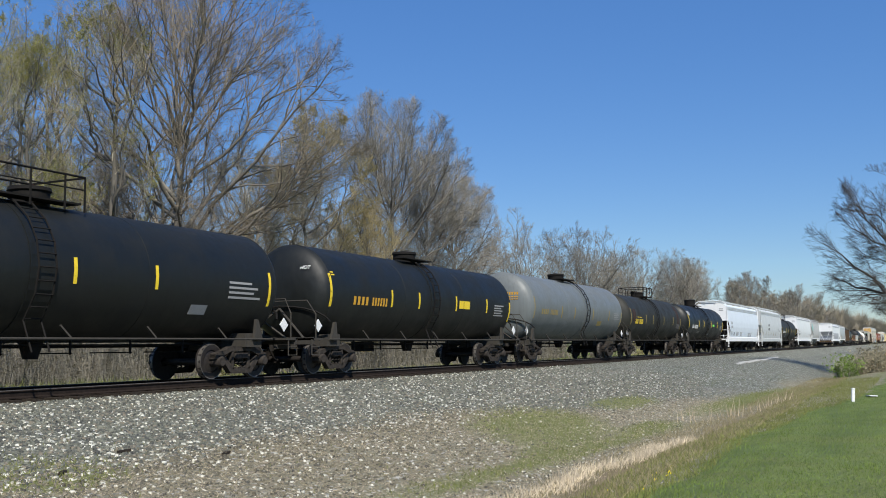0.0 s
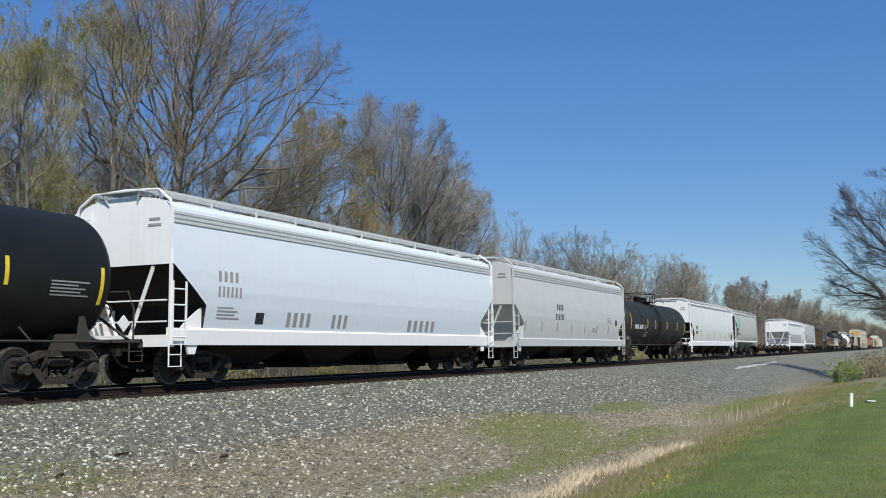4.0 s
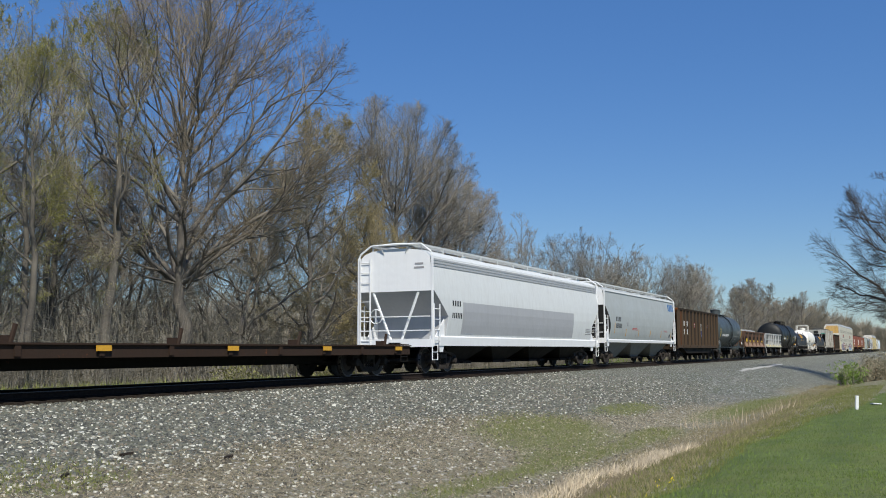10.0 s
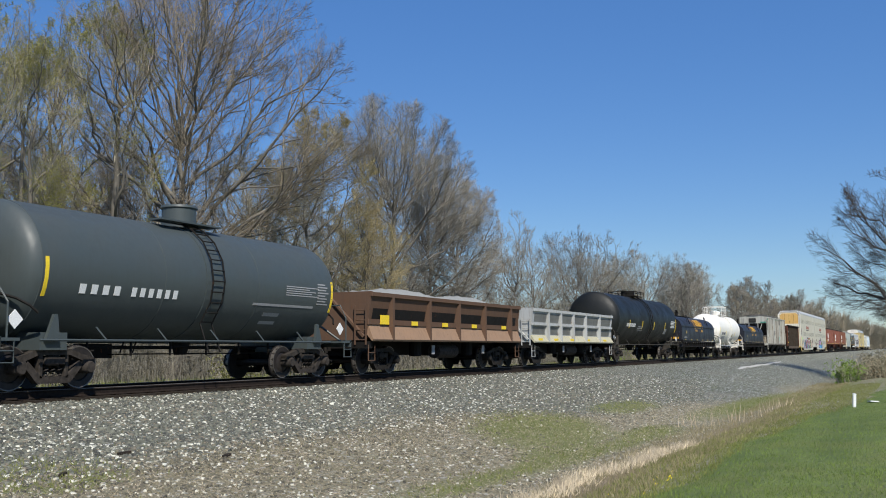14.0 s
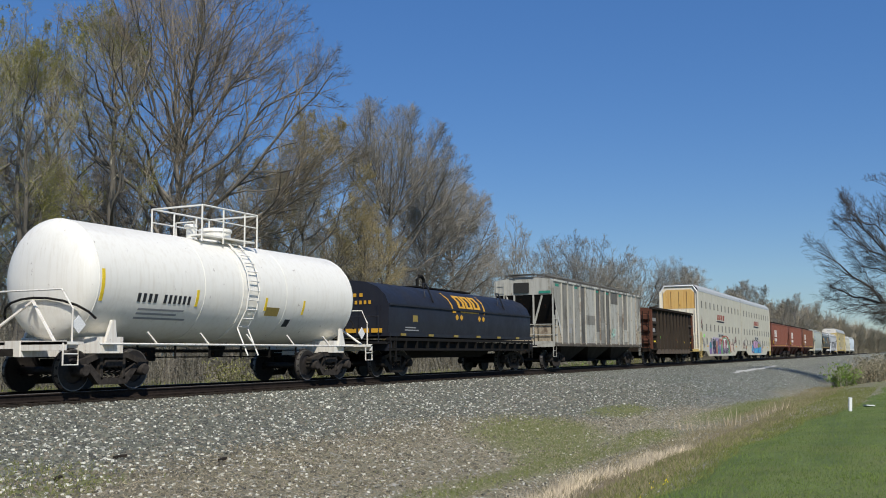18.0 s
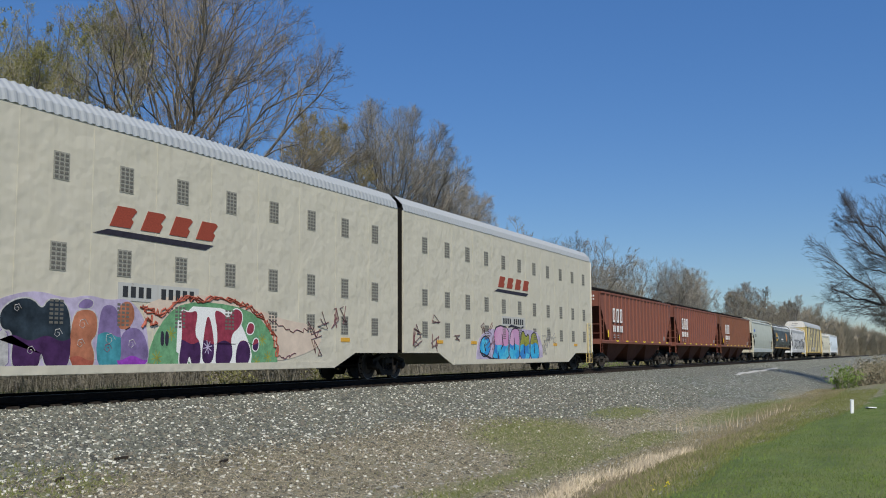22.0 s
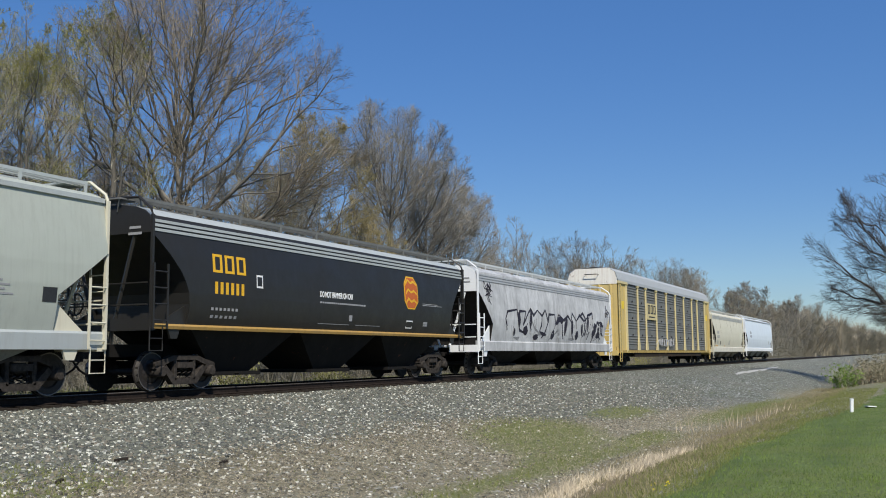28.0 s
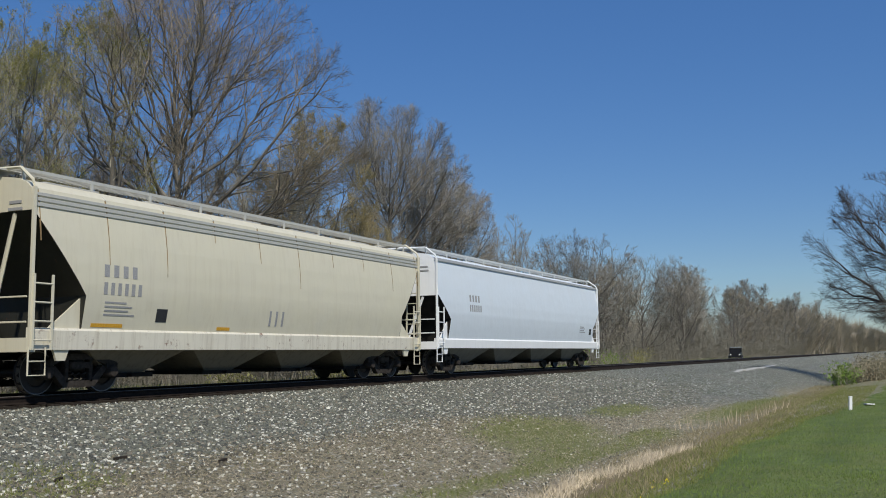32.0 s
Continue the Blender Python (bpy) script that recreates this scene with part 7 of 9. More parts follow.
    for y in (-1, 1):
        for k, (p, q) in enumerate(zip(posts, posts[1:])):
            panel = part("side_panel", Build().box((p + q) / 2, y * 1.537, 2.75, q - p - 0.10, 0.012, 2.94), "peel_" + tones[k], car, "weathered side panel")
            if k in (4, 5, 6, 8, 9, 10):
                lo, hi, t2 = {4: (2.25, 2.75, "m"), 5: (1.3, 1.9, "l"), 6: (2.0, 2.4, "l"), 8: (3.55, 4.2, "d"), 9: (2.3, 2.9, "m"), 10: (1.4, 2.1, "w")}[k]
                part("repaint_patch", Build().box((p + q) / 2, y * 1.542, (lo + hi) / 2, q - p - 0.12, 0.012, hi - lo), "peel_" + t2, panel)
            if k in (2, 5, 7, 9):
                part("green_tab", Build().box(p + 0.45, y * 1.545, 4.1, 0.45, 0.012, 0.09), "faded_teal", panel, "faded green tab")
        for x in posts:
            part("side_post", Build().prism([(x - 0.04, y * 1.52), (x + 0.04, y * 1.52), (x + 0.022, y * 1.60), (x - 0.022, y * 1.60)], 1.2, 4.25, "z"), "peel_post", car, "whitewashed rusty post")
        for s in (-1, 1):
            part("corner_panel", Build().prism([(s * 7.15, 2.1), (s * 8.2, 3.55), (s * 8.2, 4.2), (s * 7.15, 4.2)], y * 1.531, y * 1.543, "y"), "peel_l", car)
            part("lower_gusset", Build().box(s * 7.65, y * 1.50, 1.62, 0.95, 0.04, 0.95), "peel_beige", car, "stained beige lower panel")
            part("corner_brace", Build().box(s * 7.8, y * 1.52, 2.1, 0.06, 0.06, 1.9), "peel_w", car)
    for s in (-1, 1):
        for k in range(4):
            part("end_panel", Build().box(s * (half - 0.09), -1.05 + 0.7 * k, 1.62, 0.03, 0.64, 0.95), "peel_beige", car, "stained beige end panel")
        for y in (-0.5, 0.5):
            part("end_post", Build().box(s * (half - 0.06), y, 2.6, 0.07, 0.07, 2.2), "peel_w", car)
        part("end_hatch", Build().box(s * (half + 0.0), 0.1, 3.95, 0.05, 0.8, 0.5, 0.02), "void", car, "dark mesh hatch")
        part("name_panel", Build().box(s * (half - 0.02), -1.1, 3.72, 0.03, 0.6, 0.12), "faded_teal", car)
    part("name_panel", polygon(Build(), [(-7.95, 4.0), (-7.45, 4.0), (-7.45, 4.14), (-7.95, 4.14)], -1.548), "faded_teal", car, "faded green name panel")
    for x, z, n in ((-6.05, 2.35, 1), (-5.85, 2.35, 1), (-5.65, 2.35, 1), (-5.45, 2.35, 1), (-5.98, 1.9, 1), (-5.78, 1.9, 1), (-5.55, 1.9, 1), (-5.1, 1.9, 1), (-4.9, 1.9, 1)):
        part("reporting_mark", Build().box(x, -1.546, z, 0.12, 0.01, 0.26), "mark_grey", car)
    scrawl(car, 1.7, 2.6, 1.7, 2.1, 4, "teal_ghost", -1.55, 21, 0.013)
    for a, b, tone, text in ((159.6, 176.6, "oxide", "faded oxide-red ribbed covered hopper car with white lettering"), (178.0, 194.6, "oxide", "faded oxide-red ribbed covered hopper car with white lettering"),
                             (195.9, 213.0, "oxide_brown", "brown ribbed covered hopper car with white lettering")):
        car, half, hw = hopper_car(text, a, b, tone, 4.22, (1.58, 1.40), 3.45, 1.7, 3, "", tone, flat=True, ribs=19 if tone == "oxide" else 25, walk_tone="steel", slope_tone="oxide_shaded", belly="belly_brown", gear=1.6, peak=0.16)
        for x in (-6.24, -5.48, -4.76):
            part("railway_mark", hollow(Build(), x, 2.61, 0.41, 0.80, 0.085, -1.612), "mark_white", car)
        for k in range(6):
            x = -6.24 + (0, 0.28, 0.74, 1.04, 1.50, 1.80)[k]
            part("car_number", polygon(Build(), [(x, 2.06), (x + 0.15, 2.06), (x + 0.15, 2.42), (x, 2.42)], -1.612), "mark_white", car)
        for x, z, w, h in ((-6.2, 1.72, 0.3, 0.06), (-6.2, 1.85, 0.3, 0.06), (-5.4, 1.72, 0.34, 0.05), (-5.4, 1.85, 0.3, 0.05), (5.9, 1.7, 0.3, 0.25)):
            part("small_print", polygon(Build(), [(x, z), (x + w, z), (x + w, z + h), (x, z + h)], -1.612), "mark_grey", car)
        for k in range(4):
            part("end_mark", Build().box(-half + 0.03, -1.15 + 0.13 * k, 4.02, 0.014, 0.08, 0.10), "mark_white", car)
            part("end_mark", Build().box(-half + 0.03, -1.15 + 0.13 * k, 3.84, 0.014, 0.07, 0.08), "mark_white", car)
        for k in range(7):
            part("reflector", Build().box(-5.3 + k * 2.05, -1.57, 1.55, 0.42, 0.03, 0.09), "mark_yellow", car, "yellow reflective strip")
        part("end_strip", Build().box(-7.1, -1.56, 1.95, 0.12, 0.03, 0.4), "mark_yellow", car)
    hopper_car("pale greenish-grey covered hopper car", 214.6, 230.5, "grey_green", 4.16, (1.34, 0.96), 3.0, 1.3, 3, "", "pale_green", end_tone="cream", slope_tone="steel", belly="belly_grey", walk_tone="pale_green", roof_tone="pale_green",
               marks=[("emblem", "mark_blue", [("patch", -6.6, -5.9, 3.1, 3.4)]), ("car_number", "mark_dark", [("bars", -6.6, -5.3, 2.6, 2.85, 5)])] + small_marks(4.6, 2.0) + [("reflector_row", "mark_yellow", [("patch", 5.2, 7.2, 1.1, 1.2)])])
    car, half, hw = hopper_car("glossy black covered hopper car with amber lettering and stripe", 231.8, 248.75, "kblack", 4.06, (1.56, 1.44), 3.65, 1.22, 3, "pale_green", "stripe_amber", slope_tone="kblack", walk_tone="panel_grey", end_tone="kblack", roof_cover="pale_green", scallop=True,
                               marks=[("car_number", "mark_gold", [("bars", -6.3, -5.05, 2.34, 2.64, 6, 0.5)]), ("small_print", "mark_grey", [("bars", -6.4, -5.3, 1.93, 2.0, 7), ("bars", -6.4, -5.3, 1.74, 1.81, 6), ("rows", 4.9, 6.4, 2.52, 2.62, 2), ("bars", -1.6, 1.0, 2.32, 2.37, 22, 0.3), ("rows", -1.6, 0.1, 1.72, 1.76, 1), ("rows", 0.5, 2.0, 1.72, 1.76, 1), ("patch", 0.05, 0.22, 1.84, 2.02), ("patch", 5.0, 5.3, 1.8, 1.95)])])
    name, at = Build(), skin(hw, 0.008)
    for k in range(3):
        hollow(name, -6.37 + 0.47 * k, 2.87, 0.36, 0.46, 0.085, at)
    part("railway_mark", name, "mark_gold", car, "golden block mark")
    for x, z, w, h in ((-4.62, 2.58, 0.27, 0.34), (3.75, 1.70, 0.45, 0.27)):
        part("stencil_box", hollow(Build(), x, z, w, h, 0.03, at), "mark_white", car)
    octagon = [(3.58, 2.62), (3.80, 2.36), (4.30, 2.36), (4.56, 2.62), (4.56, 3.22), (4.30, 3.48), (3.80, 3.48), (3.58, 3.22)]
    part("emblem_rim", polygon(Build(), octagon, at), "mark_gold", car)
    part("emblem_field", polygon(Build(), grown(octagon, -0.05), nudge(at, 0.004)), "mark_orange", car, "orange-red eight-sided emblem")
    for k, z in enumerate((2.52, 2.84, 3.16)):
        wave_band = [(3.68, z), (3.85, z + 0.16), (4.05, z + 0.06), (4.25, z + 0.12), (4.46, z + 0.02), (4.46, z + 0.09), (4.25, z + 0.20), (4.05, z + 0.13), (3.85, z + 0.24), (3.68, z + 0.10)]
        part("emblem_band", polygon(Build(), wave_band, nudge(at, 0.008)), "mark_gold", car)
    notice = lettering("DO NOT HAMMER ON CAR", 0.235, "mark_white", 0.006)
    part("notice", notice, "", car, "white warning words", at=pose(-1.62, -1.613, 2.5, 90, 0, 0) @ Matrix.Diagonal((0.62, 1, 1, 1)))
    car, half, hw = hopper_car("streaked grey-white covered hopper car covered in black graffiti", 250.1, 268.8, "patchy", 4.14, (1.36, 0.95), 3.33, 1.35, 3, "patch_grey", "patchy", end_tone="white", slope_tone="steel", walk_tone="light")
    at = skin(hw, 0.006)
    outline = [(-6.43, 2.00), (-6.60, 2.31), (-6.38, 2.62), (-5.30, 2.74), (-5.14, 2.25), (-4.98, 2.68), (-4.25, 2.70), (-4.53, 2.10), (-3.92, 2.66), (-3.62, 2.80), (-3.27, 2.55), (-2.78, 2.80), (-2.17, 2.56),
               (-1.72, 2.86), (-1.36, 2.30), (-1.22, 2.66), (-0.42, 2.68), (-0.30, 2.20), (0.17, 2.70), (0.90, 2.44), (1.54, 2.68), (2.02, 2.42), (2.22, 2.84), (2.85, 2.46), (3.42, 2.78), (4.12, 2.50), (4.62, 2.66), (5.36, 2.68), (5.70, 2.20), (6.85, 2.40), (7.55, 2.30)]
    part("graffiti_outline", stroke(Build(), outline, (0.13, 0.06, 0.11, 0.07, 0.15), at), "spray_d", car, "jagged black sprayed outline")
    inner = ([(-6.50, 2.05), (-6.38, 1.85)], [(-5.14, 2.25), (-4.95, 1.85), (-4.40, 1.75), (-4.05, 2.15)], [(-3.62, 2.80), (-3.75, 2.2), (-3.55, 1.85)], [(-3.45, 2.25), (-3.05, 1.95), (-2.50, 1.78)], [(-2.17, 2.56), (-2.25, 2.1), (-2.45, 1.85)], [(-1.36, 2.30), (-1.75, 1.75), (-2.10, 1.55)],
             [(-0.30, 2.20), (-0.85, 1.60), (-1.05, 1.48)], [(0.62, 2.40), (0.75, 1.85), (0.95, 1.55)], [(2.05, 2.40), (2.15, 1.90), (2.45, 1.55)], [(2.85, 2.46), (2.95, 2.1)], [(4.12, 2.50), (4.25, 2.1), (4.05, 1.70)], [(5.36, 2.66), (5.05, 2.0), (4.75, 1.55)], [(5.70, 2.20), (6.25, 1.80), (6.10, 1.50), (5.60, 1.62), (5.72, 1.95)], [(6.9, 2.35), (6.6, 1.8), (7.1, 1.6)])
    for k, line in enumerate(inner):
        part("graffiti_stroke", stroke(Build(), line, (0.05, 0.12, 0.07), nudge(at, 0.001)), "spray_d" if k % 3 else "spray_ash", car)
    for k, shape in enumerate(([(-5.20, 2.62), (-4.98, 2.66), (-4.85, 2.2), (-5.02, 1.9), (-5.2, 2.2)], [(-3.72, 2.72), (-3.50, 2.66), (-3.45, 2.25), (-3.62, 1.92)], [(-0.28, 2.25), (0.15, 2.66), (0.85, 2.42), (0.62, 2.22), (0.25, 2.38), (-0.05, 2.18)], [(1.02, 2.40), (1.50, 2.62), (1.40, 2.1), (1.12, 1.6), (0.98, 1.95)], [(2.05, 2.38), (2.30, 2.55), (2.40, 2.0), (2.30, 1.7), (2.12, 1.95)],
                               [(-5.58, 1.98), (-5.40, 1.80), (-5.48, 1.55), (-5.66, 1.70)], [(5.45, 1.98), (5.85, 2.12), (5.92, 1.72), (5.62, 1.58)], [(4.62, 2.60), (5.0, 2.62), (4.9, 2.3), (4.72, 2.0)], [(-2.60, 1.86), (-1.95, 1.62), (-1.4, 1.68), (-1.9, 1.82)], [(-4.6, 1.95), (-4.1, 2.1), (-3.9, 1.75), (-4.3, 1.6)], [(-3.3, 1.62), (-2.7, 1.75), (-2.5, 1.50), (-3.0, 1.42)], [(-0.9, 1.75), (-0.5, 2.0), (-0.35, 1.6), (-0.8, 1.45)], [(2.7, 1.75), (3.1, 2.05), (3.3, 1.65), (2.95, 1.45)], [(3.6, 2.2), (3.9, 2.4), (3.95, 1.8), (3.7, 1.7)], [(6.4, 2.2), (6.8, 2.25), (6.7, 1.8)], [(-1.35, 1.28), (-0.4, 1.20), (-0.6, 1.10), (-1.5, 1.16)], [(-4.7, 1.25), (-3.6, 1.3), (-3.4, 1.12), (-4.4, 1.05)], [(3.2, 1.24), (4.4, 1.28), (4.9, 1.12), (3.6, 1.10)])):
        part("graffiti_fill", polygon(Build(), softened(shape, 1), nudge(at, 0.002)), "spray_d", car)
    # the last letter: white faces with heavy black shade
    for face in ([(4.95, 2.68), (5.52, 2.84), (5.58, 2.35), (5.25, 1.85), (4.98, 2.0)], [(5.62, 1.45), (6.48, 2.44), (6.66, 2.38), (5.85, 1.42)], [(6.75, 2.45), (6.95, 2.4), (7.12, 1.85), (6.95, 1.85)]):
        part("graffiti_face", polygon(Build(), face, nudge(at, 0.003)), "faded_white", car)
    for shade in ([(5.75, 1.80), (5.86, 2.42), (6.08, 2.46), (6.32, 2.16), (5.98, 1.74)], [(6.18, 1.70), (6.60, 2.10), (7.02, 1.78), (6.60, 1.60)], [(4.62, 2.80), (4.86, 2.84), (4.92, 2.25), (4.70, 1.86), (4.74, 2.3)]):
        part("graffiti_fill", polygon(Build(), softened(shade, 1), nudge(at, 0.005)), "spray_d", car)
    for line in ([(3.5, 2.75), (3.95, 2.9), (4.4, 2.6), (4.5, 2.1), (4.25, 1.75)], [(4.70, 2.82), (5.10, 2.86), (5.60, 2.96), (5.64, 2.66)], [(6.70, 2.50), (6.98, 2.46), (7.14, 1.90), (7.5, 1.78)], [(7.05, 2.52), (7.3, 2.45), (7.36, 1.9)], [(5.55, 1.42), (6.45, 2.50), (6.72, 2.38)]):
        part("graffiti_stroke", stroke(Build(), line, (0.07, 0.14, 0.10), nudge(at, 0.006)), "spray_d", car)
    gen = random.Random(4)
    for k in range(16):
        x, z = -5.4 + k * 0.78 + gen.uniform(-0.2, 0.2), gen.uniform(1.5, 1.8)
        part("graffiti_haze", stroke(Build(), [(x, z), (x + gen.uniform(0.3, 0.7), z + gen.uniform(-0.12, 0.35)), (x + gen.uniform(0.6, 1.1), z + gen.uniform(-0.1, 0.2))], (0.04, 0.16, 0.05), nudge(at, -0.001)), "spray_mist" if k % 3 else "spray_ash", car)
    for k in range(20):
        x, z = gen.uniform(-6.3, 7.2), gen.uniform(1.9, 2.4)
        part("paint_drip", stroke(Build(), [(x, z), (x + gen.uniform(-0.02, 0.02), z - gen.uniform(0.2, 0.5))], (0.035, 0.012), nudge(at, 0.001)), "spray_ash", car)
    scrawl(car, -8.5, -8.15, 3.1, 3.55, 6, "spray_d", skin(hw, 0.008), 6, 0.014)
    scrawl(car, 8.2, 8.6, 3.0, 3.3, 3, "spray_d", skin(hw, 0.008), 7, 0.016)
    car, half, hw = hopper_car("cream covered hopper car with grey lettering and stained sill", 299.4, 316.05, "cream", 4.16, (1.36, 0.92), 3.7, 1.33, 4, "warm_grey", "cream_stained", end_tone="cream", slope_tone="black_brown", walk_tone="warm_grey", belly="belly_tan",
               marks=reporting(-6.46, -5.24, 2.1, "mark_grey") + small_marks(-6.4, 1.65) + [("scrawl", "mark_grey", [("bars", -0.5, 0.35, 1.55, 1.95, 3, 0.7)]), ("sill_print", "mark_grey", [("bars", -5.6, -4.0, 1.1, 1.2, 8), ("patch", -3.8, -3.4, 1.1, 1.24), ("patch", 3.4, 3.8, 1.08, 1.24)]),
                                                                                                ("reflector_row", "mark_amber", [("patch", -6.7, -5.8, 1.40, 1.48), ("patch", -2.6, -2.1, 1.40, 1.48)])])
    gen = random.Random(9)
    for k in range(10):
        x = -half + 0.2 + k * (2 * half - 0.4) / 9
        z = gen.uniform(2.6, 3.7)
        part("rust_streak", stroke(Build(), [(x, 4.12), (x + 0.01, 3.95), (x + gen.uniform(-0.02, 0.02), z)], (0.045, 0.03, 0.015), skin(hw, 0.005)), "stain_brown", car, "thin brown rust streak")
    hopper_car("bluish-white covered hopper car, last in the train", 317.4, 337.4, "ice", 4.24, (1.34, 0.98), 2.9, 1.05, 4, "", "white", end_tone="white", roof_tone="patch_grey", belly="panel_grey",
               marks=reporting(-7.2, -6.0, 2.4, "mark_grey") + small_marks(6.6, 1.8))


covered_hoppers()


# ---- open cars ----
def flat_car():
    car, half = rail_car("flat_car", "long empty brown flat car with yellow reflectors", -107.5, -79.9, 2.0, dark=True)
    part("deck", Build().box(0, 0, 0.95, 2 * half - 0.1, 2.85, 0.06), "flat_brown", car)
    for y in (-1.45, 1.45):
        part("side_sill", Build().box(0, y, 0.83, 2 * half, 0.08, 0.30).box(0, y * 1.02, 0.97, 2 * half, 0.14, 0.04), "flat_brown", car)
        for k in range(13):
            part("stake_pocket", Build().box(-half + 1.0 + k * 2.13, y * 1.03, 0.85, 0.14, 0.08, 0.26), "flat_brown", car)
    part("centre_sill", Build().prism([(-half + 2.4, 0.7), (-half + 4.2, 0.42), (half - 4.2, 0.42), (half - 2.4, 0.7), (half - 0.1, 0.9), (-half + 0.1, 0.9)], -0.35, 0.35, "y"), "steel", car)
    for k in range(7):
        x = -half + 0.9 + k * 4.3
        part("reflector", Build().box(x, -1.56, 0.88, 0.42, 0.02, 0.12), "mark_amber", car, "amber reflective strip")
    for x in (-10.6, -7.0, -2.2, 2.5, 7.4, 12.3):
        part("hitch", Build().box(x, -1.2, 1.05, 0.10, 0.3, 0.16).tube([(x, -1.35, 0.95), (x + 0.12, -1.35, 1.35)], 0.05, 5), "flat_brown", car)
    for s in (-1, 1):
        part("bridge_plate", Build().box(s * (half + 0.05), -0.9, 1.02, 0.6, 0.75, 0.03), "flat_brown", car)
        part("stirrup_step", step(s * (half - 0.4), -1.48, 0.75, 0.45, 0.3), "steel", car)
    for k in range(7):
        part("lettering", decal(Build(), lambda z: 1.49, -6.0 + 0.371 * k, -5.76 + 0.371 * k, 0.80, 0.92), "mark_grey", car)


def gondola():
    car, half = rail_car("gondola_car", "rusty brown high-side gondola car with white lettering", -39.25, -24.4, 1.5)
    top, low = 3.76, 1.0
    for y in (-1, 1):
        part("side_sheet", Build().prism([(y * 1.40, low), (y * 1.44, low), (y * 1.50, top), (y * 1.46, top)], -half + 0.05, half - 0.05, "x"), "rust_brown", car)
        part("top_chord", Build().box(0, y * 1.50, top, 2 * half, 0.16, 0.13, 0.02), "rust_brown", car)
        part("side_sill", Build().box(0, y * 1.47, low + 0.06, 2 * half, 0.16, 0.20, 0.02), "rust_tan", car)
        for x in (-7.33, -6.1, -5.06, -3.74, -2.51, -1.25, -0.02, 1.21, 2.47, 3.69, 4.86, 6.07, 7.3):
            part("side_post", Build().prism([(x - 0.10, y * 1.42), (x + 0.10, y * 1.42), (x + 0.065, y * 1.60), (x - 0.065, y * 1.60)], low + 0.1, top - 0.05, "z"), "rust_tan", car)
    for s in (-1, 1):
        part("end_sheet", Build().prism([(s * (half - 0.46), 2.75), (s * (half - 0.42), 2.75), (s * (half - 0.22), top), (s * (half - 0.26), top)], -1.46, 1.46, "y"), "rust_orange", car, "bare orange-rusted end sheet")
        part("end_beam", Build().box(s * (half - 0.30), 0, 2.70, 0.22, 2.9, 0.12), "rust_tan", car)
        # near-black slope: shadow below the end beam painted as its tone
        part("end_slope", Build().prism([(s * (half - 0.42), 2.7), (s * (half - 1.9), 1.0), (s * (half - 1.94), 1.05), (s * (half - 0.46), 2.75)], -1.40, 1.40, "y"), "steel", car)
        for y in (-1.47, 1.47):
            part("corner_post", Build().box(s * (half - 0.10), y, 2.35, 0.16, 0.12, 2.75, 0.02), "rust_tan", car)
        part("end_chord", Build().box(s * half, 0, top, 0.16, 3.0, 0.14), "rust_orange", car)
        for y in (-0.7, 0.7):
            part("end_post", Build().box(s * (half - 0.40), y, 1.8, 0.12, 0.12, 1.7), "rust_brown", car)
            part("diagonal_brace", Build().tube([(s * (half - 0.1), y * 1.9, 3.0), (s * (half - 0.9), y * 1.9, 1.1)], 0.06, 5), "rust_tan", car)
        part("end_sill", Build().box(s * (half - 0.15), 0, 0.98, 0.3, 2.9, 0.24), "rust_brown", car)
        part("end_ladder", ladder(s * (half + 0.04), -1.1, 1.0, 2.4, 0.4, 4, "y"), "steel", car)
    part("floor", Build().prism([(-half + 1.6, 1.0), (-half + 3.4, 0.55), (half - 3.4, 0.55), (half - 1.6, 1.0)], -1.36, 1.36, "y"), "steel", car)
    hw = lambda z: float(np.interp(z, [1.0, 3.76], [1.445, 1.505]))
    paint_marks(car, "reporting_mark", "mark_white", [("bars", -5.84, -5.1, 2.55, 2.93, 4, 0.6), ("bars", -4.8, -4.1, 2.55, 2.93, 4, 0.6)], hw)
    paint_marks(car, "car_number", "mark_white", [("bars", -5.95, -5.15, 1.95, 2.34, 5, 0.6), ("bars", -4.9, -4.1, 1.95, 2.34, 5, 0.6)], hw)
    part("rusted_panel", decal(Build(), hw, -7.25, -6.2, 1.15, 3.65, proud=0.004), "rust_mixed", car, "bare rusted panel")
    for x, k in ((-2.38, 1.0), (2.56, 0.9)):
        plate = part("notice", decal(Build(), hw, x, x + 0.66 * k, 2.50, 2.50 + 0.34 * k), "mark_red", car, "small red notice")
        for line, z in (("DO NOT", 2.69), ("HUMP", 2.54)):
            part("notice_words", lettering(line, 0.15 * k, "mark_white"), "", plate, at=pose(x + (0.06 if line == "DO NOT" else 0.13), -1.502, z, 90, 0, 0))
    part("sign", decal(Build(), hw, 0.20, 0.80, 2.27, 2.82), "mark_white", car, "white square sign")
    part("sign_emblem", polygon(Build(), [(0.5, 2.7), (0.66, 2.54), (0.5, 2.38), (0.34, 2.54)], -1.505), "mark_grey", car)
    part("sign", decal(Build(), hw, 0.18, 0.82, 1.78, 2.24), "mark_blue", car, "blue notice with white print")
    part("sign_print", rows(Build(), lambda z: hw(z) + 0.008, 0.26, 0.76, 1.86, 2.2, 3), "mark_white", car)
    for x in (-6.75, -3.15, 0.0, 3.0):
        part("reflector", decal(Build(), hw, x - 0.05, x + 0.05, 1.25 if x < -6 else 1.55, 2.2 if x < -6 else 2.0), "mark_amber", car, "amber reflective strip")


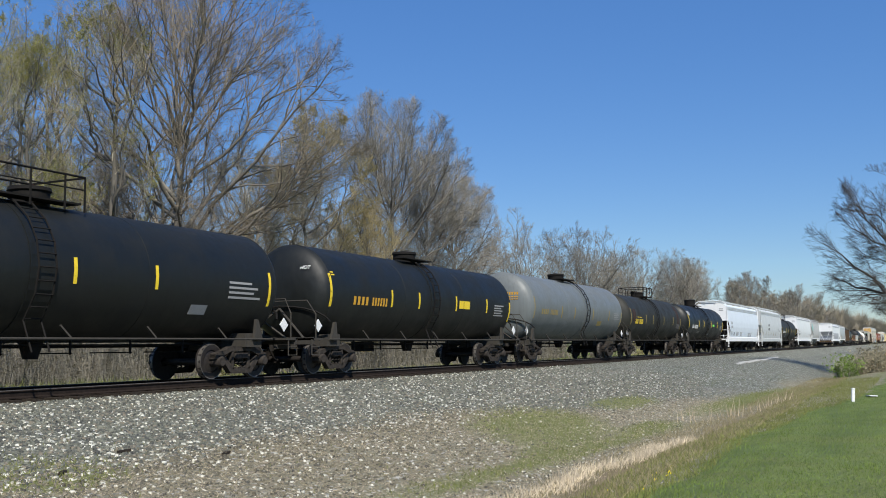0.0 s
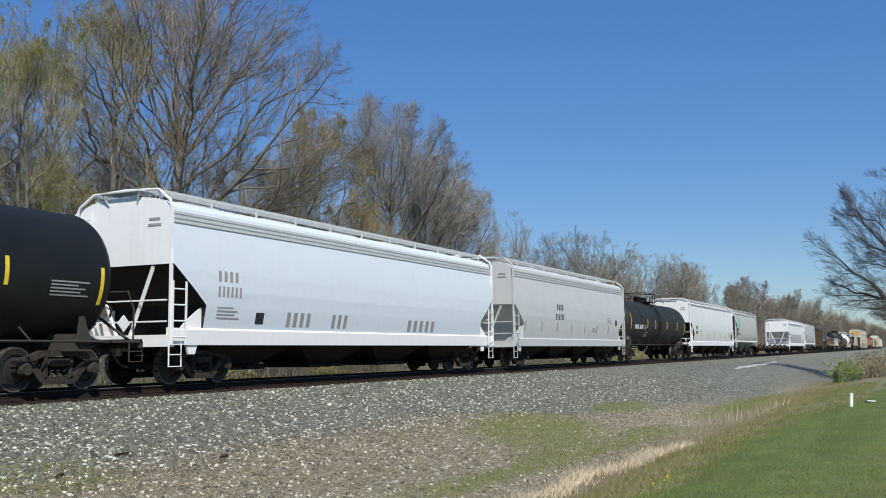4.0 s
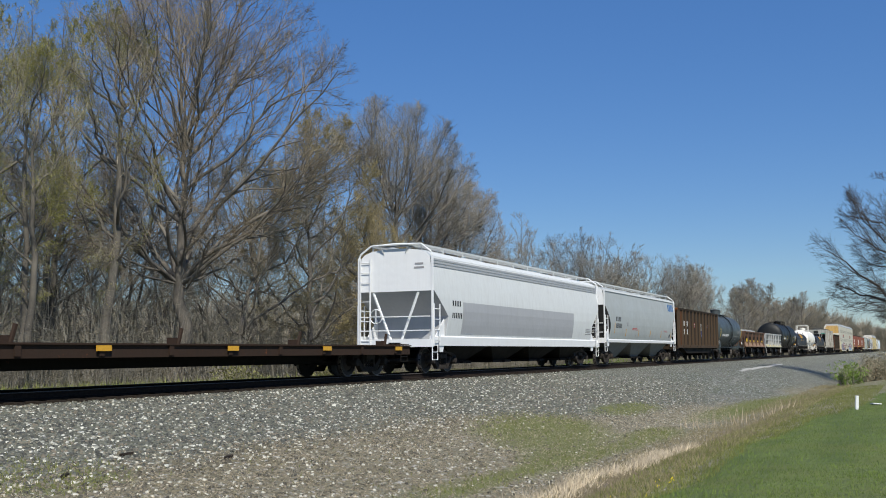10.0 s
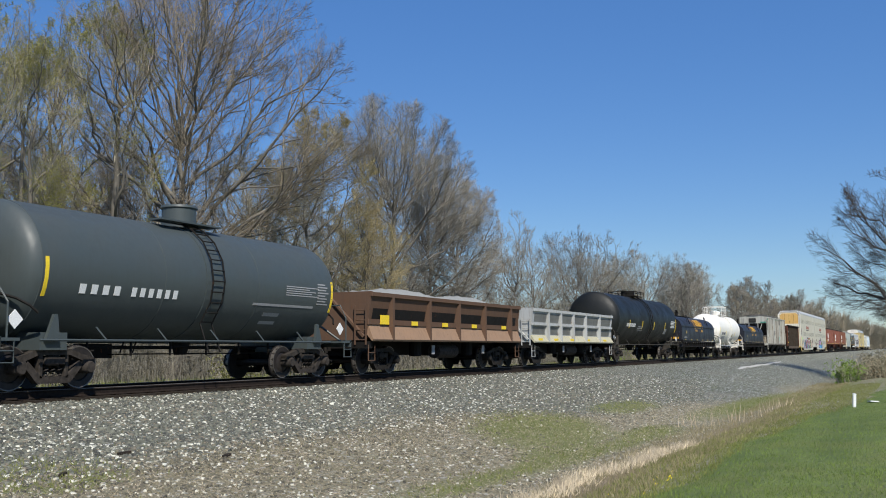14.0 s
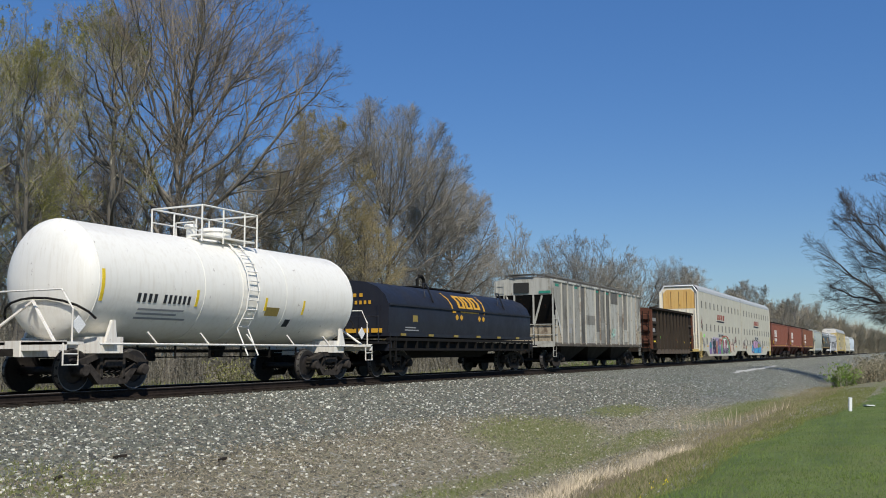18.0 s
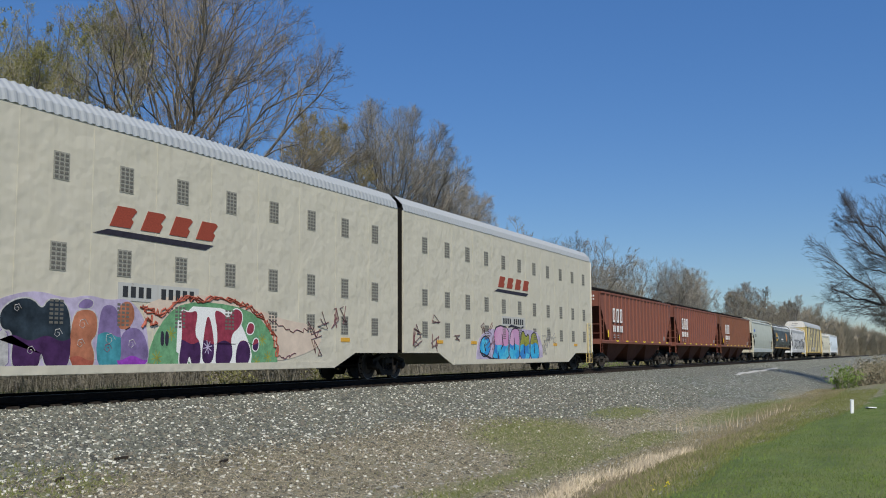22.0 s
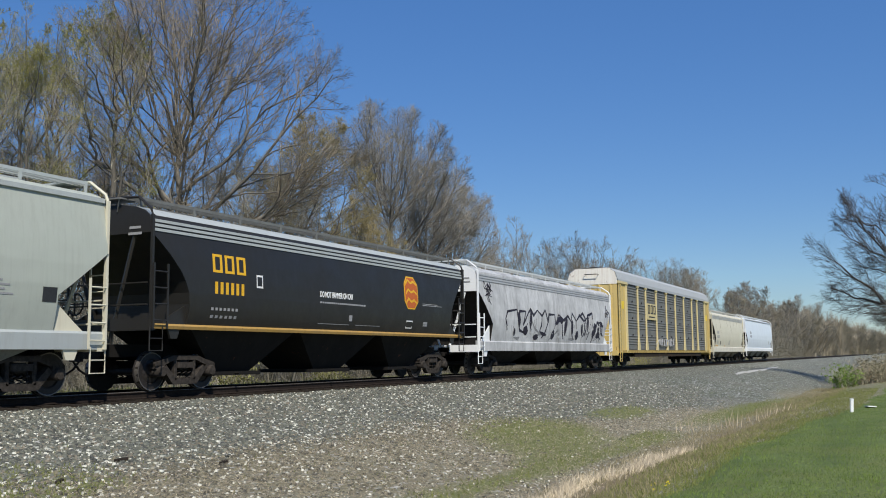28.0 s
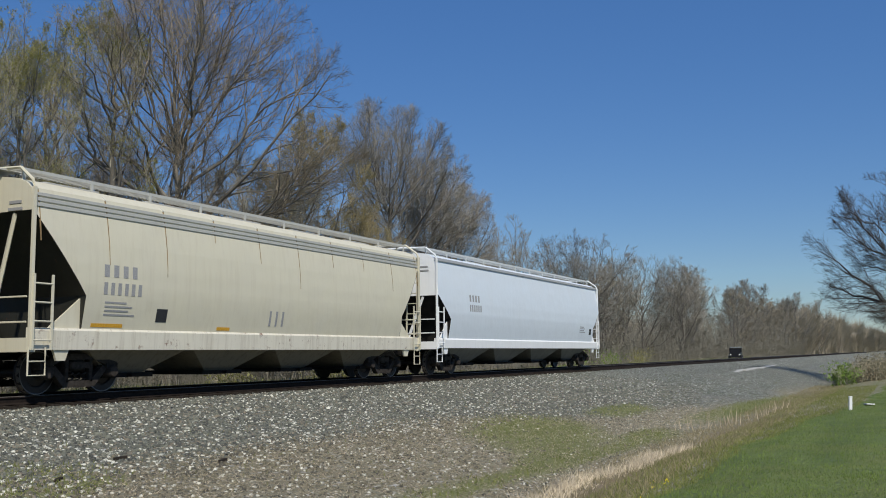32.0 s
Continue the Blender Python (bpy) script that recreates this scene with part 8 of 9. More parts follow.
def dump_car(label, x0, x1, tone, chute, text):
    car, half = rail_car("side_dump_car", label, x0, x1, 1.6, dark=True)
    brown = text == "brown"
    foot, belt = (1.62, 1.68) if brown else (1.42, 1.92)
    for y in (-1, 1):
        part("side_gate", Build().prism([(y * 1.30, foot), (y * 1.36, foot), (y * 1.54, 2.62), (y * 1.46, 2.62)], -half + 0.12, half - 0.12, "x"), tone, car)
        part("top_rail", Build().box(0, y * 1.53, 2.56, 2 * half - 0.1, 0.12, 0.13, 0.02), tone, car)
        part("waist_rail", Build().box(0, y * (1.40 if brown else 1.46), belt, 2 * half - 0.1, 0.12, 0.17 if brown else 0.10, 0.02), tone, car)
        part("chute_edge", Build().prism([(y * 1.34, 1.30), (y * 1.56, 1.06), (y * 1.60, 1.12), (y * 1.40, foot), (y * 1.34, foot)], -half + 0.1, half - 0.1, "x"), chute, car)
        stations = (-5.0, -2.3, 0.15, 2.57, 5.3) if text == "brown" else (-4.3, -2.54, -0.64, 1.38, 3.8)
        bays = [-half + 0.2] + list(stations) + [half - 0.2]
        for p, q in zip(bays, bays[1:]):
            # the gate is uncut; dark sheets on it stand for shaded openings
            for lo, hi in (((1.78, 2.12),) if brown else ((2.02, 2.42), (1.46, 1.82))):
                g0, g1 = np.interp((lo, hi), (foot, 2.62), (1.36, 1.54))
                part("side_opening", Build().prism([(y * (g0 - 0.005), lo), (y * (g0 + 0.006), lo), (y * (g1 + 0.006), hi), (y * (g1 - 0.005), hi)], p + 0.14, q - 0.14, "x"), "steel" if brown else "panel_grey", car, "dark sheet painted as the shade inside a gate opening")
        for x in stations:
            part("gate_post", Build().prism([(x - 0.09, y * 1.40), (x + 0.09, y * 1.40), (x + 0.06, y * 1.60), (x - 0.06, y * 1.60)], 1.10, 2.56, "z"), tone, car)
    for s in (-1, 1):
        part("end_wall", Build().prism([(-1.34, 1.1), (1.34, 1.1), (1.55, 2.65), (-1.55, 2.65)], s * (half - 0.14), s * (half - 0.06), "x"), tone, car)
        part("end_brace", Build().tube([(s * (half - 0.03), -1.3, 1.2), (s * (half - 0.03), 0.0, 2.5), (s * (half - 0.03), 1.3, 1.2)], 0.07, 5), tone, car)
        part("end_sill", Build().box(s * (half - 0.15), 0, 0.95, 0.3, 2.9, 0.22), "steel", car)
        part("end_ladder", ladder(s * (half + 0.03), -1.2, 0.95, 2.2, 0.4, 4, "y"), tone, car)
        part("stirrup_step", step(s * (half - 0.25), -1.45, 0.95, 0.4, 0.5), tone, car)
    part("floor", Build().box(0, 0, 1.5, 2 * half - 0.3, 2.6, 0.2), tone, car)
    part("underframe", Build().box(0, 0, 0.85, 2 * half - 0.4, 0.8, 0.5), "steel", car)
    for x in (-2.2, 2.2):
        for y in (-0.9, 0.9):
            part("dump_cylinder", Build().tube([(x, y, 0.55), (x, y, 1.4)], 0.22, 10), "steel", car)
    part("air_tank", Build().tube([(-0.9, -1.0, 0.72), (0.7, -1.0, 0.72)], 0.26, 12), "truck", car)
    part("data_plate", Build().box(-1.55, -1.3, 0.78, 0.22, 0.03, 0.32), "mark_grey", car)
    part("data_plate", Build().box(2.9, -1.3, 0.78, 0.22, 0.03, 0.32), "mark_grey", car)
    for k, x in enumerate((-5.4, -3.3, -0.9, 1.7, 4.7)):
        if text == "brown":
            part("reflector", Build().box(x, -1.475, 1.68 if k else 1.76, 0.42 if k else 0.55, 0.03, 0.14 if k else 0.3), "mark_yellow", car, "yellow reflective panel")
        else:
            part("reflector", Build().box(x, -1.56, 1.22, 0.5, 0.03, 0.10), "mark_yellow", car, "yellow reflective panel")
    gen = np.random.default_rng(2)
    nx, ny = 60, 14
    gx, gy = np.meshgrid(np.linspace(-half + 0.15, half - 0.15, nx), np.linspace(-1.42, 1.42, ny), indexing="ij")
    full = 0.52 if text == "brown" else 0.34
    z = 2.45 + full * (1 - (gy / 1.45) ** 2) * (0.86 + 0.14 * np.cos(gx * 1.15 + 2.4)) * (1 - (gx / half) ** 6) + gen.normal(0, 0.02, gx.shape)
    i, j = np.meshgrid(np.arange(nx - 1), np.arange(ny - 1), indexing="ij")
    a = (i * ny + j).ravel()
    load = mesh_from_arrays("gravel_load", np.stack([gx, gy, z], -1).reshape(-1, 3), np.stack([a, a + ny, a + ny + 1, a + 1], 1), "gravel_load")
    part("gravel_load", load, "", car, "grey crushed-stone load")


def coil_car(x0, x1, label):
    car, half = rail_car("coil_car", label, x0, x1, 1.3, dark=True)
    sec = [(1.40, 1.36), (1.44, 1.75), (1.44, 2.42), (1.30, 2.75), (1.0, 3.02), (0.55, 3.2), (0, 3.26)]
    ring = [(-y, z) for y, z in sec] + [(y, z) for y, z in reversed(sec[:-1])]
    hood = part("hood", Build().prism(ring, -half + 0.12, half - 0.12, "x"), "coil_blue", car, smooth=True)
    part("hood_belt", Build().box(0, -1.46, 2.42, 2 * half - 0.3, 0.05, 0.06).box(0, 1.46, 2.42, 2 * half - 0.3, 0.05, 0.06), "coil_blue", hood)
    part("hood_foot", Build().box(0, -1.43, 1.42, 2 * half - 0.2, 0.12, 0.12).box(0, 1.43, 1.42, 2 * half - 0.2, 0.12, 0.12), "coil_blue", hood)
    hw = lambda z: float(np.interp(z, [p[1] for p in sec], [p[0] for p in sec]))
    for s in (-1, 1):
        for y in (-1, 1):
            lug = Build().tube([(s * 3.4 - 0.2, y * 1.28, 2.78), (s * 3.4 - 0.12, y * 1.15, 3.30), (s * 3.4 + 0.12, y * 1.15, 3.30), (s * 3.4 + 0.3, y * 1.38, 2.62)], 0.035, 5)
            part("lifting_lug", lug, "coil_blue", hood)
        part("walkway_frame", Build().box(s * 0.0, 0, 3.3, 5.0, 0.6, 0.05), "steel", hood) if s > 0 else None
        for k in range(4):
            part("end_rib", Build().box(s * (half - 0.10), -1.05 + 0.7 * k, 1.9, 0.06, 0.06, 1.0), "coil_blue", hood)
        part("end_sill", Build().box(s * (half - 0.1), 0, 1.02, 0.22, 3.0, 0.3), "coil_blue", car)
        part("end_platform", Build().box(s * (half + 0.25), 0, 1.12, 0.7, 3.0, 0.05), "steel", car)
        part("end_handrail", Build().tube([(s * (half + 0.5), -1.4, 1.1), (s * (half + 0.5), -1.4, 2.0), (s * (half + 0.5), 1.4, 2.0), (s * (half + 0.5), 1.4, 1.1)], 0.022, 5), "coil_blue", car)
        for y in (-1.42, 1.42):
            part("side_ladder", ladder(s * (half - 0.3), y * 1.06, 0.55, 1.35, 0.4, 3), "steel", car)
    part("lifting_eye", Build().tube([(-1.75, 0, 3.2), (-1.75, 0, 3.62), (-1.6, 0, 3.75), (-1.35, 0, 3.75), (-1.2, 0, 3.62), (-1.2, 0, 3.2)], 0.07, 6), "steel", hood)
    part("underframe", Build().box(0, 0, 1.05, 2 * half, 2.7, 0.3).prism([(-half + 2.6, 0.9), (-half + 3.6, 0.62), (half - 3.6, 0.62), (half - 2.6, 0.9)], -0.5, 0.5, "y"), "steel", car)
    for y in (-1.46, 1.46):
        part("side_sill", Build().box(0, y, 1.26, 2 * half, 0.1, 0.10).box(0, y, 0.92, 2 * half, 0.1, 0.08), "steel", car)
        for k in range(16):
            part("sill_stiffener", Build().box(-half + 0.4 + k * (2 * half - 0.8) / 15, y, 1.08, 0.05, 0.1, 0.26), "steel", car)
    for k in range(6):
        part("reflector", Build().box(-half + 1.0 + k * 2.1, -1.52, 1.42, 0.34, 0.03, 0.08), "mark_olive", car, "dull amber reflective strip")
    part("yellow_panel", decal(Build(), hw, -4.85, -4.5, 1.88, 2.10), "mark_olive", car)
    at = skin(lambda z: float(np.interp(z, [1.36, 1.75, 2.42, 2.75, 3.02, 3.2], [1.41, 1.455, 1.455, 1.325, 1.03, 0.6])), 0.01)
    for a in (-1.02, -0.30, 0.42):
        part("emblem", hollow(Build(), a, 2.50, 0.60, 0.50, 0.17, at), "mark_amber", car, "amber block emblem")
    for x, d in ((-1.62, 0.14), (1.34, -0.14)):
        part("emblem_bracket", polygon(polygon(Build(), [(x, 2.36), (x + 0.09, 2.36), (x + 0.09 - d, 3.06), (x - d, 3.06)], at), [(x - 0.02, 2.30), (x + 0.11 + d, 2.30), (x + 0.11 + d, 2.36), (x - 0.02, 2.36)], at), "mark_amber", car)
    for x in (-1.35, -0.95, 0.75, 1.15):
        dot = Build()
        for c, d, lo, hi in ((0.0, 0.06, 2.09, 2.19), (0.06, 0.18, 2.04, 2.24), (0.18, 0.24, 2.09, 2.19)):
            decal(dot, hw, x + c, x + d, lo, hi)
        part("emblem_dot", dot, "mark_amber", car)
    part("slogan", decal(Build(), hw, -0.9, 0.8, 2.33, 2.38), "mark_amber", car)
    part("reporting_mark", rows(Build(), hw, -5.4, -4.4, 1.56, 1.74, 2), "mark_grey", car)
    end = Build()
    for z, w, n in ((2.75, 1.0, 4), (2.50, 1.6, 9)):
        for k in range(n):
            end.box(-half + 0.11, -w / 2 + (k + 0.5) * w / n, z, 0.03, w / n * 0.45, 0.12)
    for k in range(5):
        end.box(-half + 0.08, -1.0 + 0.5 * k, 1.55, 0.03, 0.4, 0.14)
    part("end_lettering", end, "mark_amber", car)


def open_hopper():
    car, half = rail_car("open_hopper_car", "dark rusty open-top hopper car with deep ribs", 99.7, 113.0, 1.6, dark=True)
    top, low = 3.72, 1.0
    for y in (-1, 1):
        part("side_sheet", Build().prism([(y * 1.30, low), (y * 1.34, low), (y * 1.40, top), (y * 1.36, top)], -half + 0.05, half - 0.05, "x"), "hopper_dark", car)
        part("top_chord", Build().box(0, y * 1.47, top, 2 * half, 0.18, 0.14, 0.02), "hopper_dark", car)
        part("side_sill", Build().box(0, y * 1.37, low, 2 * half, 0.10, 0.14), "hopper_dark", car)
        for k in range(10):
            x = -half + 1.95 + k * (2 * half - 3.75) / 9
            base = [(x - 0.12, y * 1.30, low), (x + 0.12, y * 1.30, low), (x + 0.075, y * 1.62, low), (x - 0.075, y * 1.62, low)]
            peak = [(x - 0.07, y * 1.32, top - 0.05), (x + 0.07, y * 1.32, top - 0.05), (x + 0.04, y * 1.47, top - 0.05), (x - 0.04, y * 1.47, top - 0.05)]
            post = part("side_post", Build().add(base + peak, [(0, 1, 5, 4), (1, 2, 6, 5), (2, 3, 7, 6), (3, 0, 4, 7), (3, 2, 1, 0), (4, 5, 6, 7)]), "hopper_rib", car)
            part("post_foot", Build().prism([(x - 0.075, low - 0.02), (x + 0.075, low - 0.02), (x + 0.12, low - 0.33), (x - 0.12, low - 0.33)], y * 1.34, y * 1.60, "y"), "hopper_foot", post)
        for s in (-1, 1):
            for z in (1.95, 2.75):
                part("corner_beam", Build().prism([(y * 1.34, z - 0.14), (y * 1.47, z - 0.05), (y * 1.47, z + 0.09), (y * 1.36, z + 0.12)], s * (half - 1.75), s * (half - 0.1), "x"), "hopper_rib", car)
            part("corner_post", Build().box(s * (half - 0.12), y * 1.45, (top + low) / 2 - 0.05, 0.20, 0.14, top - low - 0.1, 0.02), "hopper_end", car, "rust-red corner post")
    for s in (-1, 1):
        part("end_sheet", Build().box(s * (half - 0.06), 0, (top + low) / 2, 0.06, 2.84, top - low), "hopper_end", car)
        for z in (1.5, 2.3, 3.1):
            part("end_beam", Build().prism([(s * (half - 0.02), z - 0.22), (s * (half + 0.14), z - 0.12), (s * (half + 0.14), z + 0.12), (s * (half - 0.02), z + 0.22)], -1.40, 1.40, "y"), "hopper_end", car)
        part("end_sill", Build().box(s * (half - 0.1), 0, 0.95, 0.3, 2.8, 0.24), "hopper_dark", car)
        part("end_ladder", ladder(s * (half + 0.18), -1.15, 1.0, 3.5, 0.4, 7, "y"), "steel", car)
        part("stirrup_step", step(s * (half - 0.25), -1.45, 0.95, 0.4, 0.45), "steel", car)
    part("floor", Build().prism([(-half + 0.4, 1.3), (-half + 2.6, 0.75), (half - 2.6, 0.75), (half - 0.4, 1.3)], -1.36, 1.36, "y"), "steel", car)
    for k in range(7):
        x, z = (-6.2 + 0.31 * k, 2.95) if k < 4 else (-6.1 + 0.29 * (k - 4), 2.25)
        part("car_number", Build().box(x + 0.1, -1.395, z, 0.17, 0.03, 0.26), "mark_grey", car)
    for k in range(6):
        part("reflector", Build().box(-5.7 + k * 2.25, -1.46, 1.50, 0.42, 0.03, 0.10), "mark_yellow", car, "yellow reflective strip")
    part("card", Build().box(-4.15, -1.42, 1.72, 0.34, 0.02, 0.28), "mark_lime", car, "bright lime card")


flat_car()
gondola()
dump_car("brown side dump car heaped with gravel", -9.8, 3.1, "dump_brown", "dump_tan", "brown")
dump_car("chalky grey side dump car loaded with gravel", 4.6, 17.3, "dump_white", "dump_chute", "grey")
coil_car(35.5, 48.3, "dark blue coil car with rounded hood and amber emblem")
coil_car(64.0, 77.4, "dark blue coil car with rounded hood and amber emblem")
open_hopper()


# ---- auto carriers ----
def corrugated_roof(b, x0, x1, ring_lo, ring_hi, pitch):
    """A ribbed roof: cross-sections alternate between two rings of (y, z)."""
    n = int((x1 - x0) / pitch)
    m = len(ring_lo)
    verts, faces = [], []
    for i in range(n + 1):
        ring = ring_hi if (i // 2) % 2 else ring_lo
        verts += [(x0 + (x1 - x0) * i / n, y, z) for y, z in ring]
    for i in range(n):
        faces += [(i * m + k, i * m + k + 1, (i + 1) * m + k + 1, (i + 1) * m + k) for k in range(m - 1)]
    return b.add(verts, faces)


def long_graffiti(car):
    """Two pieces side by side on the first unit."""
    y0 = -1.5612
    field = [(-17.3, 0.5), (-11.85, 0.5), (-11.9, 1.4), (-12.2, 1.85), (-12.6, 2.06), (-13.1, 1.98), (-13.7, 2.08), (-14.2, 1.95), (-15.0, 2.1), (-15.7, 1.95), (-16.1, 1.75), (-16.7, 1.7), (-17.3, 1.5)]
    part("graffiti_field", polygon(Build(), softened(field), y0), "spray_lilac", car, "lilac graffiti haze")
    fat_shape(car, [(-17.2, 0.5), (-16.3, 0.5), (-16.1, 1.2), (-16.35, 1.65), (-17.0, 1.6)], "spray_teal", "spray_violet", 1.1, "spray_r", y0 - 0.0012)
    fat_shape(car, [(-16.4, 0.5), (-15.6, 0.5), (-15.62, 1.2), (-15.8, 1.35)], "faded_white", "", 0, "spray_violet", y0 - 0.0016, 0.02, 1)
    fat_shape(car, [(-15.55, 0.5), (-14.9, 0.5), (-14.85, 0.95), (-14.7, 0.5), (-14.12, 0.5), (-14.1, 1.4), (-14.25, 1.9), (-14.7, 1.95), (-14.85, 1.7), (-15.1, 1.93), (-15.5, 1.9), (-15.85, 1.65), (-15.8, 1.3), (-15.5, 1.3)], "spray_ink", "spray_plum", 1.15, "faded_white", y0 - 0.0024, 0.03)
    fat_shape(car, [(-14.15, 0.5), (-13.5, 0.5), (-13.45, 0.85), (-13.6, 1.1), (-13.4, 1.25), (-13.42, 1.7), (-13.75, 1.78), (-14.1, 1.65)], "spray_rust", "spray_brick", 0.75, "faded_white", y0 - 0.0032, 0.028)
    fat_shape(car, [(-14.0, 1.78), (-13.6, 1.78), (-13.5, 1.95), (-13.8, 2.0)], "spray_violet", "", 0, "faded_white", y0 - 0.0028, 0.02)
    fat_shape(car, [(-13.45, 0.5), (-12.7, 0.5), (-12.72, 1.3), (-12.85, 1.85), (-13.2, 1.9), (-13.35, 1.7)], "spray_violet", "spray_teal", 1.25, "spray_lilac", y0 - 0.0028, 0.03)
    fat_shape(car, [(-12.8, 1.35), (-12.45, 1.4), (-12.3, 1.7), (-12.45, 2.0), (-12.75, 1.95), (-12.85, 1.65)], "spray_rust", "", 0, "spray_lilac", y0 - 0.0036, 0.028)
    fat_shape(car, [(-12.85, 0.5), (-11.95, 0.5), (-11.85, 0.95), (-12.1, 1.4), (-12.55, 1.42), (-12.8, 1.1)], "spray_violet", "spray_e", 0.75, "spray_lilac", y0 - 0.0036, 0.028)
    for x, z, r in ((-15.45, 1.72, 0.10), (-13.05, 1.15, 0.16), (-13.1, 0.95, 0.13), (-13.8, 1.45, 0.14), (-13.85, 1.05, 0.12), (-14.45, 1.25, 0.12), (-15.1, 0.9, 0.11), (-12.4, 1.05, 0.13)):
        g = random.Random(int(x * 100))
        loop = [(x + r * (1 - 0.11 * i) * math.cos(i * 1.15), -1.5672, z + r * (1 - 0.11 * i) * math.sin(i * 1.15)) for i in range(8)]
        part("graffiti_line", Build().tube(loop, 0.007, 4), "faded_white" if g.random() < 0.8 else "spray_r", car)
    # the green piece with its red cloud
    haze = [(-12.1, 1.6), (-11.2, 1.4), (-7.2, 0.6), (-6.0, 0.75), (-4.7, 1.1), (-5.1, 1.65), (-6.6, 1.75), (-7.6, 1.95), (-9.2, 2.25), (-10.8, 2.25), (-12.0, 2.0)]
    part("graffiti_haze", polygon(Build(), softened(haze), y0 + 0.0004), "spray_peach", car)
    green = [(-11.9, 0.48), (-6.95, 0.48), (-7.0, 1.0), (-7.5, 1.65), (-8.4, 2.0), (-9.6, 2.1), (-10.7, 2.05), (-11.3, 1.75), (-11.8, 1.1)]
    part("graffiti_field", polygon(Build(), softened(green, 1), y0 - 0.0012), "spray_f", car, "green graffiti field")
    fat_shape(car, [(-10.95, 0.55), (-8.15, 0.5), (-8.1, 0.9), (-8.5, 1.5), (-8.9, 1.95), (-10.9, 1.95)], "mark_white", "", 0, "mark_white", y0 - 0.0024, 0.02, 1)
    for pts in ([(-10.9, 0.55), (-10.6, 0.52), (-10.5, 0.85), (-10.4, 0.52), (-10.1, 0.55), (-10.1, 1.1), (-10.35, 1.3), (-10.2, 1.9), (-10.55, 1.8), (-10.85, 1.9), (-10.75, 1.3)],
                [(-10.08, 0.6), (-9.62, 0.6), (-9.6, 1.2), (-9.85, 1.9), (-10.0, 1.3)],
                [(-9.6, 0.52), (-9.1, 0.5), (-8.85, 0.8), (-9.0, 1.3), (-8.55, 1.55), (-8.5, 1.9), (-8.85, 2.0), (-9.05, 1.7), (-9.4, 1.9), (-9.65, 1.9), (-9.45, 1.3)],
                [(-8.8, 0.5), (-8.3, 0.5), (-8.12, 0.85), (-8.3, 1.2), (-8.7, 1.15)],
                [(-8.35, 1.35), (-8.05, 1.35), (-8.0, 1.6), (-8.25, 1.65)], [(-8.1, 0.95), (-7.85, 0.9), (-7.8, 1.2), (-8.0, 1.25)]):
        fat_shape(car, pts, "spray_r", "spray_plum", 1.12, "mark_white", y0 - 0.0032, 0.03)
    for x in (-11.5, -11.35):
        fat_shape(car, [(x, 1.05), (x + 0.12, 1.0), (x + 0.14, 1.3), (x + 0.02, 1.4)], "spray_d", "", 0, "spray_f", y0 - 0.002, 0.01)
    for x, z in ((-11.6, 0.75), (-11.15, 1.3), (-7.4, 0.75), (-7.65, 1.2), (-7.9, 0.62)):
        star_mark(car, x, z, 0.17, "spray_olive", y0 - 0.002)
    star_mark(car, -9.85, 1.0, 0.17, "spray_lilac", -1.5672)
    edge = [(-12.1, 1.85), (-11.5, 1.75), (-10.9, 2.12), (-10.2, 2.15), (-9.2, 2.2), (-8.3, 2.05), (-7.5, 1.72), (-7.1, 1.3), (-6.95, 0.7)]
    for k in range(3):
        wavy_line(car, edge, "spray_brick", -1.566, 20 + k, 0.022, 0.09)
    wavy_line(car, [(-12.0, 1.5), (-11.8, 1.65), (-11.6, 1.45)], "spray_brick", -1.566, 31, 0.035, 0.1)
    wavy_line(car, [(-7.4, 1.75), (-6.6, 1.5), (-5.9, 1.45), (-5.2, 1.6)], "spray_g", -1.566, 33, 0.014, 0.06)
    wavy_line(car, [(-7.0, 0.75), (-6.5, 0.75), (-6.1, 0.85)], "spray_g", -1.566, 34, 0.014, 0.06)


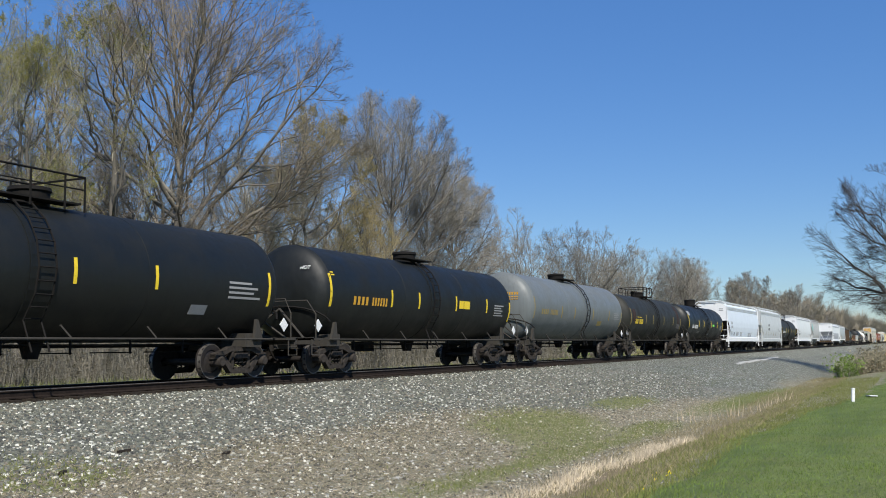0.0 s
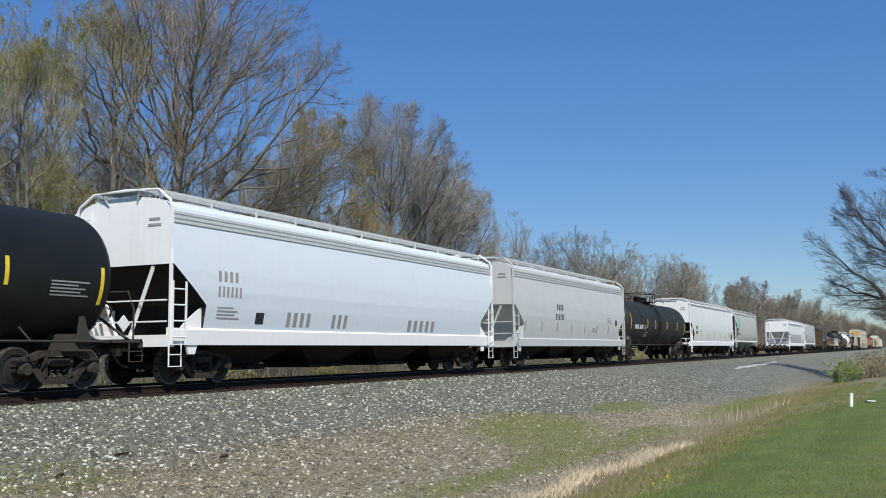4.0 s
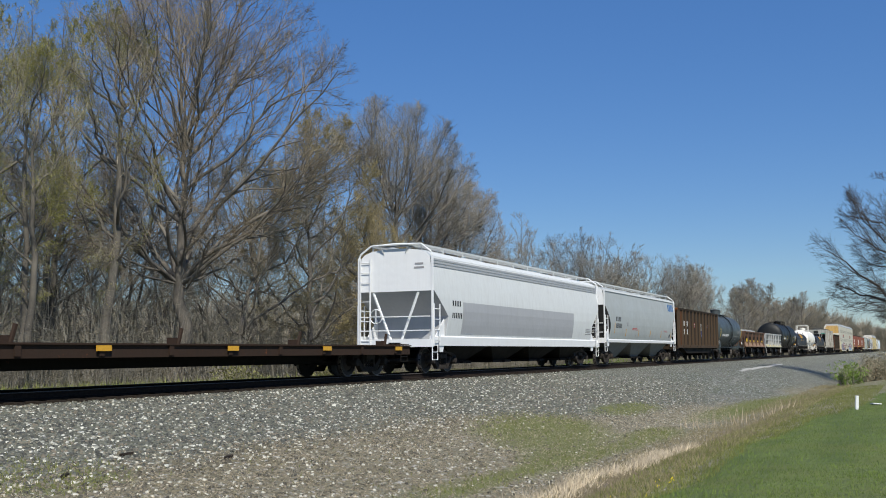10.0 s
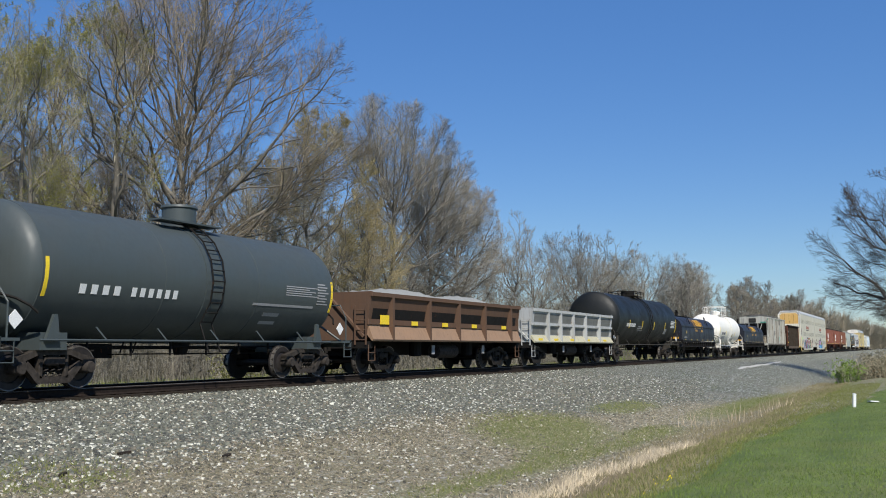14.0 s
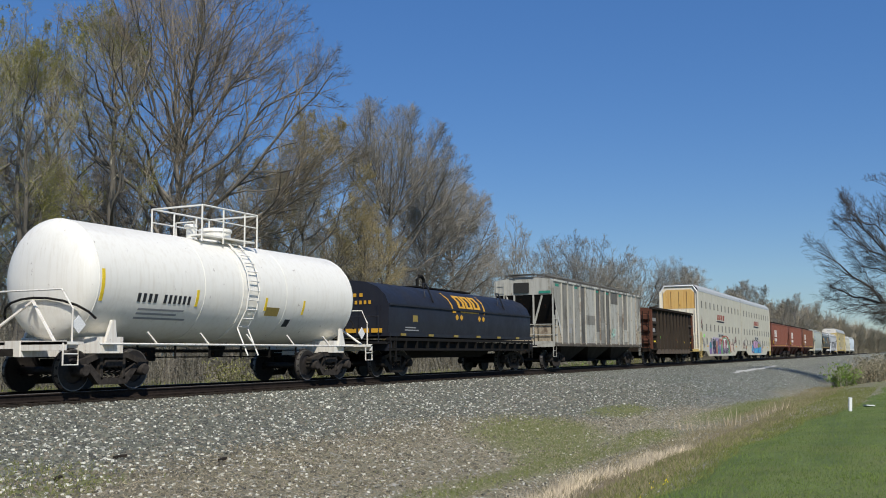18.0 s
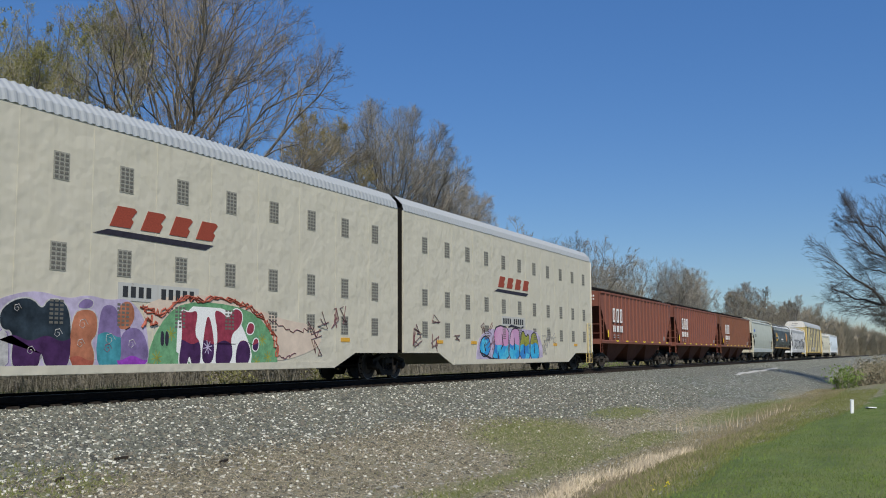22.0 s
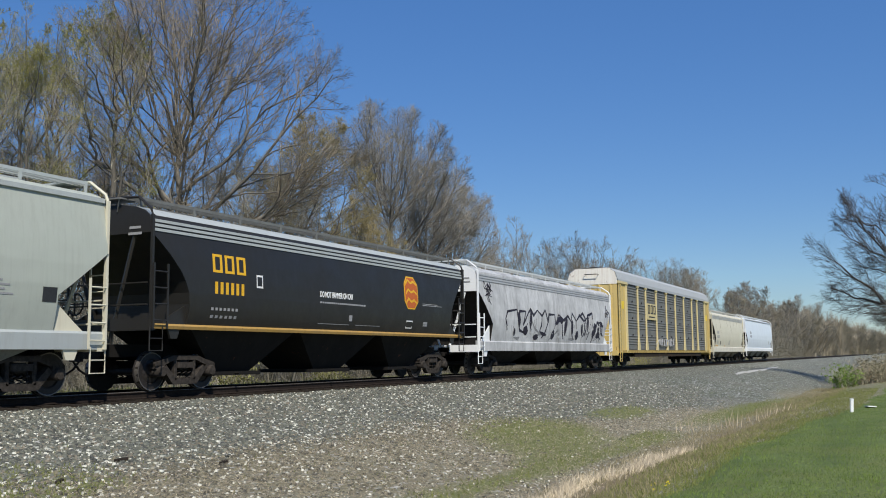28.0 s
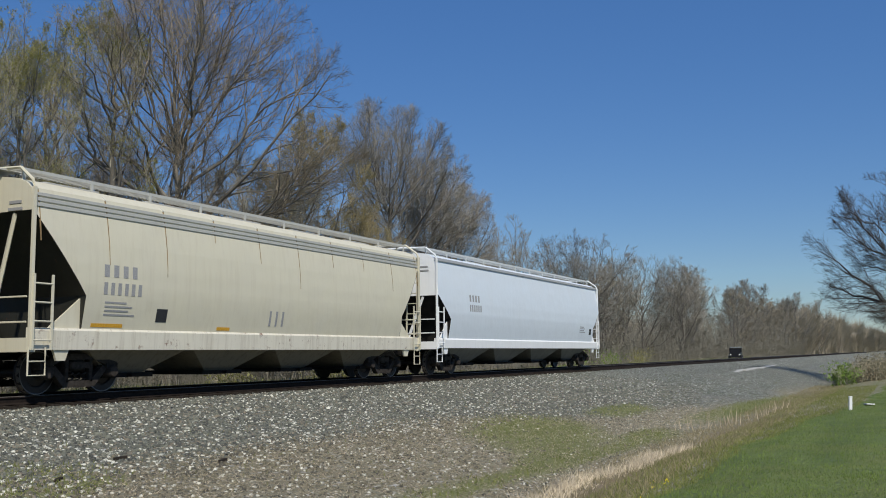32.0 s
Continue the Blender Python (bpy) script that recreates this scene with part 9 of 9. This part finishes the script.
def blue_graffiti(car):
    """A blue piece with pink and olive letter tops and a black outline."""
    y = -1.5612
    part("graffiti_field", polygon(Build(), softened([(6.2, 0.5), (13.75, 0.5), (13.7, 1.2), (13.2, 1.75), (12.4, 1.9), (7.9, 1.9), (6.6, 1.55), (6.25, 1.0)], 1), y), "spray_lilac", car, "lilac graffiti haze")
    letters = (([(6.5, 1.1), (6.85, 1.48), (7.4, 1.5), (7.65, 1.1), (7.3, 0.75), (6.8, 0.75)], "spray_b", 1.1),
               ([(7.75, 0.55), (9.55, 0.55), (9.5, 1.2), (9.62, 1.9), (8.35, 1.98), (7.95, 1.6), (8.15, 1.2)], "spray_c", 1.18),
               ([(9.6, 0.55), (10.8, 0.55), (10.72, 1.3), (10.86, 1.86), (10.1, 1.9), (9.75, 1.6)], "spray_c", 1.22),
               ([(10.85, 0.55), (12.1, 0.55), (12.0, 1.2), (11.95, 1.72), (11.6, 1.5), (11.25, 1.86), (10.95, 1.5)], "spray_olive", 1.2),
               ([(12.1, 0.55), (13.25, 0.55), (13.15, 1.25), (12.75, 1.82), (12.2, 1.6)], "spray_olive", 1.28))
    for k, (pts, up, split) in enumerate(letters):
        fat_shape(car, pts, up, "spray_b", split, "spray_d", y - 0.0012 - 0.0008 * (k % 2), 0.06, 1)
    for line in ([(8.85, 1.62), (8.95, 1.2), (8.7, 1.0)], [(10.2, 1.5), (10.25, 1.0)], [(11.45, 1.3), (11.4, 0.85)], [(12.6, 1.35), (12.65, 0.85)], [(8.4, 0.9), (8.45, 0.6)], [(7.0, 1.2), (7.1, 0.95)], [(6.55, 0.9), (7.7, 0.62), (9.2, 0.56)], [(9.6, 1.95), (9.9, 2.02), (10.9, 1.95)], [(11.1, 1.95), (11.3, 2.0)]):
        part("graffiti_line", stroke(Build(), line, (0.05, 0.10, 0.04), y - 0.0062), "spray_d", car)


def twin_autorack():
    car, half = rail_car("autorack_car", "two-unit ivory autorack with dull red emblem and bright graffiti", 115.2, 157.85, 1.7, dark=True)
    truck(car, 0.0, True)
    for unit_k, (a, b) in enumerate(((-half, -0.20), (0.20, half))):
        mid = (a + b) / 2
        ring = [(a, 0.86), (a + 2.7, 0.86), (a + 3.9, 0.42), (b - 3.9, 0.42), (b - 2.7, 0.86), (b, 0.86), (b, 5.72), (a, 5.72)]
        for y in (-1, 1):
            side = part("side_wall", Build().prism(ring, y * 1.50, y * 1.55, "y"), "rack_cream", car, "ivory side sheeting with small dents")
            for k in range(12):
                x = a + 0.02 + k * (b - a - 0.04) / 11
                part("panel_seam", Build().box(x, y * 1.551, 3.3, 0.025, 0.012, 4.84), "rack_cream", side)
            part("side_sill", Build().box(mid, y * 1.545, 0.52, b - a - 8.0, 0.05, 0.18), "rack_cream", side)
        lo = [(-1.56, 5.70), (-1.50, 5.94), (-1.22, 6.22), (0, 6.28), (1.22, 6.22), (1.50, 5.94), (1.56, 5.70)]
        hi = [(y * 1.009, z + 0.02) for y, z in lo]
        part("roof", corrugated_roof(Build(), a, b, lo, hi, 0.055), "roof_grey", car, "ribbed grey roof")
        part("floor", Build().box(mid, 0, 0.92, b - a, 2.9, 0.1), "steel", car)
        for k, x in enumerate((a, b)):
            s = -1 if k == 0 else 1
            if abs(x) > 1:
                face = [(-1.50, 0.9), (1.50, 0.9), (1.50, 5.6), (1.16, 6.1), (-1.16, 6.1), (-1.50, 5.6)]
                part("end_door", Build().prism(face, x - s * 0.06, x, "x"), "rack_end", car, "ivory end doors")
                part("door_stain", Build().prism([(-1.28, 4.3), (1.28, 4.3), (1.28, 5.55), (1.0, 5.85), (-1.0, 5.85), (-1.28, 5.55)], x + s * 0.001, x + s * 0.012, "x"), "amber", car, "amber upper door panels")
                for y in (-1.28, -0.64, 0.0, 0.64, 1.28):
                    part("door_rib", Build().box(x + s * 0.04, y, 2.6, 0.08, 0.07, 3.3), "rack_end", car)
                    part("door_seam", Build().box(x + s * 0.018, y, 5.0, 0.02, 0.025, 1.4), "rust_tan", car)
                for y in (-1.52, 1.52):
                    part("corner_post", Build().box(x + s * 0.03, y, 3.3, 0.14, 0.10, 4.8), "rack_end", car)
                part("end_arch", Build().tube([(x + s * 0.04, -1.52, 5.6), (x + s * 0.04, -1.16, 6.14), (x + s * 0.04, 1.16, 6.14), (x + s * 0.04, 1.52, 5.6)], 0.07, 6), "white", car)
                for y in (-1.35, 1.35):
                    part("end_ladder", ladder(x + s * 0.12, y, 0.9, 2.3, 0.34, 5, "y"), "rack_end", car)
                part("side_ladder", ladder(x - s * 0.5, -1.60, 0.85, 2.35, 0.5, 5), "rack_post", car)
                part("grab_frame", Build().tube([(x - s * 0.85, -1.60, 0.9), (x - s * 0.85, -1.60, 2.4), (x - s * 0.2, -1.60, 2.4)], 0.022, 5), "rack_post", car)
                for dx in (0.2, 0.75):
                    part("stirrup_step", step(x - s * dx, -1.55, 0.85, 0.4, 0.5), "rack_yellow", car)
                part("end_sill", Build().box(x, 0, 0.92, 0.3, 3.0, 0.2), "rack_yellow", car)
            else:
                part("end_bulkhead", Build().box(x - s * 0.04, 0, 3.35, 0.08, 2.98, 4.9), "steel", car)
        # screened openings: three rows
        n = 11
        first = a + 1.35 if unit_k == 0 else a + 1.6
        for r, (z0, z1) in enumerate(((4.38, 4.96), (2.52, 3.11), (1.41, 1.97))):
            for k in range(n):
                x = first + 1.825 * k
                if x > b - 0.8:
                    continue
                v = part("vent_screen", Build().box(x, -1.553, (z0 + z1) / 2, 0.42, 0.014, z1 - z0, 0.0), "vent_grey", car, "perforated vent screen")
                # the screen is closed: holes are raised blocks with their shade as colour
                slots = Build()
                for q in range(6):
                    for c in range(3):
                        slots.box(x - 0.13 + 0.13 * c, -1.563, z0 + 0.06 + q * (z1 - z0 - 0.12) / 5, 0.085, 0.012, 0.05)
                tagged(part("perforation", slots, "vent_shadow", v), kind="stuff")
        for k in range(4):
            x = (-13.2 if unit_k == 0 else 8.45) + k * 0.93
            block = polygon(Build(), [(x + 0.06, 3.60), (x + 0.66, 3.60), (x + 0.76, 3.76), (x + 0.69, 3.82), (x + 0.86, 4.0), (x + 0.78, 4.06), (x + 0.28, 4.06)], -1.563)
            part("emblem_block", block, "mark_rustred", car, "slanted dull red emblem block")
        x = -13.6 if unit_k == 0 else 8.1
        part("emblem_swoosh", polygon(Build(), [(x, 3.40), (x + 0.4, 3.52), (x + 3.9, 3.50), (x + 3.6, 3.36)], -1.563), "spray_d", car, "black underline")
        for k in range(10):
            if k != 4:
                part("car_number", polygon(Build(), [(x + 0.9 + 0.24 * k, 2.08), (x + 1.05 + 0.24 * k, 2.08), (x + 1.05 + 0.24 * k, 2.32), (x + 0.9 + 0.24 * k, 2.32)], -1.566), "mark_dark", car)
        part("number_panel", polygon(Build(), [(x + 0.75, 2.0), (x + 3.4, 2.0), (x + 3.4, 2.4), (x + 0.75, 2.4)], -1.560), "warm_grey", car)
    long_graffiti(car)
    blue_graffiti(car)
    scrawl(car, -20.4, -17.5, 0.9, 1.9, 5, "spray_ash", -1.57, 1, 0.010)
    scrawl(car, -20.8, -20.2, 2.6, 3.4, 2, "spray_g", -1.57, 2)
    scrawl(car, -5.8, -3.2, 1.0, 2.0, 6, "spray_g", -1.57, 3)
    scrawl(car, 0.9, 8.0, 1.2, 2.0, 12, "spray_g", -1.57, 4)
    scrawl(car, 14.0, 16.0, 0.8, 1.8, 5, "spray_ash", -1.57, 5, 0.009)
    for x in (-17.9, -3.5, 3.0, 6.0, 15.5, 18.6):
        part("reflector", polygon(Build(), [(x - 0.25, 1.20), (x + 0.25, 1.20), (x + 0.25, 1.32), (x - 0.25, 1.32)], -1.565), "mark_amber", car, "amber reflective strip")
    part("card", polygon(Build(), [(-19.5, 2.0), (-19.17, 2.0), (-19.17, 2.25), (-19.5, 2.25)], -1.572), "mark_lime", car, "bright lime card")


def yellow_autorack():
    car, half = rail_car("autorack_car", "autorack with ribbed grey panels and yellow posts", 270.4, 298.1, 2.6, dark=True)
    for y in (-1, 1):
        part("side_sill", Build().box(0, y * 1.50, 0.93, 2 * half - 0.2, 0.12, 0.16, 0.02), "rusty_yellow", car, "rusty yellow side sill")
        part("lower_sill", Build().box(0, y * 1.44, 0.72, 2 * half - 7.4, 0.10, 0.25, 0.02), "rust_brown", car, "grimy brown lower sill")
        posts = [-11.95, -9.32, -7.3, -4.5, -1.57, 1.25, 4.14, 7.04, 9.08, 12.1]
        for p, q in zip(posts, posts[1:]):
            prof = []
            zs = np.linspace(1.05, 4.98, 73)
            for i, z in enumerate(zs):
                big = i % 18
                d = 0.0 if big < 4 else (0.035 if i % 3 == 0 else 0.0)
                prof.append((y * (1.47 + d), float(z)))
            back = [(y * 1.43, float(zs[-1])), (y * 1.43, float(zs[0]))]
            panel = part("side_panel", Build().prism(prof + back, p + 0.03, q - 0.03, "x"), "panel_grey", car, "ribbed weathered steel panel")
            for k in range(3):
                part("panel_clip", Build().box((p + q) / 2, y * 1.52, 1.95 + k * 1.02, 0.06, 0.05, 0.10), "steel", panel)
        for x in posts:
            edge_post = x in (posts[0], posts[-1])
            post = Build().box(x, y * 1.52, 2.98, 0.16, 0.10, 4.0, 0.02).box(x, y * 1.53, 4.97, 0.36, 0.12, 0.10)
            if not edge_post:
                post.prism([(x - 0.08, 1.9), (x + 0.08, 1.9), (x + 0.26, 1.02), (x - 0.26, 1.02)], y * 1.50, y * 1.575, "y")
            part("side_post", post, "rack_post", car, "pale yellow post")
        for s in (-1, 1):
            x = s * (half - 0.95)
            part("door_frame", Build().box(x, y * 1.48, 2.95, 1.55, 0.06, 4.1), "rack_yellow", car, "yellow door bay")
            part("door_frame_rim", Build().box(x, y * 1.53, 5.02, 1.95, 0.14, 0.14).box(x - 0.72, y * 1.53, 2.95, 0.10, 0.08, 4.1).box(x + 0.72, y * 1.53, 2.95, 0.10, 0.08, 4.1), "rack_post", car)
            part("side_ladder", ladder(s * (half - 0.28), y * 1.58, 0.75, 4.9, 0.42, 15), "rack_yellow", car)
            part("door_notice", Build().box(x + s * -0.1, y * 1.515, 3.7, 0.55, 0.02, 0.45), "mark_yellow", car)
    lo = [(-1.55, 5.02), (-1.54, 5.20), (-1.40, 5.62), (-1.05, 5.85), (0, 5.95), (1.05, 5.85), (1.40, 5.62), (1.54, 5.20), (1.55, 5.02)]
    hi = [(y * 1.009, z + 0.02) for y, z in lo]
    part("roof", corrugated_roof(Build(), -half, half, lo, hi, 0.055), "roof_grey", car, "ribbed grey-white roof")
    for s in (-1, 1):
        x = s * half
        face = [(-1.48, 0.8), (1.48, 0.8), (1.48, 5.0), (1.38, 5.6), (1.0, 5.85), (-1.0, 5.85), (-1.38, 5.6), (-1.48, 5.0)]
        part("end_door", Build().prism(face, x - s * 0.08, x, "x"), "rack_yellow", car, "yellow end doors")
        part("end_cap", Build().prism([(-1.50, 4.9), (1.50, 4.9), (1.50, 5.25), (1.36, 5.62), (1.02, 5.86), (-1.02, 5.86), (-1.36, 5.62), (-1.50, 5.25)], x, x + s * 0.03, "x"), "rusty_white", car, "rust-streaked white arched end cap")
        for y in (-1.1, -0.4, 0.4, 1.1):
            part("door_rib", Build().box(x + s * 0.03, y, 2.9, 0.06, 0.08, 4.0), "rack_yellow", car)
        part("end_rail", Build().tube([(x + s * 0.05, -0.4, 5.5), (x + s * 0.22, -0.4, 5.5), (x + s * 0.22, 0.4, 5.5), (x + s * 0.05, 0.4, 5.5)], 0.025, 5), "steel", car)
        part("end_sill", Build().box(x, 0, 0.85, 0.24, 2.9, 0.3), "rack_yellow", car)
        part("stirrup_step", step(x - s * 0.3, -1.55, 0.7, 0.42, 0.35), "rack_yellow", car)
    part("floor", Build().box(0, 0, 0.95, 2 * half - 0.3, 2.8, 0.1).prism([(-half + 4.0, 0.9), (-half + 5.2, 0.6), (half - 5.2, 0.6), (half - 4.0, 0.9)], -0.4, 0.4, "y"), "steel", car)
    part("emblem_board", Build().box(-5.9, -1.55, 3.52, 2.5, 0.03, 1.05), "rack_post", car, "yellow emblem board")
    logo = Build()
    for k, a in enumerate((-6.95, -6.2, -5.45)):
        hollow(logo, a, 3.38, 0.55, 0.58, 0.16, -1.572)
    polygon(logo, [(-6.7, 3.14), (-5.2, 3.14), (-5.2, 3.22), (-6.7, 3.22)], -1.572)
    part("emblem", logo, "mark_dark", car, "dark block emblem")
    gen = random.Random(12)
    for k in range(7):
        x = -4.3 + k * 0.66
        pts = [(x + 0.62 * u + gen.uniform(-0.06, 0.06), 1.22 + 0.62 * w + gen.uniform(-0.06, 0.06)) for u, w in ([(0.0, 0.1), (0.3, 0.45), (0.1, 0.95), (0.5, 0.75), (0.9, 1.05), (0.75, 0.5), (1.0, 0.1), (0.55, 0.3)], [(0.0, 0.0), (0.15, 0.9), (0.55, 1.0), (0.95, 0.7), (0.6, 0.5), (0.9, 0.05), (0.4, 0.2)])[k % 2]]
        fat_shape(car, pts, "faded_white", "", 0, "panel_grey", -1.586 - 0.004 * (k % 2), 0.02, 1)
    wavy_line(car, [(-5.0, 1.3), (-4.4, 1.7), (-3.9, 1.3)], "faded_white", -1.586, 41, 0.02, 0.08)


twin_autorack()
yellow_autorack()


# ---- small things by the track ----
def make_small_things():
    for x, y, h, label in ((29.8, 1.72, 0.36, "short white-painted wooden stake in the grass"),):
        z = float(ground_z(x, y))
        s = thing("marker_stake", label, "stake")
        part("shaft", Build().box(0, 0, h / 2 - 0.05, 0.075, 0.09, h + 0.1, 0.015), "stake", s)
        part("cap", Build().box(0, 0, h + 0.01, 0.085, 0.10, 0.03, 0.02), "stake", s)
        s.matrix_world = pose(x, y, z, 2, -3, 20)
    z = float(ground_z(32.2, 1.32))
    b = thing("white_board", "white board lying in the grass", "board")
    part("board", Build().box(0, 0, 0.02, 0.5, 0.25, 0.03, 0.02), "stake", b)
    b.matrix_world = pose(32.2, 1.32, z + 0.01, 3, 4, 12)
    # scraps on the stones
    for x, y, name, label, r in ((12.0, 9.6, "tie_fragment", "broken dark tie fragment on the stones", 12), (10.9, 10.6, "tie_fragment", "broken dark tie fragment on the stones", -8), (9.2, 10.0, "tie_fragment", "splintered grey tie fragment on the stones", 30)):
        f = thing(name, label, "wood scrap")
        part("piece", Build().prism([(-0.13, -0.02), (0.09, -0.03), (0.13, 0.01), (0.03, 0.035), (-0.12, 0.02)], 0.0, 0.035, "z"), "tie", f)
        f.matrix_world = pose(x, y, float(ground_z(x, y)) + 0.01, 4, -3, r)
    # a dark off-road vehicle standing beyond the track
    v = thing("utility_vehicle", "small black utility vehicle with pale roof edge beside the track", "vehicle")
    part("body", Build().prism([(-1.5, 0.45), (1.5, 0.45), (1.5, 0.95), (0.9, 1.05), (-1.5, 1.05)], -0.75, 0.75, "y"), "car_black", v)
    part("roof", Build().box(-0.2, 0, 1.78, 1.7, 1.5, 0.08, 0.1), "chrome", v)
    for x in (-1.0, 0.6):
        for y in (-0.7, 0.7):
            part("roof_post", Build().tube([(x, y, 1.0), (x * 0.85, y, 1.78)], 0.03, 6), "car_black", v)
    part("windscreen", Build().box(0.62, 0, 1.38, 0.03, 1.3, 0.6), "glass_dark", v)
    part("rear_panel", Build().box(-1.0, 0, 1.35, 0.04, 1.36, 0.62), "car_black", v)
    for y in (-0.55, 0.55):
        part("tail_lamp", Build().box(-1.52, y, 0.85, 0.04, 0.16, 0.14), "mark_white", v)
    for x in (-0.95, 0.95):
        for y in (-0.72, 0.72):
            w = part("wheel", Build().lathe([(-0.13, 0.2), (-0.13, 0.34), (-0.1, 0.38), (0.1, 0.38), (0.13, 0.34), (0.13, 0.2)], "y", (x, y, 0.38), 16), "rubber", v, smooth=True)
            part("rim", Build().lathe([(-0.135, 0.05), (-0.14, 0.2), (0.14, 0.2), (0.135, 0.05)], "y", (x, y, 0.38), 12), "chrome", w)
    v.matrix_world = pose(128.0, 20.6, float(ground_z(128, 20.6)) + 0.0, 0, 0, 6)


make_small_things()


# ---- what moves ----
def along(x, t):
    s = t - 16.0
    return x - SPEED * s + SLOWING * s * s


def motions():
    for car, x in CARS:
        walk(car, [(t, pose(along(x, t), TRACK_Y, 0)) for t in range(33)])
    place = {car: x for car, x in CARS}
    for wheel, s in WHEELS:
        x = place[wheel.parent.parent] + wheel.parent.location.x + s
        start = max(0.0, min(31.0, 16 + (x - 48) / SPEED))      # the wheels turn while they roll past
        stop = max(0.2, min(32.0, 16 + (x - 16) / SPEED))
        first, last = frame(start) - 1, frame(stop) - 1
        row = [(0.0, first)] if first > 0 else []
        row += [(f / FPS, f) for f in range(first, last + 1)]
        row += [(32.0, last)] if last < 960 else []
        turned = []
        for t, f in row:
            roll = (along(0, f / FPS) - along(0, first / FPS)) / WHEEL_R
            turned.append((t, Matrix.Translation((s, 0, WHEEL_R)) @ Matrix.Rotation(roll, 4, "Y")))
        walk(wheel, turned)


motions()
